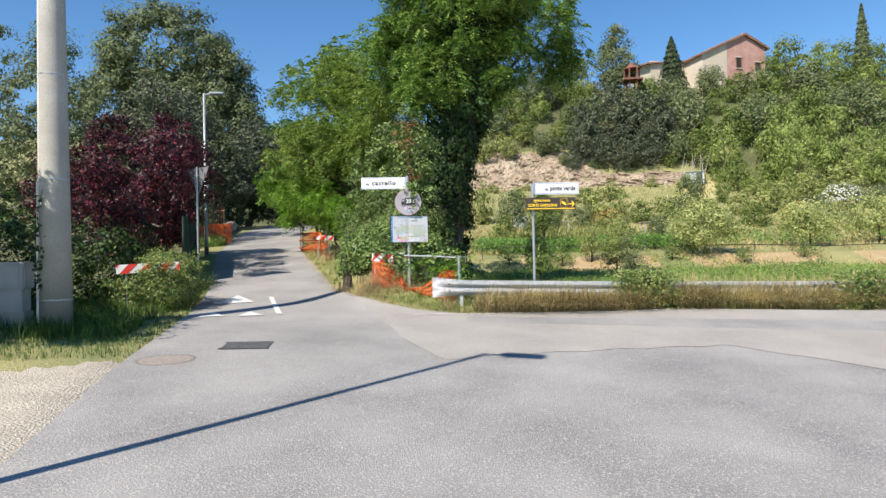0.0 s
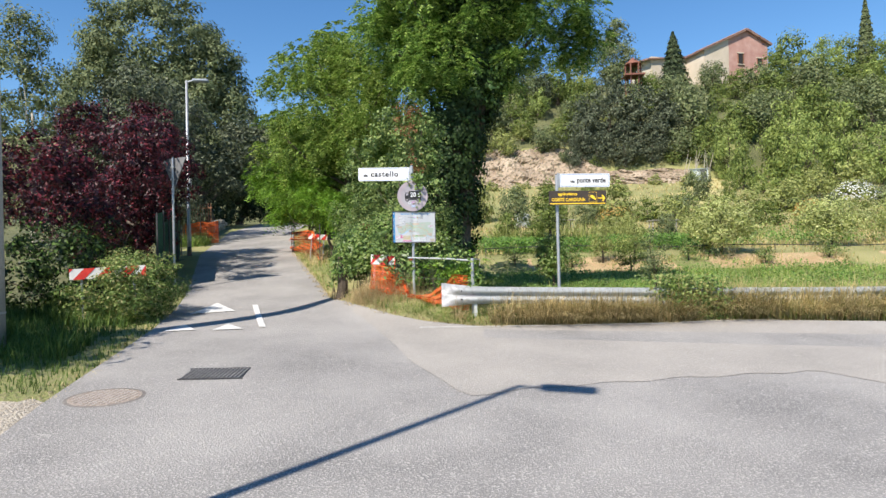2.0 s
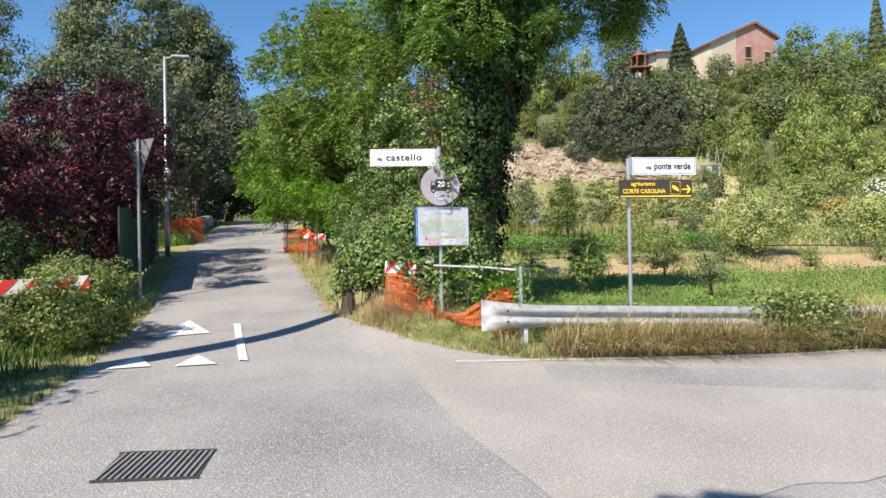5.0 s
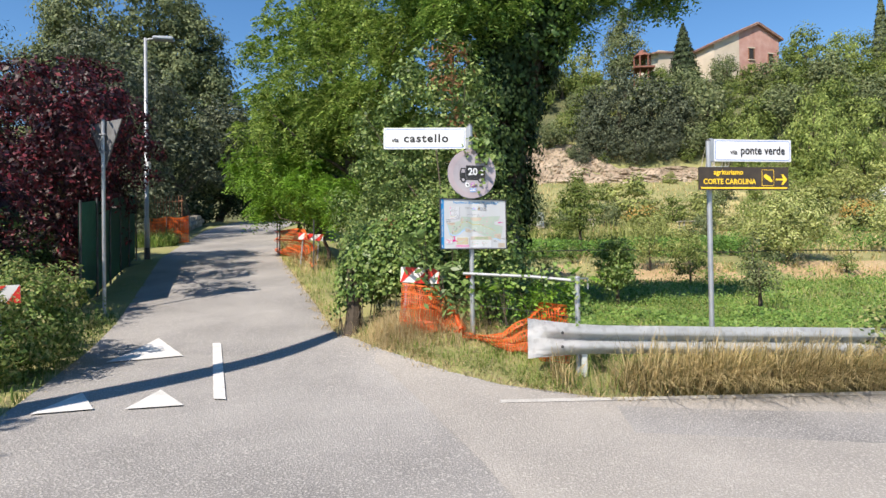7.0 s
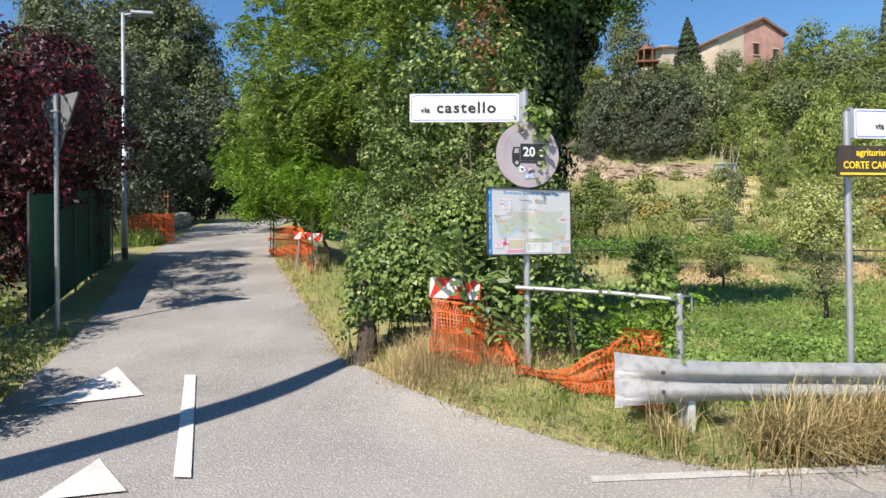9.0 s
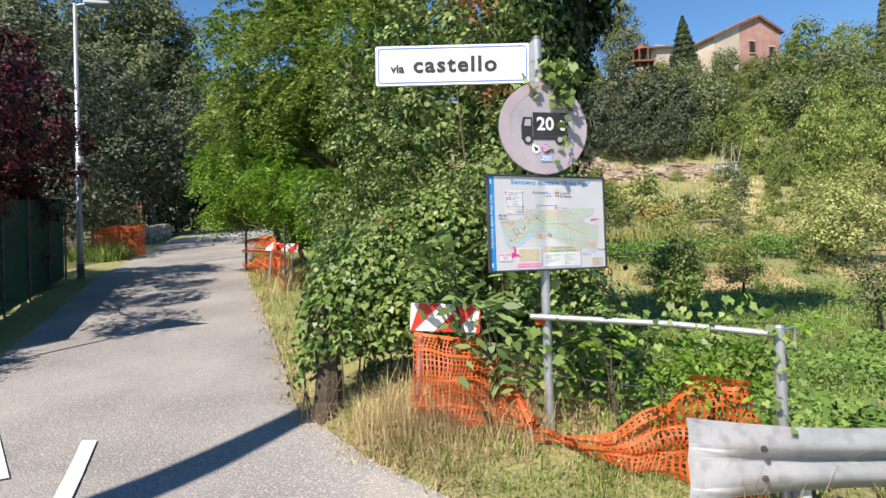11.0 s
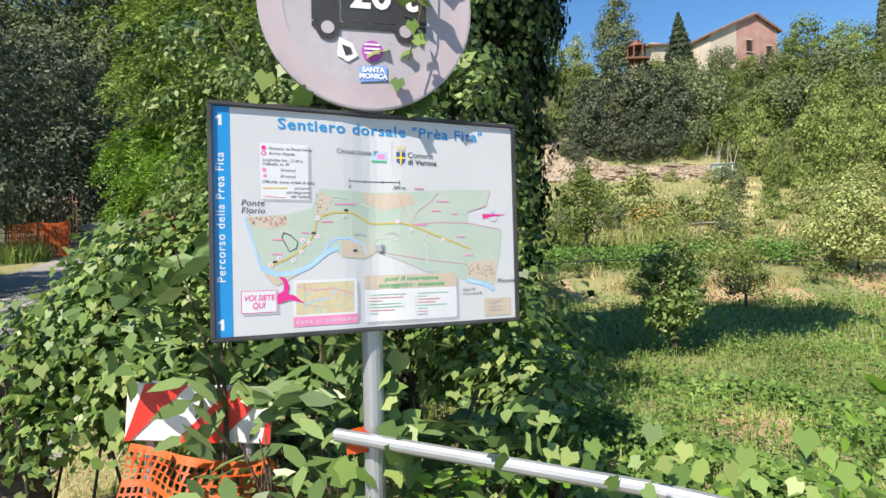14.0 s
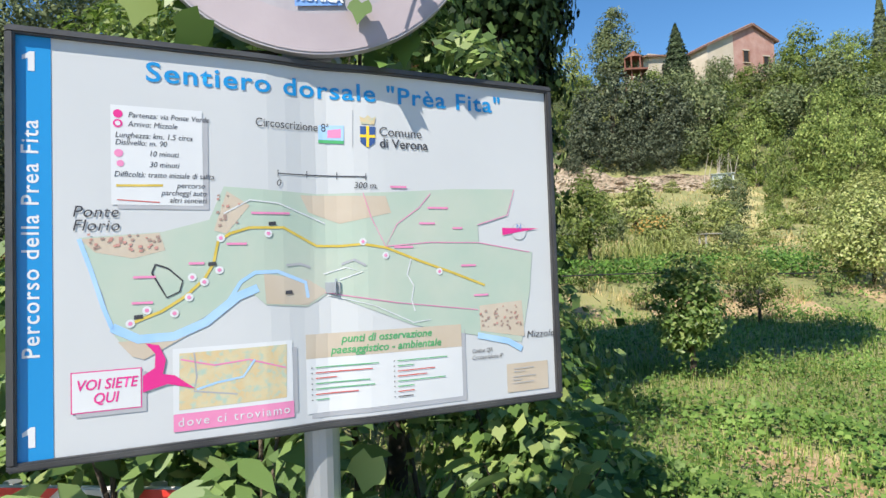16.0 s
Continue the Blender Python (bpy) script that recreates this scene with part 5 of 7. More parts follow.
great_oaks = [
    (11.3, 68.8, 0, 0.95, 1.18), (14.4, 70.0, 0, 1.21, 1.08), (17.9, 70.4, 0, 1.15, 0.95), (20.2, 69.6, 0, 0.95, 1.07), (23.8, 70.9, 2, 1.11, 1.2),
    (12.5, 67.5, 0, 0.68, 1.2), (15.5, 67.7, 0, 0.8, 0.99), (18.5, 68.0, 0, 0.74, 1.04), (25.0, 69.0, 1, 0.73, 1.22), (23.9, 77.8, 2, 0.97, 1.16),
    (20.7, 78.6, 1, 0.91, 1.02), (12.8, 76.9, 1, 0.9, 1.12), (21.4, 68.2, 2, 0.78, 1.12), (23.4, 67.9, 1, 0.66, 1.13), (24.7, 67.0, 2, 0.56, 1.15),
    (18.7, 76.9, 1, 0.75, 1.15), (22.7, 80.8, 2, 0.76, 1.03), (10.0, 70.7, 1, 0.63, 1.16), (9.9, 67.3, 0, 0.37, 1.58),
]
slope_trees = [
    (25.5, 65.1, 5, 0.82, 1.53), (30.2, 71.4, 2, 1.18, 0.78), (30.6, 63.5, 5, 1.16, 1.48), (36.6, 70.0, 1, 1.13, 1.06), (37.8, 66.1, 5, 1.0, 1.56),
    (43.0, 70.5, 2, 1.29, 0.85), (30.4, 59.5, 5, 0.91, 1.45), (33.3, 59.8, 4, 0.87, 1.53), (37.4, 60.1, 5, 0.91, 1.38), (24.5, 59.0, 1, 0.51, 1.94),
    (35.5, 77.9, 1, 1.04, 0.86), (41.3, 80.3, 2, 1.31, 0.91), (45.7, 80.7, 1, 1.22, 0.67), (48.8, 79.0, 5, 1.19, 0.85),
]
low_shrubs = [
    (-0.2, 68.9, 3, 1.05, 1.35), (2.4, 69.1, 3, 0.96, 1.1), (5.0, 72.3, 1, 0.78, 0.8), (7.0, 69.5, 2, 0.81, 0.87), (1.1, 72.9, 2, 0.93, 0.85),
    (-2.1, 71.7, 1, 0.71, 1.02), (4.7, 71.3, 3, 0.89, 0.57), (8.7, 71.6, 3, 0.79, 0.7), (7.0, 77.4, 4, 0.97, 1.08),
]
garden_shrubs = [
    (10.0, 47.8, 3, 1.0, 1.0), (2.5, 44.1, 2, 0.58, 1.32), (0.1, 46.9, 3, 0.53, 2.12), (1.7, 37.1, 1, 0.38, 1.13), (4.6, 39.3, 2, 0.39, 1.41),
    (13.6, 44.1, 3, 0.74, 0.98), (11.5, 37.9, 2, 0.29, 1.44), (23.3, 48.9, 3, 1.0, 0.74), (28.4, 53.4, 3, 0.86, 0.93), (32.5, 55.7, 3, 1.19, 0.82),
    (31.8, 49.7, 2, 0.61, 0.82), (17.7, 46.5, 4, 0.46, 1.03), (20.8, 48.7, 3, 0.67, 1.02), (18.8, 54.6, 2, 0.52, 1.29), (21.2, 53.8, 1, 0.31, 1.89),
    (8.7, 33.7, 3, 0.58, 0.71), (3.2, 33.2, 1, 0.34, 1.08), (5.2, 45.2, 1, 0.5, 0.8), (7.6, 44.6, 2, 0.44, 1.0), (12.4, 45.8, 1, 0.45, 0.9), (15.4, 47.5, 2, 0.5, 0.9),
    (14.6, 42.0, 3, 0.5, 0.8), (9.4, 38.4, 3, 0.45, 1.1), (19.6, 43.0, 1, 0.5, 0.8), (24.2, 44.4, 2, 0.55, 0.9), (16.6, 51.0, 4, 0.5, 0.9), (6.4, 51.0, 3, 0.6, 0.8), (9.6, 55.5, 1, 0.5, 0.7), (13.0, 58.0, 3, 0.55, 0.7), (25.5, 57.0, 4, 0.7, 0.9),
]
for rows_of in (skyline_trees, great_oaks, slope_trees, low_shrubs, garden_shrubs):
    for x, y, k, s, tall in rows_of:
        plant(k, x, y, s, 0.3, tall)
x = 9.0
while x < 26:
    plant(int(rng.choice([1, 2, 3])), x, 68.6 + rng.normal() * 0.7, rng.uniform(0.22, 0.4), 0.15)
    x += rng.uniform(0.9, 1.7)
# bushes at the slope's foot and beside the lane
for x, y, k, s in ((-4, 64, 1, 0.8), (-8, 66, 2, 1.0), (-6, 72, 0, 1.0), (1.0, 62.5, 3, 0.4), (4.5, 63.3, 3, 0.3), (17.5, 63.5, 3, 0.4), (20.5, 62.0, 3, 0.5), (26.0, 53, 3, 0.7), (34, 46, 3, 0.8), (-2.5, 44, 1, 0.7), (3.5, 58, 3, 0.5), (40, 52, 3, 0.9), (45, 57, 1, 0.9), (42, 62, 2, 0.9), (50, 66, 1, 1.0), (56, 72, 1, 1.1), (16, 38, 3, 0.5), (27, 40, 3, 0.6), (31, 43, 3, 0.7)):
    plant(k, x, y, s, 0.25)
x = 30.0
while x < 60:
    plant(int(rng.choice([1, 2, 3])), x, 74.5 + rng.normal(), rng.uniform(0.8, 1.1), 0.4)
    plant(int(rng.choice([1, 3, 4])), x + 1.5, 66.5 + rng.normal(), rng.uniform(0.7, 1.0), 0.4)
    x += rng.uniform(3.2, 4.8)


def fruit_tree(x, y, h, w, label, mat, leaf=0.13, clumps=60, per=45):
    z = float(height(x, y))
    return tree("fruit_tree", (x, y, z), label, [(x - w * 0.25, y - w * 0.3, z + h * 0.36, w * 0.75, w * 0.75, h * 0.2), (x, y, z + h * 0.62, w, w, h * 0.36), (x + w * 0.5, y - w * 0.2, z + h * 0.5, w * 0.6, w * 0.6, h * 0.26), (x - w * 0.5, y, z + h * 0.55, w * 0.6, w * 0.6, h * 0.28), (x, y, z + h * 0.85, w * 0.5, w * 0.5, h * 0.15)],
                mat, clumps, per, 0.33 * w + 0.08, leaf, 0.5, trunk=0.010 + 0.018 * h, limbs=6, inner=0.35)


fruit_tree(11.3, 28.2, 2.7, 1.6, "low fruit tree with spreading light green crown", LEAF_PALE, 0.12, 150, 60)
fruit_tree(17.4, 30.6, 2.5, 1.5, "low fruit tree on the terrace", LEAF_PALE, 0.13, 110, 50)
fruit_tree(21.5, 31.8, 2.6, 1.6, "low fruit tree on the terrace", LEAF_PALE, 0.13, 110, 50)
fruit_tree(26.5, 33.0, 3.0, 1.8, "low fruit tree on the terrace", LEAF_PALE, 0.14, 110, 50)
fruit_tree(3.85, 31.4, 3.9, 0.9, "slim upright young fruit tree on the terrace", LEAF_WOOD, 0.13, 70, 50)
fruit_tree(7.1, 26.9, 1.9, 0.7, "thin young fruit tree on the bank", LEAF_OLIVE, 0.09, 40, 40)
fruit_tree(5.75, 27.2, 1.9, 0.65, "thin young fruit tree on the bank", LEAF_OLIVE, 0.09, 36, 36)
fruit_tree(5.6, 17.7, 1.9, 0.42, "slender sapling with small dark leaves in the field", LEAF_GREY, 0.07, 40, 40)
fruit_tree(2.73, 19.0, 1.8, 0.48, "slender sapling with fresh green leaves in the field", LEAF_HOP, 0.09, 95, 40)
for x, y, s in ((4.3, 26.6, 0.9), (9.5, 27.2, 0.8), (7.6, 27.6, 0.7), (12.5, 26.5, 0.8), (1.8, 27.0, 1.0), (15.5, 27.2, 0.9), (3.0, 28.3, 0.7), (10.8, 28.4, 0.6)):
    fruit_tree(x, y, s, s * 0.5, "low green weed bush on the earth bank", LEAF_HEDGE, 0.08, 26, 26)
fruit_tree(6.5, 25.0, 1.4, 0.5, "low green shrub at the foot of the bank", LEAF_WOOD, 0.08, 40, 40)


# ---------------------------------------------------------------- rock face
def rock_face():
    nx, nz = 170, 46
    u, v = np.meshgrid(np.linspace(-6, 24, nx), np.linspace(0, 1, nz), indexing="ij")
    tall = np.clip(1.0 - (u - 9.0) / 10.0, 0.55, 1.0)
    y = 64.0 + 6.4 * v * tall
    fade = np.clip(np.minimum((u + 6) / 3, (24 - u) / 4), 0, 1)
    z = height(u, y) - 0.45 + 0.75 * fade * np.sin(np.pi * np.clip(v * 1.02, 0, 1)) ** 0.6
    ledge = np.zeros(u.shape)
    for i in range(nx):
        for j in range(nz):
            lift = v[i, j] * 5 * tall[i, j] + 0.10 * u[i, j]
            ledge[i, j] = 0.55 * noise.fractal(Vector((u[i, j] * 0.5, lift * 1.4, 1.7)), 0.8, 2.2, 6) + 0.45 * (lift - math.floor(lift)) + 0.35 * noise.cell(Vector((u[i, j] * 1.1 + lift, lift * 2.2, 0)))
    me = grid_mesh("rock_face", u, y - 0.3 * fade - 0.55 * fade * (ledge - 0.2), z + 0.16 * fade * ledge)
    me.polygons.foreach_set("use_smooth", [False] * len(me.polygons))
    return tagged(part("rock_face", me, ROCK), "broken pale limestone face with loose stones on the hill", "rock face", kind="structure")


rock_face()


# ---------------------------------------------------------------- house on the hill
def hill_house():
    g = thing("hill_house", (37.0, 90.5, float(height(37, 92)) - 1.5), "old pink and cream farmhouse with a tiled gable roof", "house", turn=20)
    z0 = g.location.z
    plaster = material("faded_pink_plaster", (0.38, 0.19, 0.155), (0.50, 0.32, 0.27), 0.95, 0.9, 6, 0.4, c3=(0.40, 0.24, 0.21))
    cream = material("cream_plaster", (0.45, 0.39, 0.30), (0.56, 0.49, 0.40), 0.95, 0.6, 9, 0.4, c3=(0.50, 0.44, 0.34))
    tile = material("roof_tiles", (0.22, 0.12, 0.09), (0.34, 0.21, 0.16), 0.9, 2.0, 14, 0.6)
    dark = material("dark_opening", (0.02, 0.018, 0.016), (0.04, 0.035, 0.03), 0.6, 4, 20, 0.0)
    wood = material("shutter_wood", (0.20, 0.09, 0.05), (0.28, 0.14, 0.08), 0.8, 6, 30, 0.2)
    ridge, right, left, deep, pitch = 33.2 - z0, 4.75, -6.1, 9.0, 0.45
    mid = 1.0
    eave_r, eave_l, split = ridge - pitch * (right - mid), ridge - pitch * (mid - left), -2.0
    eave = eave_r
    at_split = ridge - pitch * (mid - split)
    part("gable_wall", flat([(split, 0), (right, 0), (right, eave_r), (mid, ridge), (split, at_split)], 0.4), plaster, g, "faded pink gable wall")
    part("gable_wall", flat([(left, 0), (split, 0), (split, at_split), (left, eave_l)], 0.4), cream, g, "cream gable wall")
    part("side_wall", boxed(0.4, deep, eave_r, right - 0.2, deep / 2 + 0.4, eave_r / 2), cream, g, "cream side wall")
    part("side_wall", boxed(0.4, deep, eave_l, left + 0.2, deep / 2 + 0.4, eave_l / 2), cream, g, "cream side wall")
    part("rear_wall", flat([(left, 0), (right, 0), (right, eave_r), (mid, ridge), (left, eave_l)], 0.4), cream, g).location.y = deep + 0.4
    for s, run in ((-1, mid - left + 0.5), (1, right - mid + 0.5)):
        ang = math.degrees(math.atan(pitch))
        bm = box(bmesh.new(), run * math.hypot(1, pitch), deep + 1.2, 0.18, pose(mid + s * run / 2, deep / 2 + 0.2, ridge - pitch * run / 2 + 0.1, 0, s * ang, 0))
        roof = part("roof", bm, tile, g, "weathered red roof tiles")
        for k in range(22):
            y = -0.35 + k * (deep + 1.1) / 21
            bm = tube([(mid + s * 0.1, y, ridge + 0.22), (mid + s * (run - 0.05), y, ridge - pitch * (run - 0.05) + 0.22)], 0.10, 6)
            part("tile_row", bm, tile, roof)
    for x, z in ((0.0, ridge - 4.1), (3.3, ridge - 4.6)):
        w = part("window", flat([(x - 0.42, z - 0.75), (x + 0.42, z - 0.75), (x + 0.42, z + 0.75), (x - 0.42, z + 0.75)]), dark, g)
        w.location.y = -0.02
        for s in (-1, 1):
            part("frame", boxed(0.1, 0.08, 1.6, x + s * 0.47, -0.04, z), wood, w)
        part("sill", boxed(1.15, 0.16, 0.1, x, -0.06, z - 0.82), cream, w)
        part("lintel", boxed(1.15, 0.1, 0.14, x, -0.04, z + 0.84), cream, w)
    wing = part("wing_wall", boxed(6.0, 5.0, eave - 1.6, left - 2.9, 6.4, (eave - 1.6) / 2), cream, g, "cream lower wing")
    bm = box(bmesh.new(), 7.8, 5.9, 0.2, pose(left - 2.9, 6.4, eave - 1.3, 8, -6, 0))
    part("wing_roof", bm, tile, g)
    for x in (-7.4, -9.6):
        part("window", boxed(0.8, 0.05, 1.3, x, 3.86, eave - 3.6), dark, g)
    part("flue", boxed(0.35, 0.35, 1.0, -6.0, 10.0, eave - 0.3), wood, g)
    return g


hill_house()


def gazebo():
    g = thing("gazebo", (19.1, 78.4, float(height(19.1, 78.4))), "small wooden gazebo with a red pointed roof", "gazebo")
    top = 26.3 - g.location.z
    wood = material("red_wood", (0.14, 0.055, 0.04), (0.22, 0.09, 0.06), 0.8, 4, 20, 0.2)
    bm = bmesh.new()
    bmesh.ops.create_cone(bm, cap_ends=True, segments=8, radius1=1.1, radius2=0.08, depth=0.9, matrix=Matrix.Translation((0, 0, top - 0.5)))
    part("roof", bm, wood, g)
    part("floor", boxed(2.4, 2.4, 0.2, 0, 0, top - 2.4), wood, g)
    for a in range(6):
        c, s = 0.95 * math.cos(a * math.pi / 3), 0.95 * math.sin(a * math.pi / 3)
        part("post", tube([(c, s, -0.3), (c, s, top - 0.9)], 0.09, 8), wood, g)
    return g


gazebo()


def cone_tree(name, x, y, tip, w, label, mat, leaf=0.3, n=9000):
    """A narrow conifer: leaves in tiers on a cone."""
    z = float(height(x, y))
    g = thing(name, (x, y, z), label, "tree")
    h = tip - z
    s = rng.uniform(0.0, 1.0, n) ** 1.4
    tier = 1 - 0.34 * ((s * 11 + 0.12 * np.sin(7 * s)) % 1.0)
    a = rng.uniform(0, 2 * math.pi, n)
    r = w * (1 - s) ** 0.85 * tier * rng.uniform(0.55, 1.08, n) + 0.04
    c = np.stack([r * np.cos(a), r * np.sin(a), 0.05 * h + 0.95 * h * s], 1)
    out = np.stack([np.cos(a), np.sin(a), 0 * a + 0.4], 1)
    nrm = unit(out + rng.normal(size=c.shape) * 0.5)
    ax = rng.normal(size=c.shape) + np.array([0, 0, 0.4])
    ln = leaf * rng.uniform(0.6, 1.3, n)
    part("crown", polys("crown", leaf_corners(c, ax - nrm * (ax * nrm).sum(1, keepdims=True), nrm, ln, ln * 0.4), 4), mat, g)
    part("trunk", tube([(0, 0, -0.3), (0, 0, h * 0.9)], [0.16, 0.03], 8), BARK, g)
    return g


cone_tree("cypress", 53.9, 90.0, 36.6, 1.75, "tall narrow dark cypress on the skyline", LEAF_OAK, 0.32, 9000)
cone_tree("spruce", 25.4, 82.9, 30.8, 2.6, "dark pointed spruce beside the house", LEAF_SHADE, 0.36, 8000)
fruit_tree(17.6, 80.6, 11.3, 2.5, "tall airy tree on the skyline", LEAF_GREY, 0.3, 150, 60)
for ob, (x, y, s) in zip(KINDS, ((7.0, 80.5, 1.0), (28.5, 70.0, 0.9), (33.0, 74.0, 0.9), (30.0, 57.5, 0.8), (36.0, 69.0, 0.8), (46.0, 61.0, 0.8))):
    ob.matrix_basis = pose(x, y, float(height(x, y)) - 0.3) @ Matrix.Diagonal((s, s, s, 1))
    ob["group"] = "hillside plants"

# ---------------------------------------------------------------- the map board
def bar_lines(g, x, z, widths, gap, thick, mat, name="text_bar"):
    """Lines of small writing that cannot be read, as plain bars."""
    for k, w in enumerate(widths):
        o = part(name, flat([(x, z - k * gap), (x + w, z - k * gap), (x + w, z - k * gap + thick), (x, z - k * gap + thick)]), mat, g)
        o.location.y = -0.0042


def ribbon(points, half):
    """A flat line of some width through points of the board."""
    bm = bmesh.new()
    prev = None
    pts = [Vector((x, 0, z)) for x, z in points]
    for i, p in enumerate(pts):
        d = (pts[min(i + 1, len(pts) - 1)] - pts[max(i - 1, 0)]).normalized()
        side = Vector((-d.z, 0, d.x)) * half
        a, b = bm.verts.new(p - side), bm.verts.new(p + side)
        if prev:
            bm.faces.new((prev[0], a, b, prev[1]))
        prev = (a, b)
    return bm


def map_board():
    W, H = 0.884, 0.594
    g = thing("map_board", (-0.742, 10.913, 2.281), "white hiking trail map board in a dark frame on a post", "map board", turn=26.9)
    paper = material("printed_paper", (0.53, 0.55, 0.565), (0.575, 0.595, 0.61), 0.42, 2.5, 30, 0.06, depth=0.001)
    pale_green = material("map_green", (0.36, 0.49, 0.41), (0.50, 0.54, 0.46), 0.5, 9, 40, 0.0, patch=0.9)
    tan = material("map_tan", (0.52, 0.43, 0.33), (0.56, 0.49, 0.40), 0.5, 12, 60, 0.0)
    river = material("map_river", (0.30, 0.52, 0.80), (0.42, 0.62, 0.86), 0.5, 12, 60, 0.0)
    trail = material("map_trail", (0.55, 0.40, 0.05), (0.66, 0.50, 0.10), 0.5, 30, 90, 0.0)
    grey = material("print_shadow", (0.36, 0.37, 0.40), (0.42, 0.43, 0.46), 0.5, 12, 60, 0.0)
    pink = material("print_magenta", (0.66, 0.02, 0.22), (0.74, 0.03, 0.27), 0.45, 12, 60, 0.0)
    soft_pink = material("print_pink", (0.72, 0.22, 0.42), (0.78, 0.28, 0.48), 0.45, 12, 60, 0.0)
    green = material("print_green", (0.06, 0.36, 0.13), (0.09, 0.42, 0.17), 0.45, 12, 60, 0.0)
    navy = material("print_navy", (0.03, 0.07, 0.22), (0.04, 0.10, 0.28), 0.45, 12, 60, 0.0)
    ochre = material("map_ochre", (0.62, 0.44, 0.22), (0.60, 0.58, 0.40), 0.5, 38, 90, 0.0, c3=(0.40, 0.52, 0.44), patch=0.8)
    ink = material("print_black", (0.03, 0.03, 0.04), (0.06, 0.06, 0.07), 0.45, 12, 60, 0.0)
    red = material("print_red", (0.55, 0.05, 0.04), (0.62, 0.08, 0.06), 0.45, 12, 60, 0.0)

    def ink_flat(name, pts, mat, layer, label=""):
        o = part(name, flat(pts), mat, g, label)
        o.location.y = -0.0006 * layer
        return o

    part("plate", boxed(W, 0.006, H, 0, 0.0035, 0), paper, g)
    for name, sx, sz, x, z in (("frame_top", W + 0.02, 0.012, 0, H / 2 + 0.004), ("frame_bottom", W + 0.02, 0.012, 0, -H / 2 - 0.004), ("frame_side", 0.012, H + 0.004, -W / 2 - 0.004, 0), ("frame_side", 0.012, H + 0.004, W / 2 + 0.004, 0)):
        part(name, boxed(sx, 0.022, sz, x, 0.002, z, 0.003), DARK_STEEL, g)
    ink_flat("blue_band", [(-W / 2, -H / 2), (-W / 2 + 0.044, -H / 2), (-W / 2 + 0.044, H / 2), (-W / 2, H / 2)], BLUE_INK, 1)
    for p in ((-0.4235, 0.2593), (-0.4254, -0.2631)):
        x, z = p
        ink_flat("numeral", [(x - 0.002, z - 0.014), (x + 0.006, z - 0.014), (x + 0.006, z + 0.014), (x + 0.001, z + 0.014), (x - 0.009, z + 0.007), (x - 0.009, z + 0.0015), (x - 0.002, z + 0.004)], WHITE_SHEET, 3)
    p = (-0.4228, 0.0098)
    lettering("inscription", "Percorso della Prea Fita", 0.0215, p[0], p[1], WHITE_SHEET, g, y=-0.0016, turn=90, bold=0.0003, space=1.13)
    p, q = (-0.2663, 0.2576), (0.3388, 0.2604)
    title = lettering("inscription", 'Sentiero dorsale "Prèa Fita"', 0.030, p[0], (p[1] + q[1]) / 2, BLUE_INK, g, y=-0.0016, align="LEFT", bold=0.0007, space=1.1)
    w = max(v.co.x for v in title.data.vertices) - p[0]
    for v in title.data.vertices:
        v.co.x = p[0] + (v.co.x - p[0]) * (q[0] - p[0]) / w

    # legend
    a, b = (-0.3121, 0.2065), (-0.1886, 0.0588)
    ink_flat("legend_shadow", [(a[0] + 0.008, b[1] - 0.006), (b[0] + 0.008, b[1] - 0.006), (b[0] + 0.008, a[1] - 0.012), (a[0] + 0.008, a[1] - 0.012)], grey, 1)
    ink_flat("legend", [(a[0], b[1]), (b[0], b[1]), (b[0], a[1]), (a[0], a[1])], WHITE_SHEET, 2)
    for text, at_px, size in (("Partenza: via Ponte Verde", (-0.2897, 0.1926), 0.0085), ("Arrivo: Mizzole", (-0.2899, 0.1790), 0.0085), ("Lunghezza: km. 1,5 circa", (-0.3069, 0.1621), 0.0085), ("Dislivello: m. 90", (-0.3070, 0.1511), 0.0085), ("10 minuti", (-0.2630, 0.1357), 0.0085), ("30 minuti", (-0.2625, 0.1194), 0.0085), ("Difficoltà: tratto iniziale di salita", (-0.3086, 0.1038), 0.0085), ("percorso", (-0.2253, 0.0891), 0.0085), ("parcheggi auto", (-0.2469, 0.0775), 0.0085), ("altri sentieri", (-0.2361, 0.0664), 0.0085)):
        lettering("inscription", text, size, at_px[0], at_px[1], ink, g, y=-0.0024, align="LEFT", shear=0.2, stretch=0.90)
    p = (-0.3026, 0.1936)
    ink_flat("start_mark", disc(0.0062, 20, 1, *p), pink, 4)
    p = (-0.3028, 0.1792)
    ink_flat("end_mark", disc(0.0062, 20, 1, *p), pink, 4)
    ink_flat("end_mark_hole", disc(0.0036, 20, 1, *p), WHITE_SHEET, 5)
    for p, s in (((-0.3021, 0.1352), 0.006), ((-0.3001, 0.1200), 0.005)):
        ink_flat("symbol", disc(s, 10, 1, *p), soft_pink, 4)
    ink_flat("trail_sample", [(-0.3059, 0.0887), (-0.2443, 0.0905), (-0.2444, 0.0871), (-0.3059, 0.0853)], trail, 4)
    ink_flat("path_sample", [(-0.3047, 0.0668), (-0.2487, 0.0637), (-0.2487, 0.0624), (-0.3047, 0.0655)], red, 4)

    # heads and crest
    for text, p, size in (("Ponte", (-0.3616, 0.0475), 0.0165), ("Florio", (-0.3619, 0.0277), 0.0165), ("Mizzole", (0.3780, -0.1796), 0.0135)):
        lettering("inscription", text, size, p[0], p[1], ink, g, y=-0.0022, align="LEFT", shear=0.22, space=1.08)
    p = (-0.1102, 0.1955)
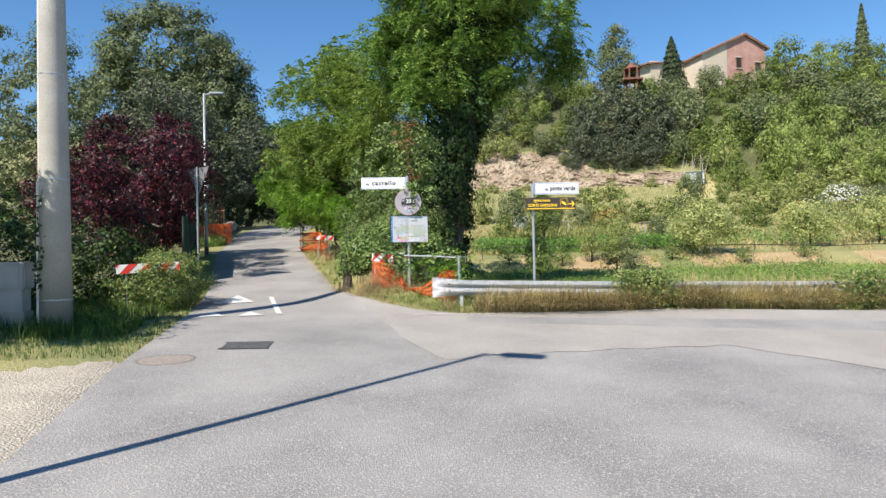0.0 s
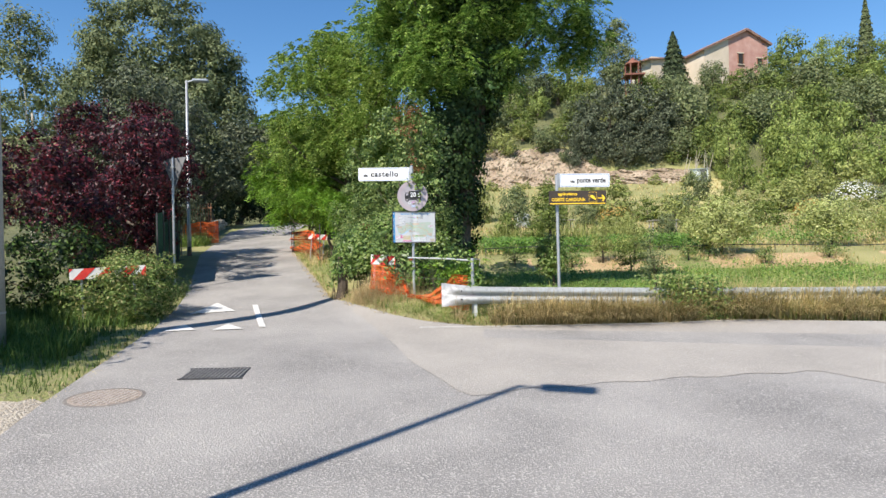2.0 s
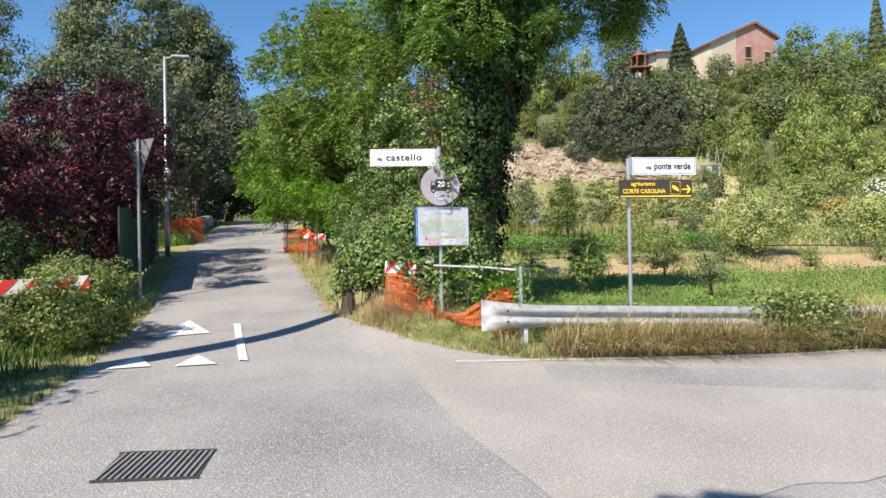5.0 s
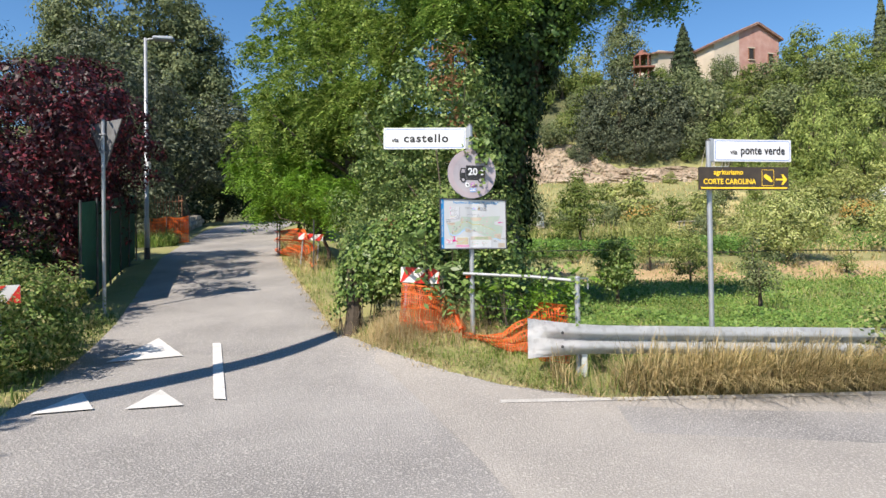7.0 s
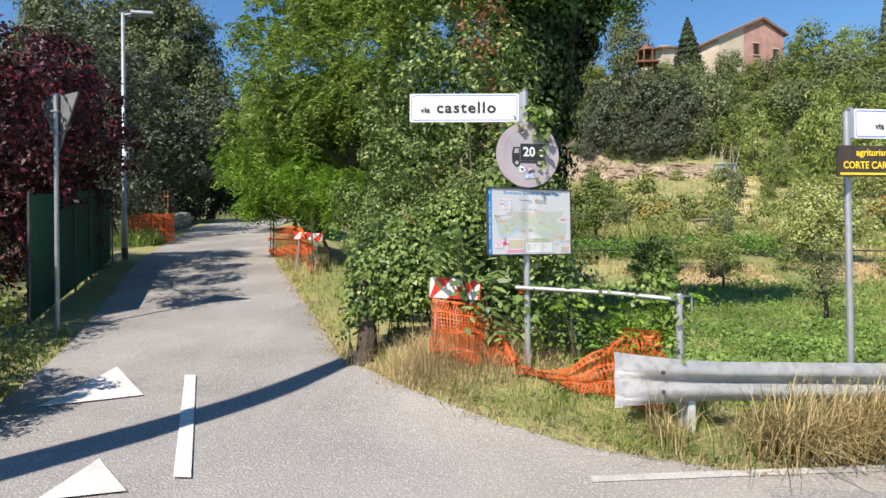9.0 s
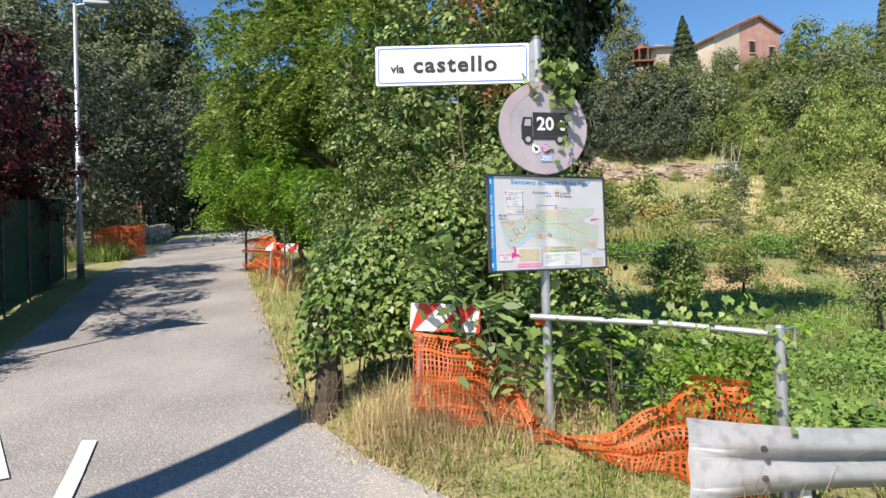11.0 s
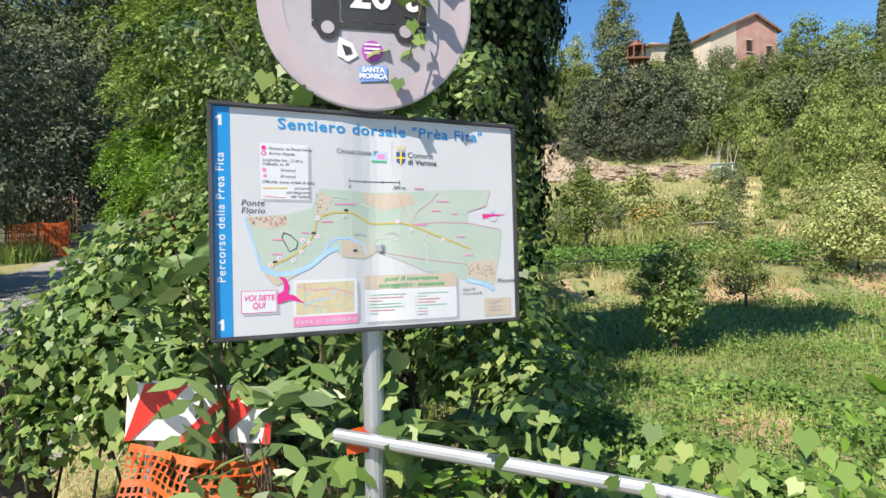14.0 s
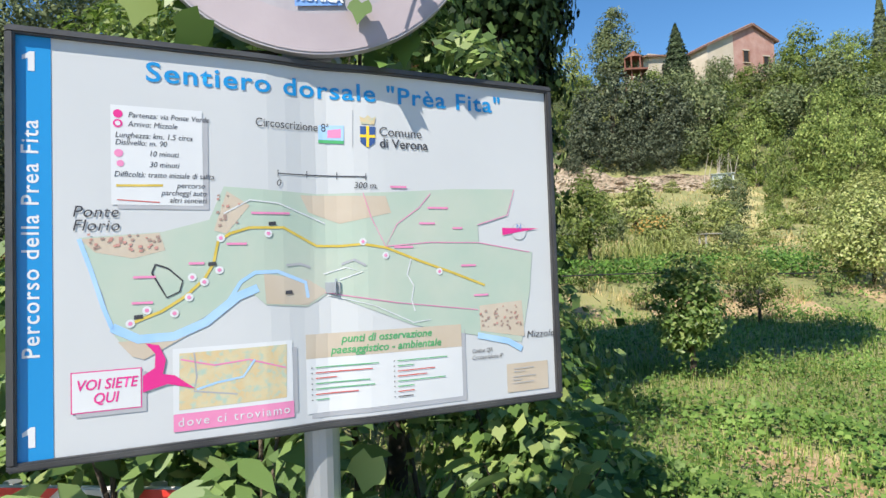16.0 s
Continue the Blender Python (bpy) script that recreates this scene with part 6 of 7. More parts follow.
    lettering("inscription", "Circoscrizione 8ª", 0.0145, p[0], p[1], ink, g, y=-0.0022, align="LEFT", stretch=0.86)
    p = (0.0956, 0.1939)
    lettering("inscription", "Comune", 0.0165, p[0], p[1], ink, g, y=-0.0022, align="LEFT")
    p = (0.0960, 0.1734)
    lettering("inscription", "di Verona", 0.0165, p[0], p[1], ink, g, y=-0.0022, align="LEFT", bold=0.0003)
    ink_flat("picture", [(-0.0067, 0.2002), (0.0354, 0.2015), (0.0345, 0.1698), (-0.0075, 0.1699)], river, 2)
    ink_flat("picture_lawn", [(-0.0073, 0.1756), (0.0347, 0.1755), (0.0345, 0.1698), (-0.0075, 0.1699)], green, 3)
    ink_flat("picture_tower", [(0.0073, 0.1924), (0.0304, 0.1955), (0.0300, 0.1801), (0.0069, 0.1791)], soft_pink, 3)
    ink_flat("divider", [(0.0501, 0.2294), (0.0511, 0.2294), (0.0494, 0.1646), (0.0484, 0.1646)], grey, 2)
    ink_flat("crest", [(0.0628, 0.2020), (0.0898, 0.2025), (0.0880, 0.1740), (0.0757, 0.1647), (0.0630, 0.1739)], navy, 2)
    ink_flat("crest_cross", [(0.0737, 0.2026), (0.0787, 0.2029), (0.0777, 0.1658), (0.0728, 0.1665)], YELLOW_INK, 3)
    ink_flat("crest_cross", [(0.0624, 0.1874), (0.0894, 0.1878), (0.0892, 0.1829), (0.0623, 0.1826)], YELLOW_INK, 3)
    ink_flat("crown", [(0.0649, 0.2060), (0.0623, 0.2195), (0.0701, 0.2160), (0.0773, 0.2223), (0.0831, 0.2168), (0.0913, 0.2202), (0.0879, 0.2063)], ochre, 2)
    ink_flat("scale_line", [(-0.0758, 0.1153), (0.0704, 0.1150), (0.0704, 0.1130), (-0.0758, 0.1135)], ink, 2)
    for p in ((-0.0758, 0.1144), (-0.0284, 0.1146), (0.0216, 0.1148), (0.0704, 0.1140)):
        ink_flat("scale_tick", [(p[0] - 0.0006, p[1] - 0.006), (p[0] + 0.0006, p[1] - 0.006), (p[0] + 0.0006, p[1] + 0.006), (p[0] - 0.0006, p[1] + 0.006)], ink, 3)
    for text, p in (("0", (-0.0753, 0.0987)), ("300 m.", (0.0700, 0.0985))):
        lettering("inscription", text, 0.011, p[0], p[1], ink, g, y=-0.0022, shear=0.2)

    # the map itself
    ink_flat("map_land", [(-0.1588, 0.0901), (-0.0124, 0.0829), (0.1151, 0.0884), (0.2326, 0.0971), (0.3622, 0.1002), (0.3436, 0.0469), (0.2824, 0.0313), (0.2836, -0.0019), (0.3982, -0.0211), (0.3893, -0.0981), (0.3678, -0.1927), (0.2746, -0.1732), (0.1499, -0.1464), (0.0022, -0.0849), (-0.0310, -0.1047), (-0.0984, -0.0982), (-0.1240, -0.0744), (-0.2085, -0.1226), (-0.2704, -0.1457), (-0.2876, -0.1637), (-0.3096, -0.1326), (-0.3235, -0.0735), (-0.3535, 0.0103), (-0.2456, 0.0189), (-0.1807, 0.0376)], pale_green, 1, "pale green printed map")
    ink_flat("map_village", [(-0.3514, 0.0086), (-0.2496, 0.0173), (-0.2422, -0.0087), (-0.2851, -0.0204), (-0.3335, -0.0108)], tan, 2)
    ink_flat("map_village", [(0.2798, -0.1189), (0.3706, -0.1132), (0.3742, -0.1825), (0.2806, -0.1654)], tan, 2)
    ink_flat("map_quarter", [(-0.1547, 0.0830), (-0.1210, 0.0608), (-0.1561, 0.0161), (-0.1744, 0.0207)], tan, 2)
    ink_flat("map_quarter", [(-0.0403, 0.0798), (0.1047, 0.0814), (0.1141, 0.0520), (0.0243, 0.0329), (-0.0272, 0.0519)], tan, 2)
    ink_flat("map_meadow", [(-0.1016, -0.0482), (-0.0299, -0.0601), (0.0024, -0.0802), (-0.0309, -0.1019), (-0.0983, -0.0964)], tan, 2)
    ink_flat("map_lowland", [(-0.3060, -0.1412), (-0.2168, -0.1394), (-0.2724, -0.1692), (-0.2876, -0.1637)], tan, 2)
    part("river", ribbon([(-0.3131, -0.1199), (-0.2795, -0.1390), (-0.2328, -0.1382), (-0.1880, -0.1196), (-0.1413, -0.0825), (-0.1109, -0.0704)], 0.0065), river, g).location.y = -0.0018
    part("river", ribbon([(-0.1584, -0.0949), (-0.1365, -0.0603), (-0.1147, -0.0459), (-0.0795, -0.0453), (-0.0346, -0.0645), (-0.0299, -0.0973)], 0.003), river, g).location.y = -0.0017
    part("river", ribbon([(-0.3528, 0.0087), (-0.3376, -0.0397), (-0.3237, -0.0901), (-0.3124, -0.1224)], 0.003), river, g).location.y = -0.0018
    part("river", ribbon([(0.2746, -0.1732), (0.3380, -0.1883), (0.3674, -0.2054)], 0.0055), river, g).location.y = -0.0018
    part("trail", ribbon([(-0.2852, -0.1142), (-0.2478, -0.0995), (-0.2157, -0.0788), (-0.1892, -0.0538), (-0.1755, -0.0296), (-0.1690, 0.0030), (-0.1519, 0.0160), (-0.1218, 0.0256), (-0.0689, 0.0260), (-0.0146, -0.0045), (0.0233, -0.0052), (0.0623, -0.0021), (0.1022, -0.0087), (0.1637, -0.0328), (0.2279, -0.0560), (0.2925, -0.0811)], 0.0021), trail, g, "yellow trail line").location.y = -0.0026
    part("path", ribbon([(-0.1597, 0.0473), (-0.1208, 0.0699), (-0.0769, 0.0656), (-0.0319, 0.0472), (0.0004, 0.0330)], 0.0011), WHITE_SHEET, g).location.y = -0.0025
    part("path", ribbon([(0.1480, -0.0294), (0.1399, -0.0569), (0.1519, -0.0772), (0.1470, -0.1017), (0.1527, -0.1218)], 0.0011), WHITE_SHEET, g).location.y = -0.0025
    part("path", ribbon([(-0.0045, -0.0517), (0.0320, -0.0416), (0.0611, -0.0492), (0.0219, -0.0621)], 0.0011), WHITE_SHEET, g).location.y = -0.0025
    part("path", ribbon([(0.0022, -0.0868), (0.0794, -0.1079), (0.1500, -0.1415), (0.1819, -0.1385)], 0.0008), WHITE_SHEET, g).location.y = -0.0025
    part("road_line", ribbon([(0.0647, 0.0858), (0.0784, 0.0422), (0.1023, -0.0067), (0.1238, 0.0323), (0.1665, 0.0620), (0.1886, 0.0874)], 0.0007), soft_pink, g).location.y = -0.0024
    part("road_line", ribbon([(0.1023, -0.0067), (0.1860, -0.0003), (0.2836, -0.0019), (0.3920, -0.0209)], 0.0007), soft_pink, g).location.y = -0.0024
    part("road_line", ribbon([(-0.0024, -0.0828), (0.1199, -0.1052), (0.2762, -0.1259)], 0.0007), soft_pink, g).location.y = -0.0024
    part("road_line", ribbon([(0.2812, 0.0313), (0.3461, 0.0501), (0.3621, 0.0992)], 0.0007), soft_pink, g).location.y = -0.0024
    part("castle_outline", ribbon([(-0.2559, -0.0298), (-0.2388, -0.0363), (-0.2192, -0.0552), (-0.2235, -0.0715), (-0.2412, -0.0801), (-0.2495, -0.0643), (-0.2608, -0.0424), (-0.2559, -0.0298)], 0.0012), ink, g).location.y = -0.0026
    part("quarry", ribbon([(-0.0658, -0.0357), (-0.0430, -0.0336), (-0.0266, -0.0397)], 0.002), grey, g).location.y = -0.0026
    part("quarry", ribbon([(0.0254, -0.0357), (0.0469, -0.0287), (0.0663, -0.0388)], 0.002), grey, g).location.y = -0.0026
    for p in ((-0.2898, -0.1156), (-0.2680, -0.0975), (-0.2313, -0.1039), (-0.2109, -0.0808), (-0.2062, -0.0505), (-0.1893, -0.0582), (-0.1674, -0.0405), (-0.0932, 0.0162), (0.0624, 0.0018), (0.1018, -0.0223), (0.2017, -0.0531), (-0.1647, 0.0091)):
        ink_flat("viewpoint", disc(0.0062, 18, 1, *p), WHITE_SHEET, 5)
        ink_flat("viewpoint_sign", disc(0.003, 8, 1, *p), soft_pink, 6)
    for p in ((-0.0866, 0.0317), (-0.2789, -0.1070), (-0.1772, -0.0313), (-0.0623, -0.0800)):
        ink_flat("building", [(p[0] - 0.006, p[1] - 0.003), (p[0] + 0.006, p[1] - 0.002), (p[0] + 0.005, p[1] + 0.004), (p[0] - 0.006, p[1] + 0.003)], ink, 6)
    dot_a = material("print_rose", (0.50, 0.24, 0.20), (0.56, 0.30, 0.26), 0.5, 12, 60, 0.0)
    dot_b = material("print_umber", (0.32, 0.22, 0.18), (0.40, 0.28, 0.24), 0.5, 12, 60, 0.0)
    place_rng = np.random.default_rng(3)
    for (u0, v0), (u1, v1), n in (((-0.3408, -0.0106), (-0.2473, 0.0155), 34), ((0.2806, -0.1654), (0.3667, -0.1204), 44), ((-0.1685, 0.0251), (-0.1336, 0.0788), 12)):
        for k in range(n):
            x, z = place_rng.uniform(u0, u1), place_rng.uniform(v0, v1)
            s = 0.0018 * place_rng.uniform(0.7, 1.5)
            ink_flat("house_dot", [(x - s, z - s), (x + s, z - s * 0.6), (x + s, z + s), (x - s, z + s * 0.7)], dot_a if place_rng.random() < 0.4 else dot_b, 5)
    for p, ln in (((-0.1187, 0.0473), 0.06), ((-0.2856, -0.0500), 0.03), ((-0.2878, -0.0879), 0.028), ((0.1133, 0.0962), 0.03), ((0.1824, 0.0601), 0.04), ((0.1656, 0.0320), 0.03), ((0.2303, 0.0235), 0.02), ((0.2690, -0.1008), 0.03), ((0.2449, -0.0453), 0.03), ((0.1175, -0.0100), 0.035), ((-0.1565, -0.0017), 0.03), ((-0.2107, -0.0312), 0.022)):
        ink_flat("map_text_bar", [(p[0], p[1]), (p[0] + ln, p[1]), (p[0] + ln, p[1] + 0.0035), (p[0], p[1] + 0.0035)], soft_pink, 5)

    # compass
    p = (0.3703, 0.0191)
    ink_flat("compass_ring", disc(0.0165, 28, 1, *p), grey, 2)
    ink_flat("compass_face", disc(0.0155, 28, 1, *p), paper, 3)
    ink_flat("compass_needle", [(0.3334, 0.0258), (0.4147, 0.0251), (0.3341, 0.0120)], pink, 4)
    lettering("inscription", "N", 0.011, p[0], p[1] + 0.008, LINE_BLUE, g, y=-0.0032)

    # you are here
    a, b = (-0.3644, -0.1800), (-0.2759, -0.2381)
    ink_flat("note_shadow", [(a[0] + 0.006, b[1] - 0.006), (b[0] + 0.006, b[1] - 0.006), (b[0] + 0.006, a[1] - 0.006), (a[0] + 0.006, a[1] - 0.006)], grey, 2)
    ink_flat("note_edge", [(a[0], b[1]), (b[0], b[1]), (b[0], a[1]), (a[0], a[1])], pink, 3)
    ink_flat("note", [(a[0] + 0.0015, b[1] + 0.0015), (b[0] - 0.0015, b[1] + 0.0015), (b[0] - 0.0015, a[1] - 0.0015), (a[0] + 0.0015, a[1] - 0.0015)], WHITE_SHEET, 4)
    for text, p in (("VOI SIETE", (-0.3204, -0.1999)), ("QUI", (-0.3222, -0.2196))):
        lettering("inscription", text, 0.0150, p[0], p[1], pink, g, y=-0.0034, shear=0.2, bold=0.0003, stretch=0.86)
    part("pointer", flat([(-0.2743, -0.1927), (-0.2587, -0.1831), (-0.2576, -0.1620), (-0.2704, -0.1457), (-0.2527, -0.1496), (-0.2437, -0.1717), (-0.2480, -0.1927), (-0.2323, -0.1959), (-0.2047, -0.2184), (-0.2420, -0.2078), (-0.2748, -0.2171)]), pink, g, "magenta double arrow").location.y = -0.0036
    a, b = (-0.2347, -0.1570), (-0.0592, -0.2545)
    ink_flat("inset_shadow", [(a[0] + 0.006, b[1] - 0.02), (b[0] + 0.008, b[1] - 0.02), (b[0] + 0.008, a[1] - 0.012), (a[0] + 0.006, a[1] - 0.012)], grey, 1)
    ink_flat("inset_edge", [(a[0], b[1]), (b[0], b[1]), (b[0], a[1]), (a[0], a[1])], WHITE_SHEET, 2)
    ink_flat("inset_map", [(-0.2253, -0.1646), (-0.0679, -0.1631), (-0.0698, -0.2478), (-0.2269, -0.2488)], ochre, 3, "small printed area map")
    part("inset_road", ribbon([(-0.2239, -0.1734), (-0.1770, -0.1862), (-0.1263, -0.1818), (-0.0696, -0.2004)], 0.0012), soft_pink, g).location.y = -0.0024
    part("inset_road", ribbon([(-0.2052, -0.1646), (-0.2019, -0.2014), (-0.2064, -0.2226), (-0.1445, -0.2335)], 0.0012), grey, g).location.y = -0.0024
    part("inset_river", ribbon([(-0.2023, -0.2204), (-0.1734, -0.2129), (-0.1354, -0.2078), (-0.1177, -0.1826)], 0.0016), river, g).location.y = -0.0025
    c, d = (-0.2366, -0.2588), (-0.0586, -0.3049)
    ink_flat("inset_caption", [(a[0], b[1] - 0.026), (b[0] + 0.001, b[1] - 0.026), (b[0] + 0.001, b[1]), (a[0], b[1])], soft_pink, 3)
    lettering("inscription", "dove ci troviamo", 0.0135, (a[0] + b[0]) / 2, b[1] - 0.013, WHITE_SHEET, g, y=-0.003, space=1.25)

    # viewpoints
    a, b = (-0.0367, -0.1507), (0.2409, -0.2806)
    ink_flat("list_shadow", [(a[0] + 0.008, b[1] - 0.008), (b[0] + 0.008, b[1] - 0.008), (b[0] + 0.008, a[1] - 0.01), (a[0] + 0.008, a[1] - 0.01)], grey, 1)
    ink_flat("list_sheet", [(a[0], b[1]), (b[0], b[1]), (b[0], a[1]), (a[0], a[1])], WHITE_SHEET, 2)
    ink_flat("list_head", [(a[0], a[1] - 0.040), (b[0], a[1] - 0.040), (b[0], a[1]), (a[0], a[1])], tan, 3)
    mid = (a[0] + b[0]) / 2
    lettering("inscription", "punti di osservazione", 0.0135, mid, a[1] - 0.011, green, g, y=-0.003, shear=0.2, bold=0.0003)
    lettering("inscription", "paesaggistico - ambientale", 0.0135, mid, a[1] - 0.029, green, g, y=-0.003, shear=0.2, bold=0.0003)
    left_col = ((0.105, green), (0.095, red), (0.035, red), (0.09, green), (0.098, green), (0.07, red), (0.022, green))
    right_col = ((0.095, green), (0.03, green), (0.07, red), (0.055, red), (0.09, green), (0.03, green), (0.03, red), (0.028, ink))
    for x0, col in ((a[0] + 0.008, left_col), (mid + 0.008, right_col)):
        for k, (ln, mt) in enumerate(col):
            bar_lines(g, x0, a[1] - 0.056 - 0.0088 * k, (0.002,), 0.01, 0.0018, ink)
            bar_lines(g, x0 + 0.007, a[1] - 0.056 - 0.0088 * k, (ln,), 0.01, 0.0016, mt)
    for text, p in (("Codice QR", (0.2613, -0.2020)), ("Circoscrizione 8ª", (0.2609, -0.2142))):
        lettering("inscription", text, 0.0078, p[0], p[1], ink, g, y=-0.0022, align="LEFT", shear=0.2, stretch=0.85)
    a, b = (0.3330, -0.2320), (0.4236, -0.2853)
    ink_flat("small_note", [(a[0], b[1]), (b[0], b[1]), (b[0], a[1]), (a[0], a[1])], tan, 2)
    bar_lines(g, a[0] + 0.014, a[1] - 0.010, (0.045, 0.025), 0.006, 0.0013, grey)
    bar_lines(g, a[0] + 0.012, a[1] - 0.025, (0.05, 0.02, 0.045), 0.006, 0.0013, grey)

    # the sheet is dented where the post holds it
    for o in g.children:
        bm = bmesh.new()
        bm.from_mesh(o.data)
        if o.name.split(".")[0] not in ("inscription", "house_dot"):
            for xc in (-0.14, -0.10, -0.07, -0.045, -0.02, 0.0, 0.02, 0.045, 0.07, 0.10):
                bmesh.ops.bisect_plane(bm, geom=bm.verts[:] + bm.edges[:] + bm.faces[:], plane_co=(xc, 0, 0), plane_no=(1, 0, 0))
        kind = o.name.split(".")[0]
        if kind not in ("plate", "frame_top", "frame_bottom", "frame_side"):
            o.location.y *= 0.35
            for v in bm.verts:
                v.co.y *= 0.35
                if v.co.x > -0.39:
                    v.co.x -= 0.014 * (0.44 - v.co.x) / 0.88
        for v in bm.verts:
            x = v.co.x + 0.015
            v.co.y += 0.010 * math.exp(-(x / 0.055) ** 2)
        bm.to_mesh(o.data)
        bm.free()
    for dz in (-0.2, 0.2):
        part("bracket", boxed(0.34, 0.02, 0.03, 0, 0.025, dz, 0.004), GALVANISED, g)
    return g


map_board()

# ---------------------------------------------------------------- plants close to the path
def scatter(n, x0, x1, y0, y1, keep):
    x, y = rng.uniform(x0, x1, n), rng.uniform(y0, y1, n)
    k = keep(x, y)
    x, y = x[k], y[k]
    return np.stack([x, y, height(x, y) - 0.01], 1)


def clumped(n, clumps, spread, x0, x1, y0, y1, keep):
    c = np.stack([rng.uniform(x0, x1, clumps), rng.uniform(y0, y1, clumps)], 1)
    p = c[rng.integers(0, clumps, n)] + rng.normal(size=(n, 2)) * spread
    k = keep(p[:, 0], p[:, 1])
    p = p[k]
    return np.stack([p[:, 0], p[:, 1], height(p[:, 0], p[:, 1]) - 0.01], 1)


def stuff(name, mesh, mat, label, category="grass"):
    return tagged(part(name, mesh, mat), label, category, kind="stuff")


def off_road(x, y):
    return ~on_road(x, y)


before_rail = lambda x, y: off_road(x, y) & (y < rail_line(x) + 0.15) & (y > 8)
stuff("tall_grass", blades("tall_grass", clumped(13000, 190, 0.085, 0.1, 15, 9.6, 15, lambda x, y: before_rail(x, y) & (y > far_edge(x) + 0.08)), 0.46, 0.0042, 1.6, (-0.05, -0.2), 3), STRAW_BROWN, "tall drying grass in front of the guard rail")
stuff("tall_grass", blades("tall_grass", clumped(7000, 60, 0.16, 1.2, 4.4, 9.9, 10.5, before_rail), 0.55, 0.0045, 1.6, (0.02, -0.2), 3), STRAW_BROWN, "thick clumps of yellowing grass at the guard rail")
stuff("tall_grass", blades("tall_grass", clumped(5000, 40, 0.10, 0.9, 4.3, 9.85, 10.3, lambda x, y: (y > far_edge(x) + 0.02) & (y < rail_line(x) - 0.02)), 0.62, 0.0055, 1.6, (0.05, -0.3), 3), STRAW_BROWN, "long arching grass hanging towards the road")
stuff("dry_grass", blades("dry_grass", clumped(2600, 40, 0.12, -2.0, -0.75, 10.95, 11.4, off_road), 0.45, 0.003, 1.5), HAY, "tall bleached straw standing in the net")
stuff("verge_grass", blades("verge_grass", scatter(16000, 0.4, 15, 9.5, 15, lambda x, y: before_rail(x, y) & (y > far_edge(x) + 0.05)), 0.34, 0.005, 0.9), GRASS, "fresh green grass among the dry tufts at the rail")
stuff("verge_grass", blades("verge_grass", scatter(24000, -3.4, 0.8, 9.7, 12.6, lambda x, y: off_road(x, y) & (y > 8) & (x > right_edge(y) + 0.16) & (np.sin(3.1 * x + 1.3) + np.sin(4.3 * y - x) > -0.35)), 0.15, 0.004, 1.7), GRASS, "short green verge grass round the sign post")
stuff("verge_grass", blades("verge_grass", scatter(6500, -3.4, 0.9, 9.7, 12.6, lambda x, y: off_road(x, y) & (y > 8) & (np.sin(3.1 * x + 1.3) + np.sin(4.3 * y - x) < 0.6)), 0.16, 0.0034, 2.2), HAY, "short dry verge grass round the sign post")
stuff("dry_grass", blades("dry_grass", clumped(6500, 110, 0.14, -2.3, 0.7, 10.65, 11.9, lambda x, y: off_road(x, y)), 0.22, 0.0028, 1.9), HAY, "long dry grass under the net")
stuff("dry_grass", blades("dry_grass", scatter(90000, -8, 0.6, 9.6, 22, lambda x, y: (x < right_edge(y) + 0.34 + 0.15 * np.sin(5 * y)) & (x > right_edge(y) - 0.10 + 0.08 * np.sin(9 * y))), 0.085, 0.0045, 2.2), HAY, "straw litter along the asphalt edge")
stuff("verge_grass", blades("verge_grass", scatter(16000, -9.5, -3.0, 12.2, 26, lambda x, y: off_road(x, y) & (x > right_edge(y)) & (x < right_edge(y) + 1.5)), 0.22, 0.0055, 1.3), GRASS, "uncut grass on the lane's verge")
stuff("dry_grass", blades("dry_grass", scatter(3600, -8.0, -4.4, 17.2, 24, lambda x, y: off_road(x, y) & (x > right_edge(y) + 0.15) & (x < right_edge(y) + 1.0)), 0.5, 0.006, 1.2), HAY, "tall straw in front of the verge net")
stuff("verge_weeds", blades("verge_weeds", scatter(2200, -13.2, -11.4, 24.6, 26.3, lambda x, y: (x < left_edge(y)) & (np.hypot(x + 12.6, y - 25.3) < 0.9)), 0.6, 0.012, 1.0), GRASS, "yellow-green weeds before the safety net", "weeds")
left_bank = lambda x, y: off_road(x, y) & (x < left_edge(y) + 0.02) & (y > 4.9 + (x + 3.5) * 0.45)
stuff("verge_grass", blades("verge_grass", scatter(19000, -9.5, -3.4, 3.2, 13.5, left_bank), 0.15, 0.006, 0.9), GRASS_DARK, "green grass on the shaded verge")
stuff("verge_grass", blades("verge_grass", clumped(9000, 80, 0.2, -8.5, -4.4, 5.8, 10.5, lambda x, y: left_bank(x, y) & (x < left_edge(y) - 0.5)), 0.36, 0.008, 0.9), GRASS_DARK, "tall weeds along the hedge")
stuff("dry_grass", blades("dry_grass", scatter(60000, -0.5, 14, 9.4, 14, lambda x, y: (y > far_edge(np.maximum(x, 0.6)) - 0.06 + 0.05 * np.sin(6 * x)) & (y < far_edge(np.maximum(x, 0.6)) + 0.16) & (x > 0.3)), 0.09, 0.0045, 2.0), HAY, "straw litter along the main road's edge")
stuff("dry_grass", blades("dry_grass", scatter(9000, -6.5, -2.0, 1.0, 12.5, lambda x, y: (x < left_edge(y) + 0.06 + 0.06 * np.sin(7 * y)) & (x > left_edge(y) - 0.22) & (y > 4.5)), 0.07, 0.004, 2.0), HAY, "dry litter along the lane's edge")
stuff("tall_grass", blades("tall_grass", scatter(700, 0.2, 12, 9.8, 14, before_rail), 0.85, 0.0035, 1.0, (0.05, -0.1)), STRAW, "single long seeding stalks by the guard rail")
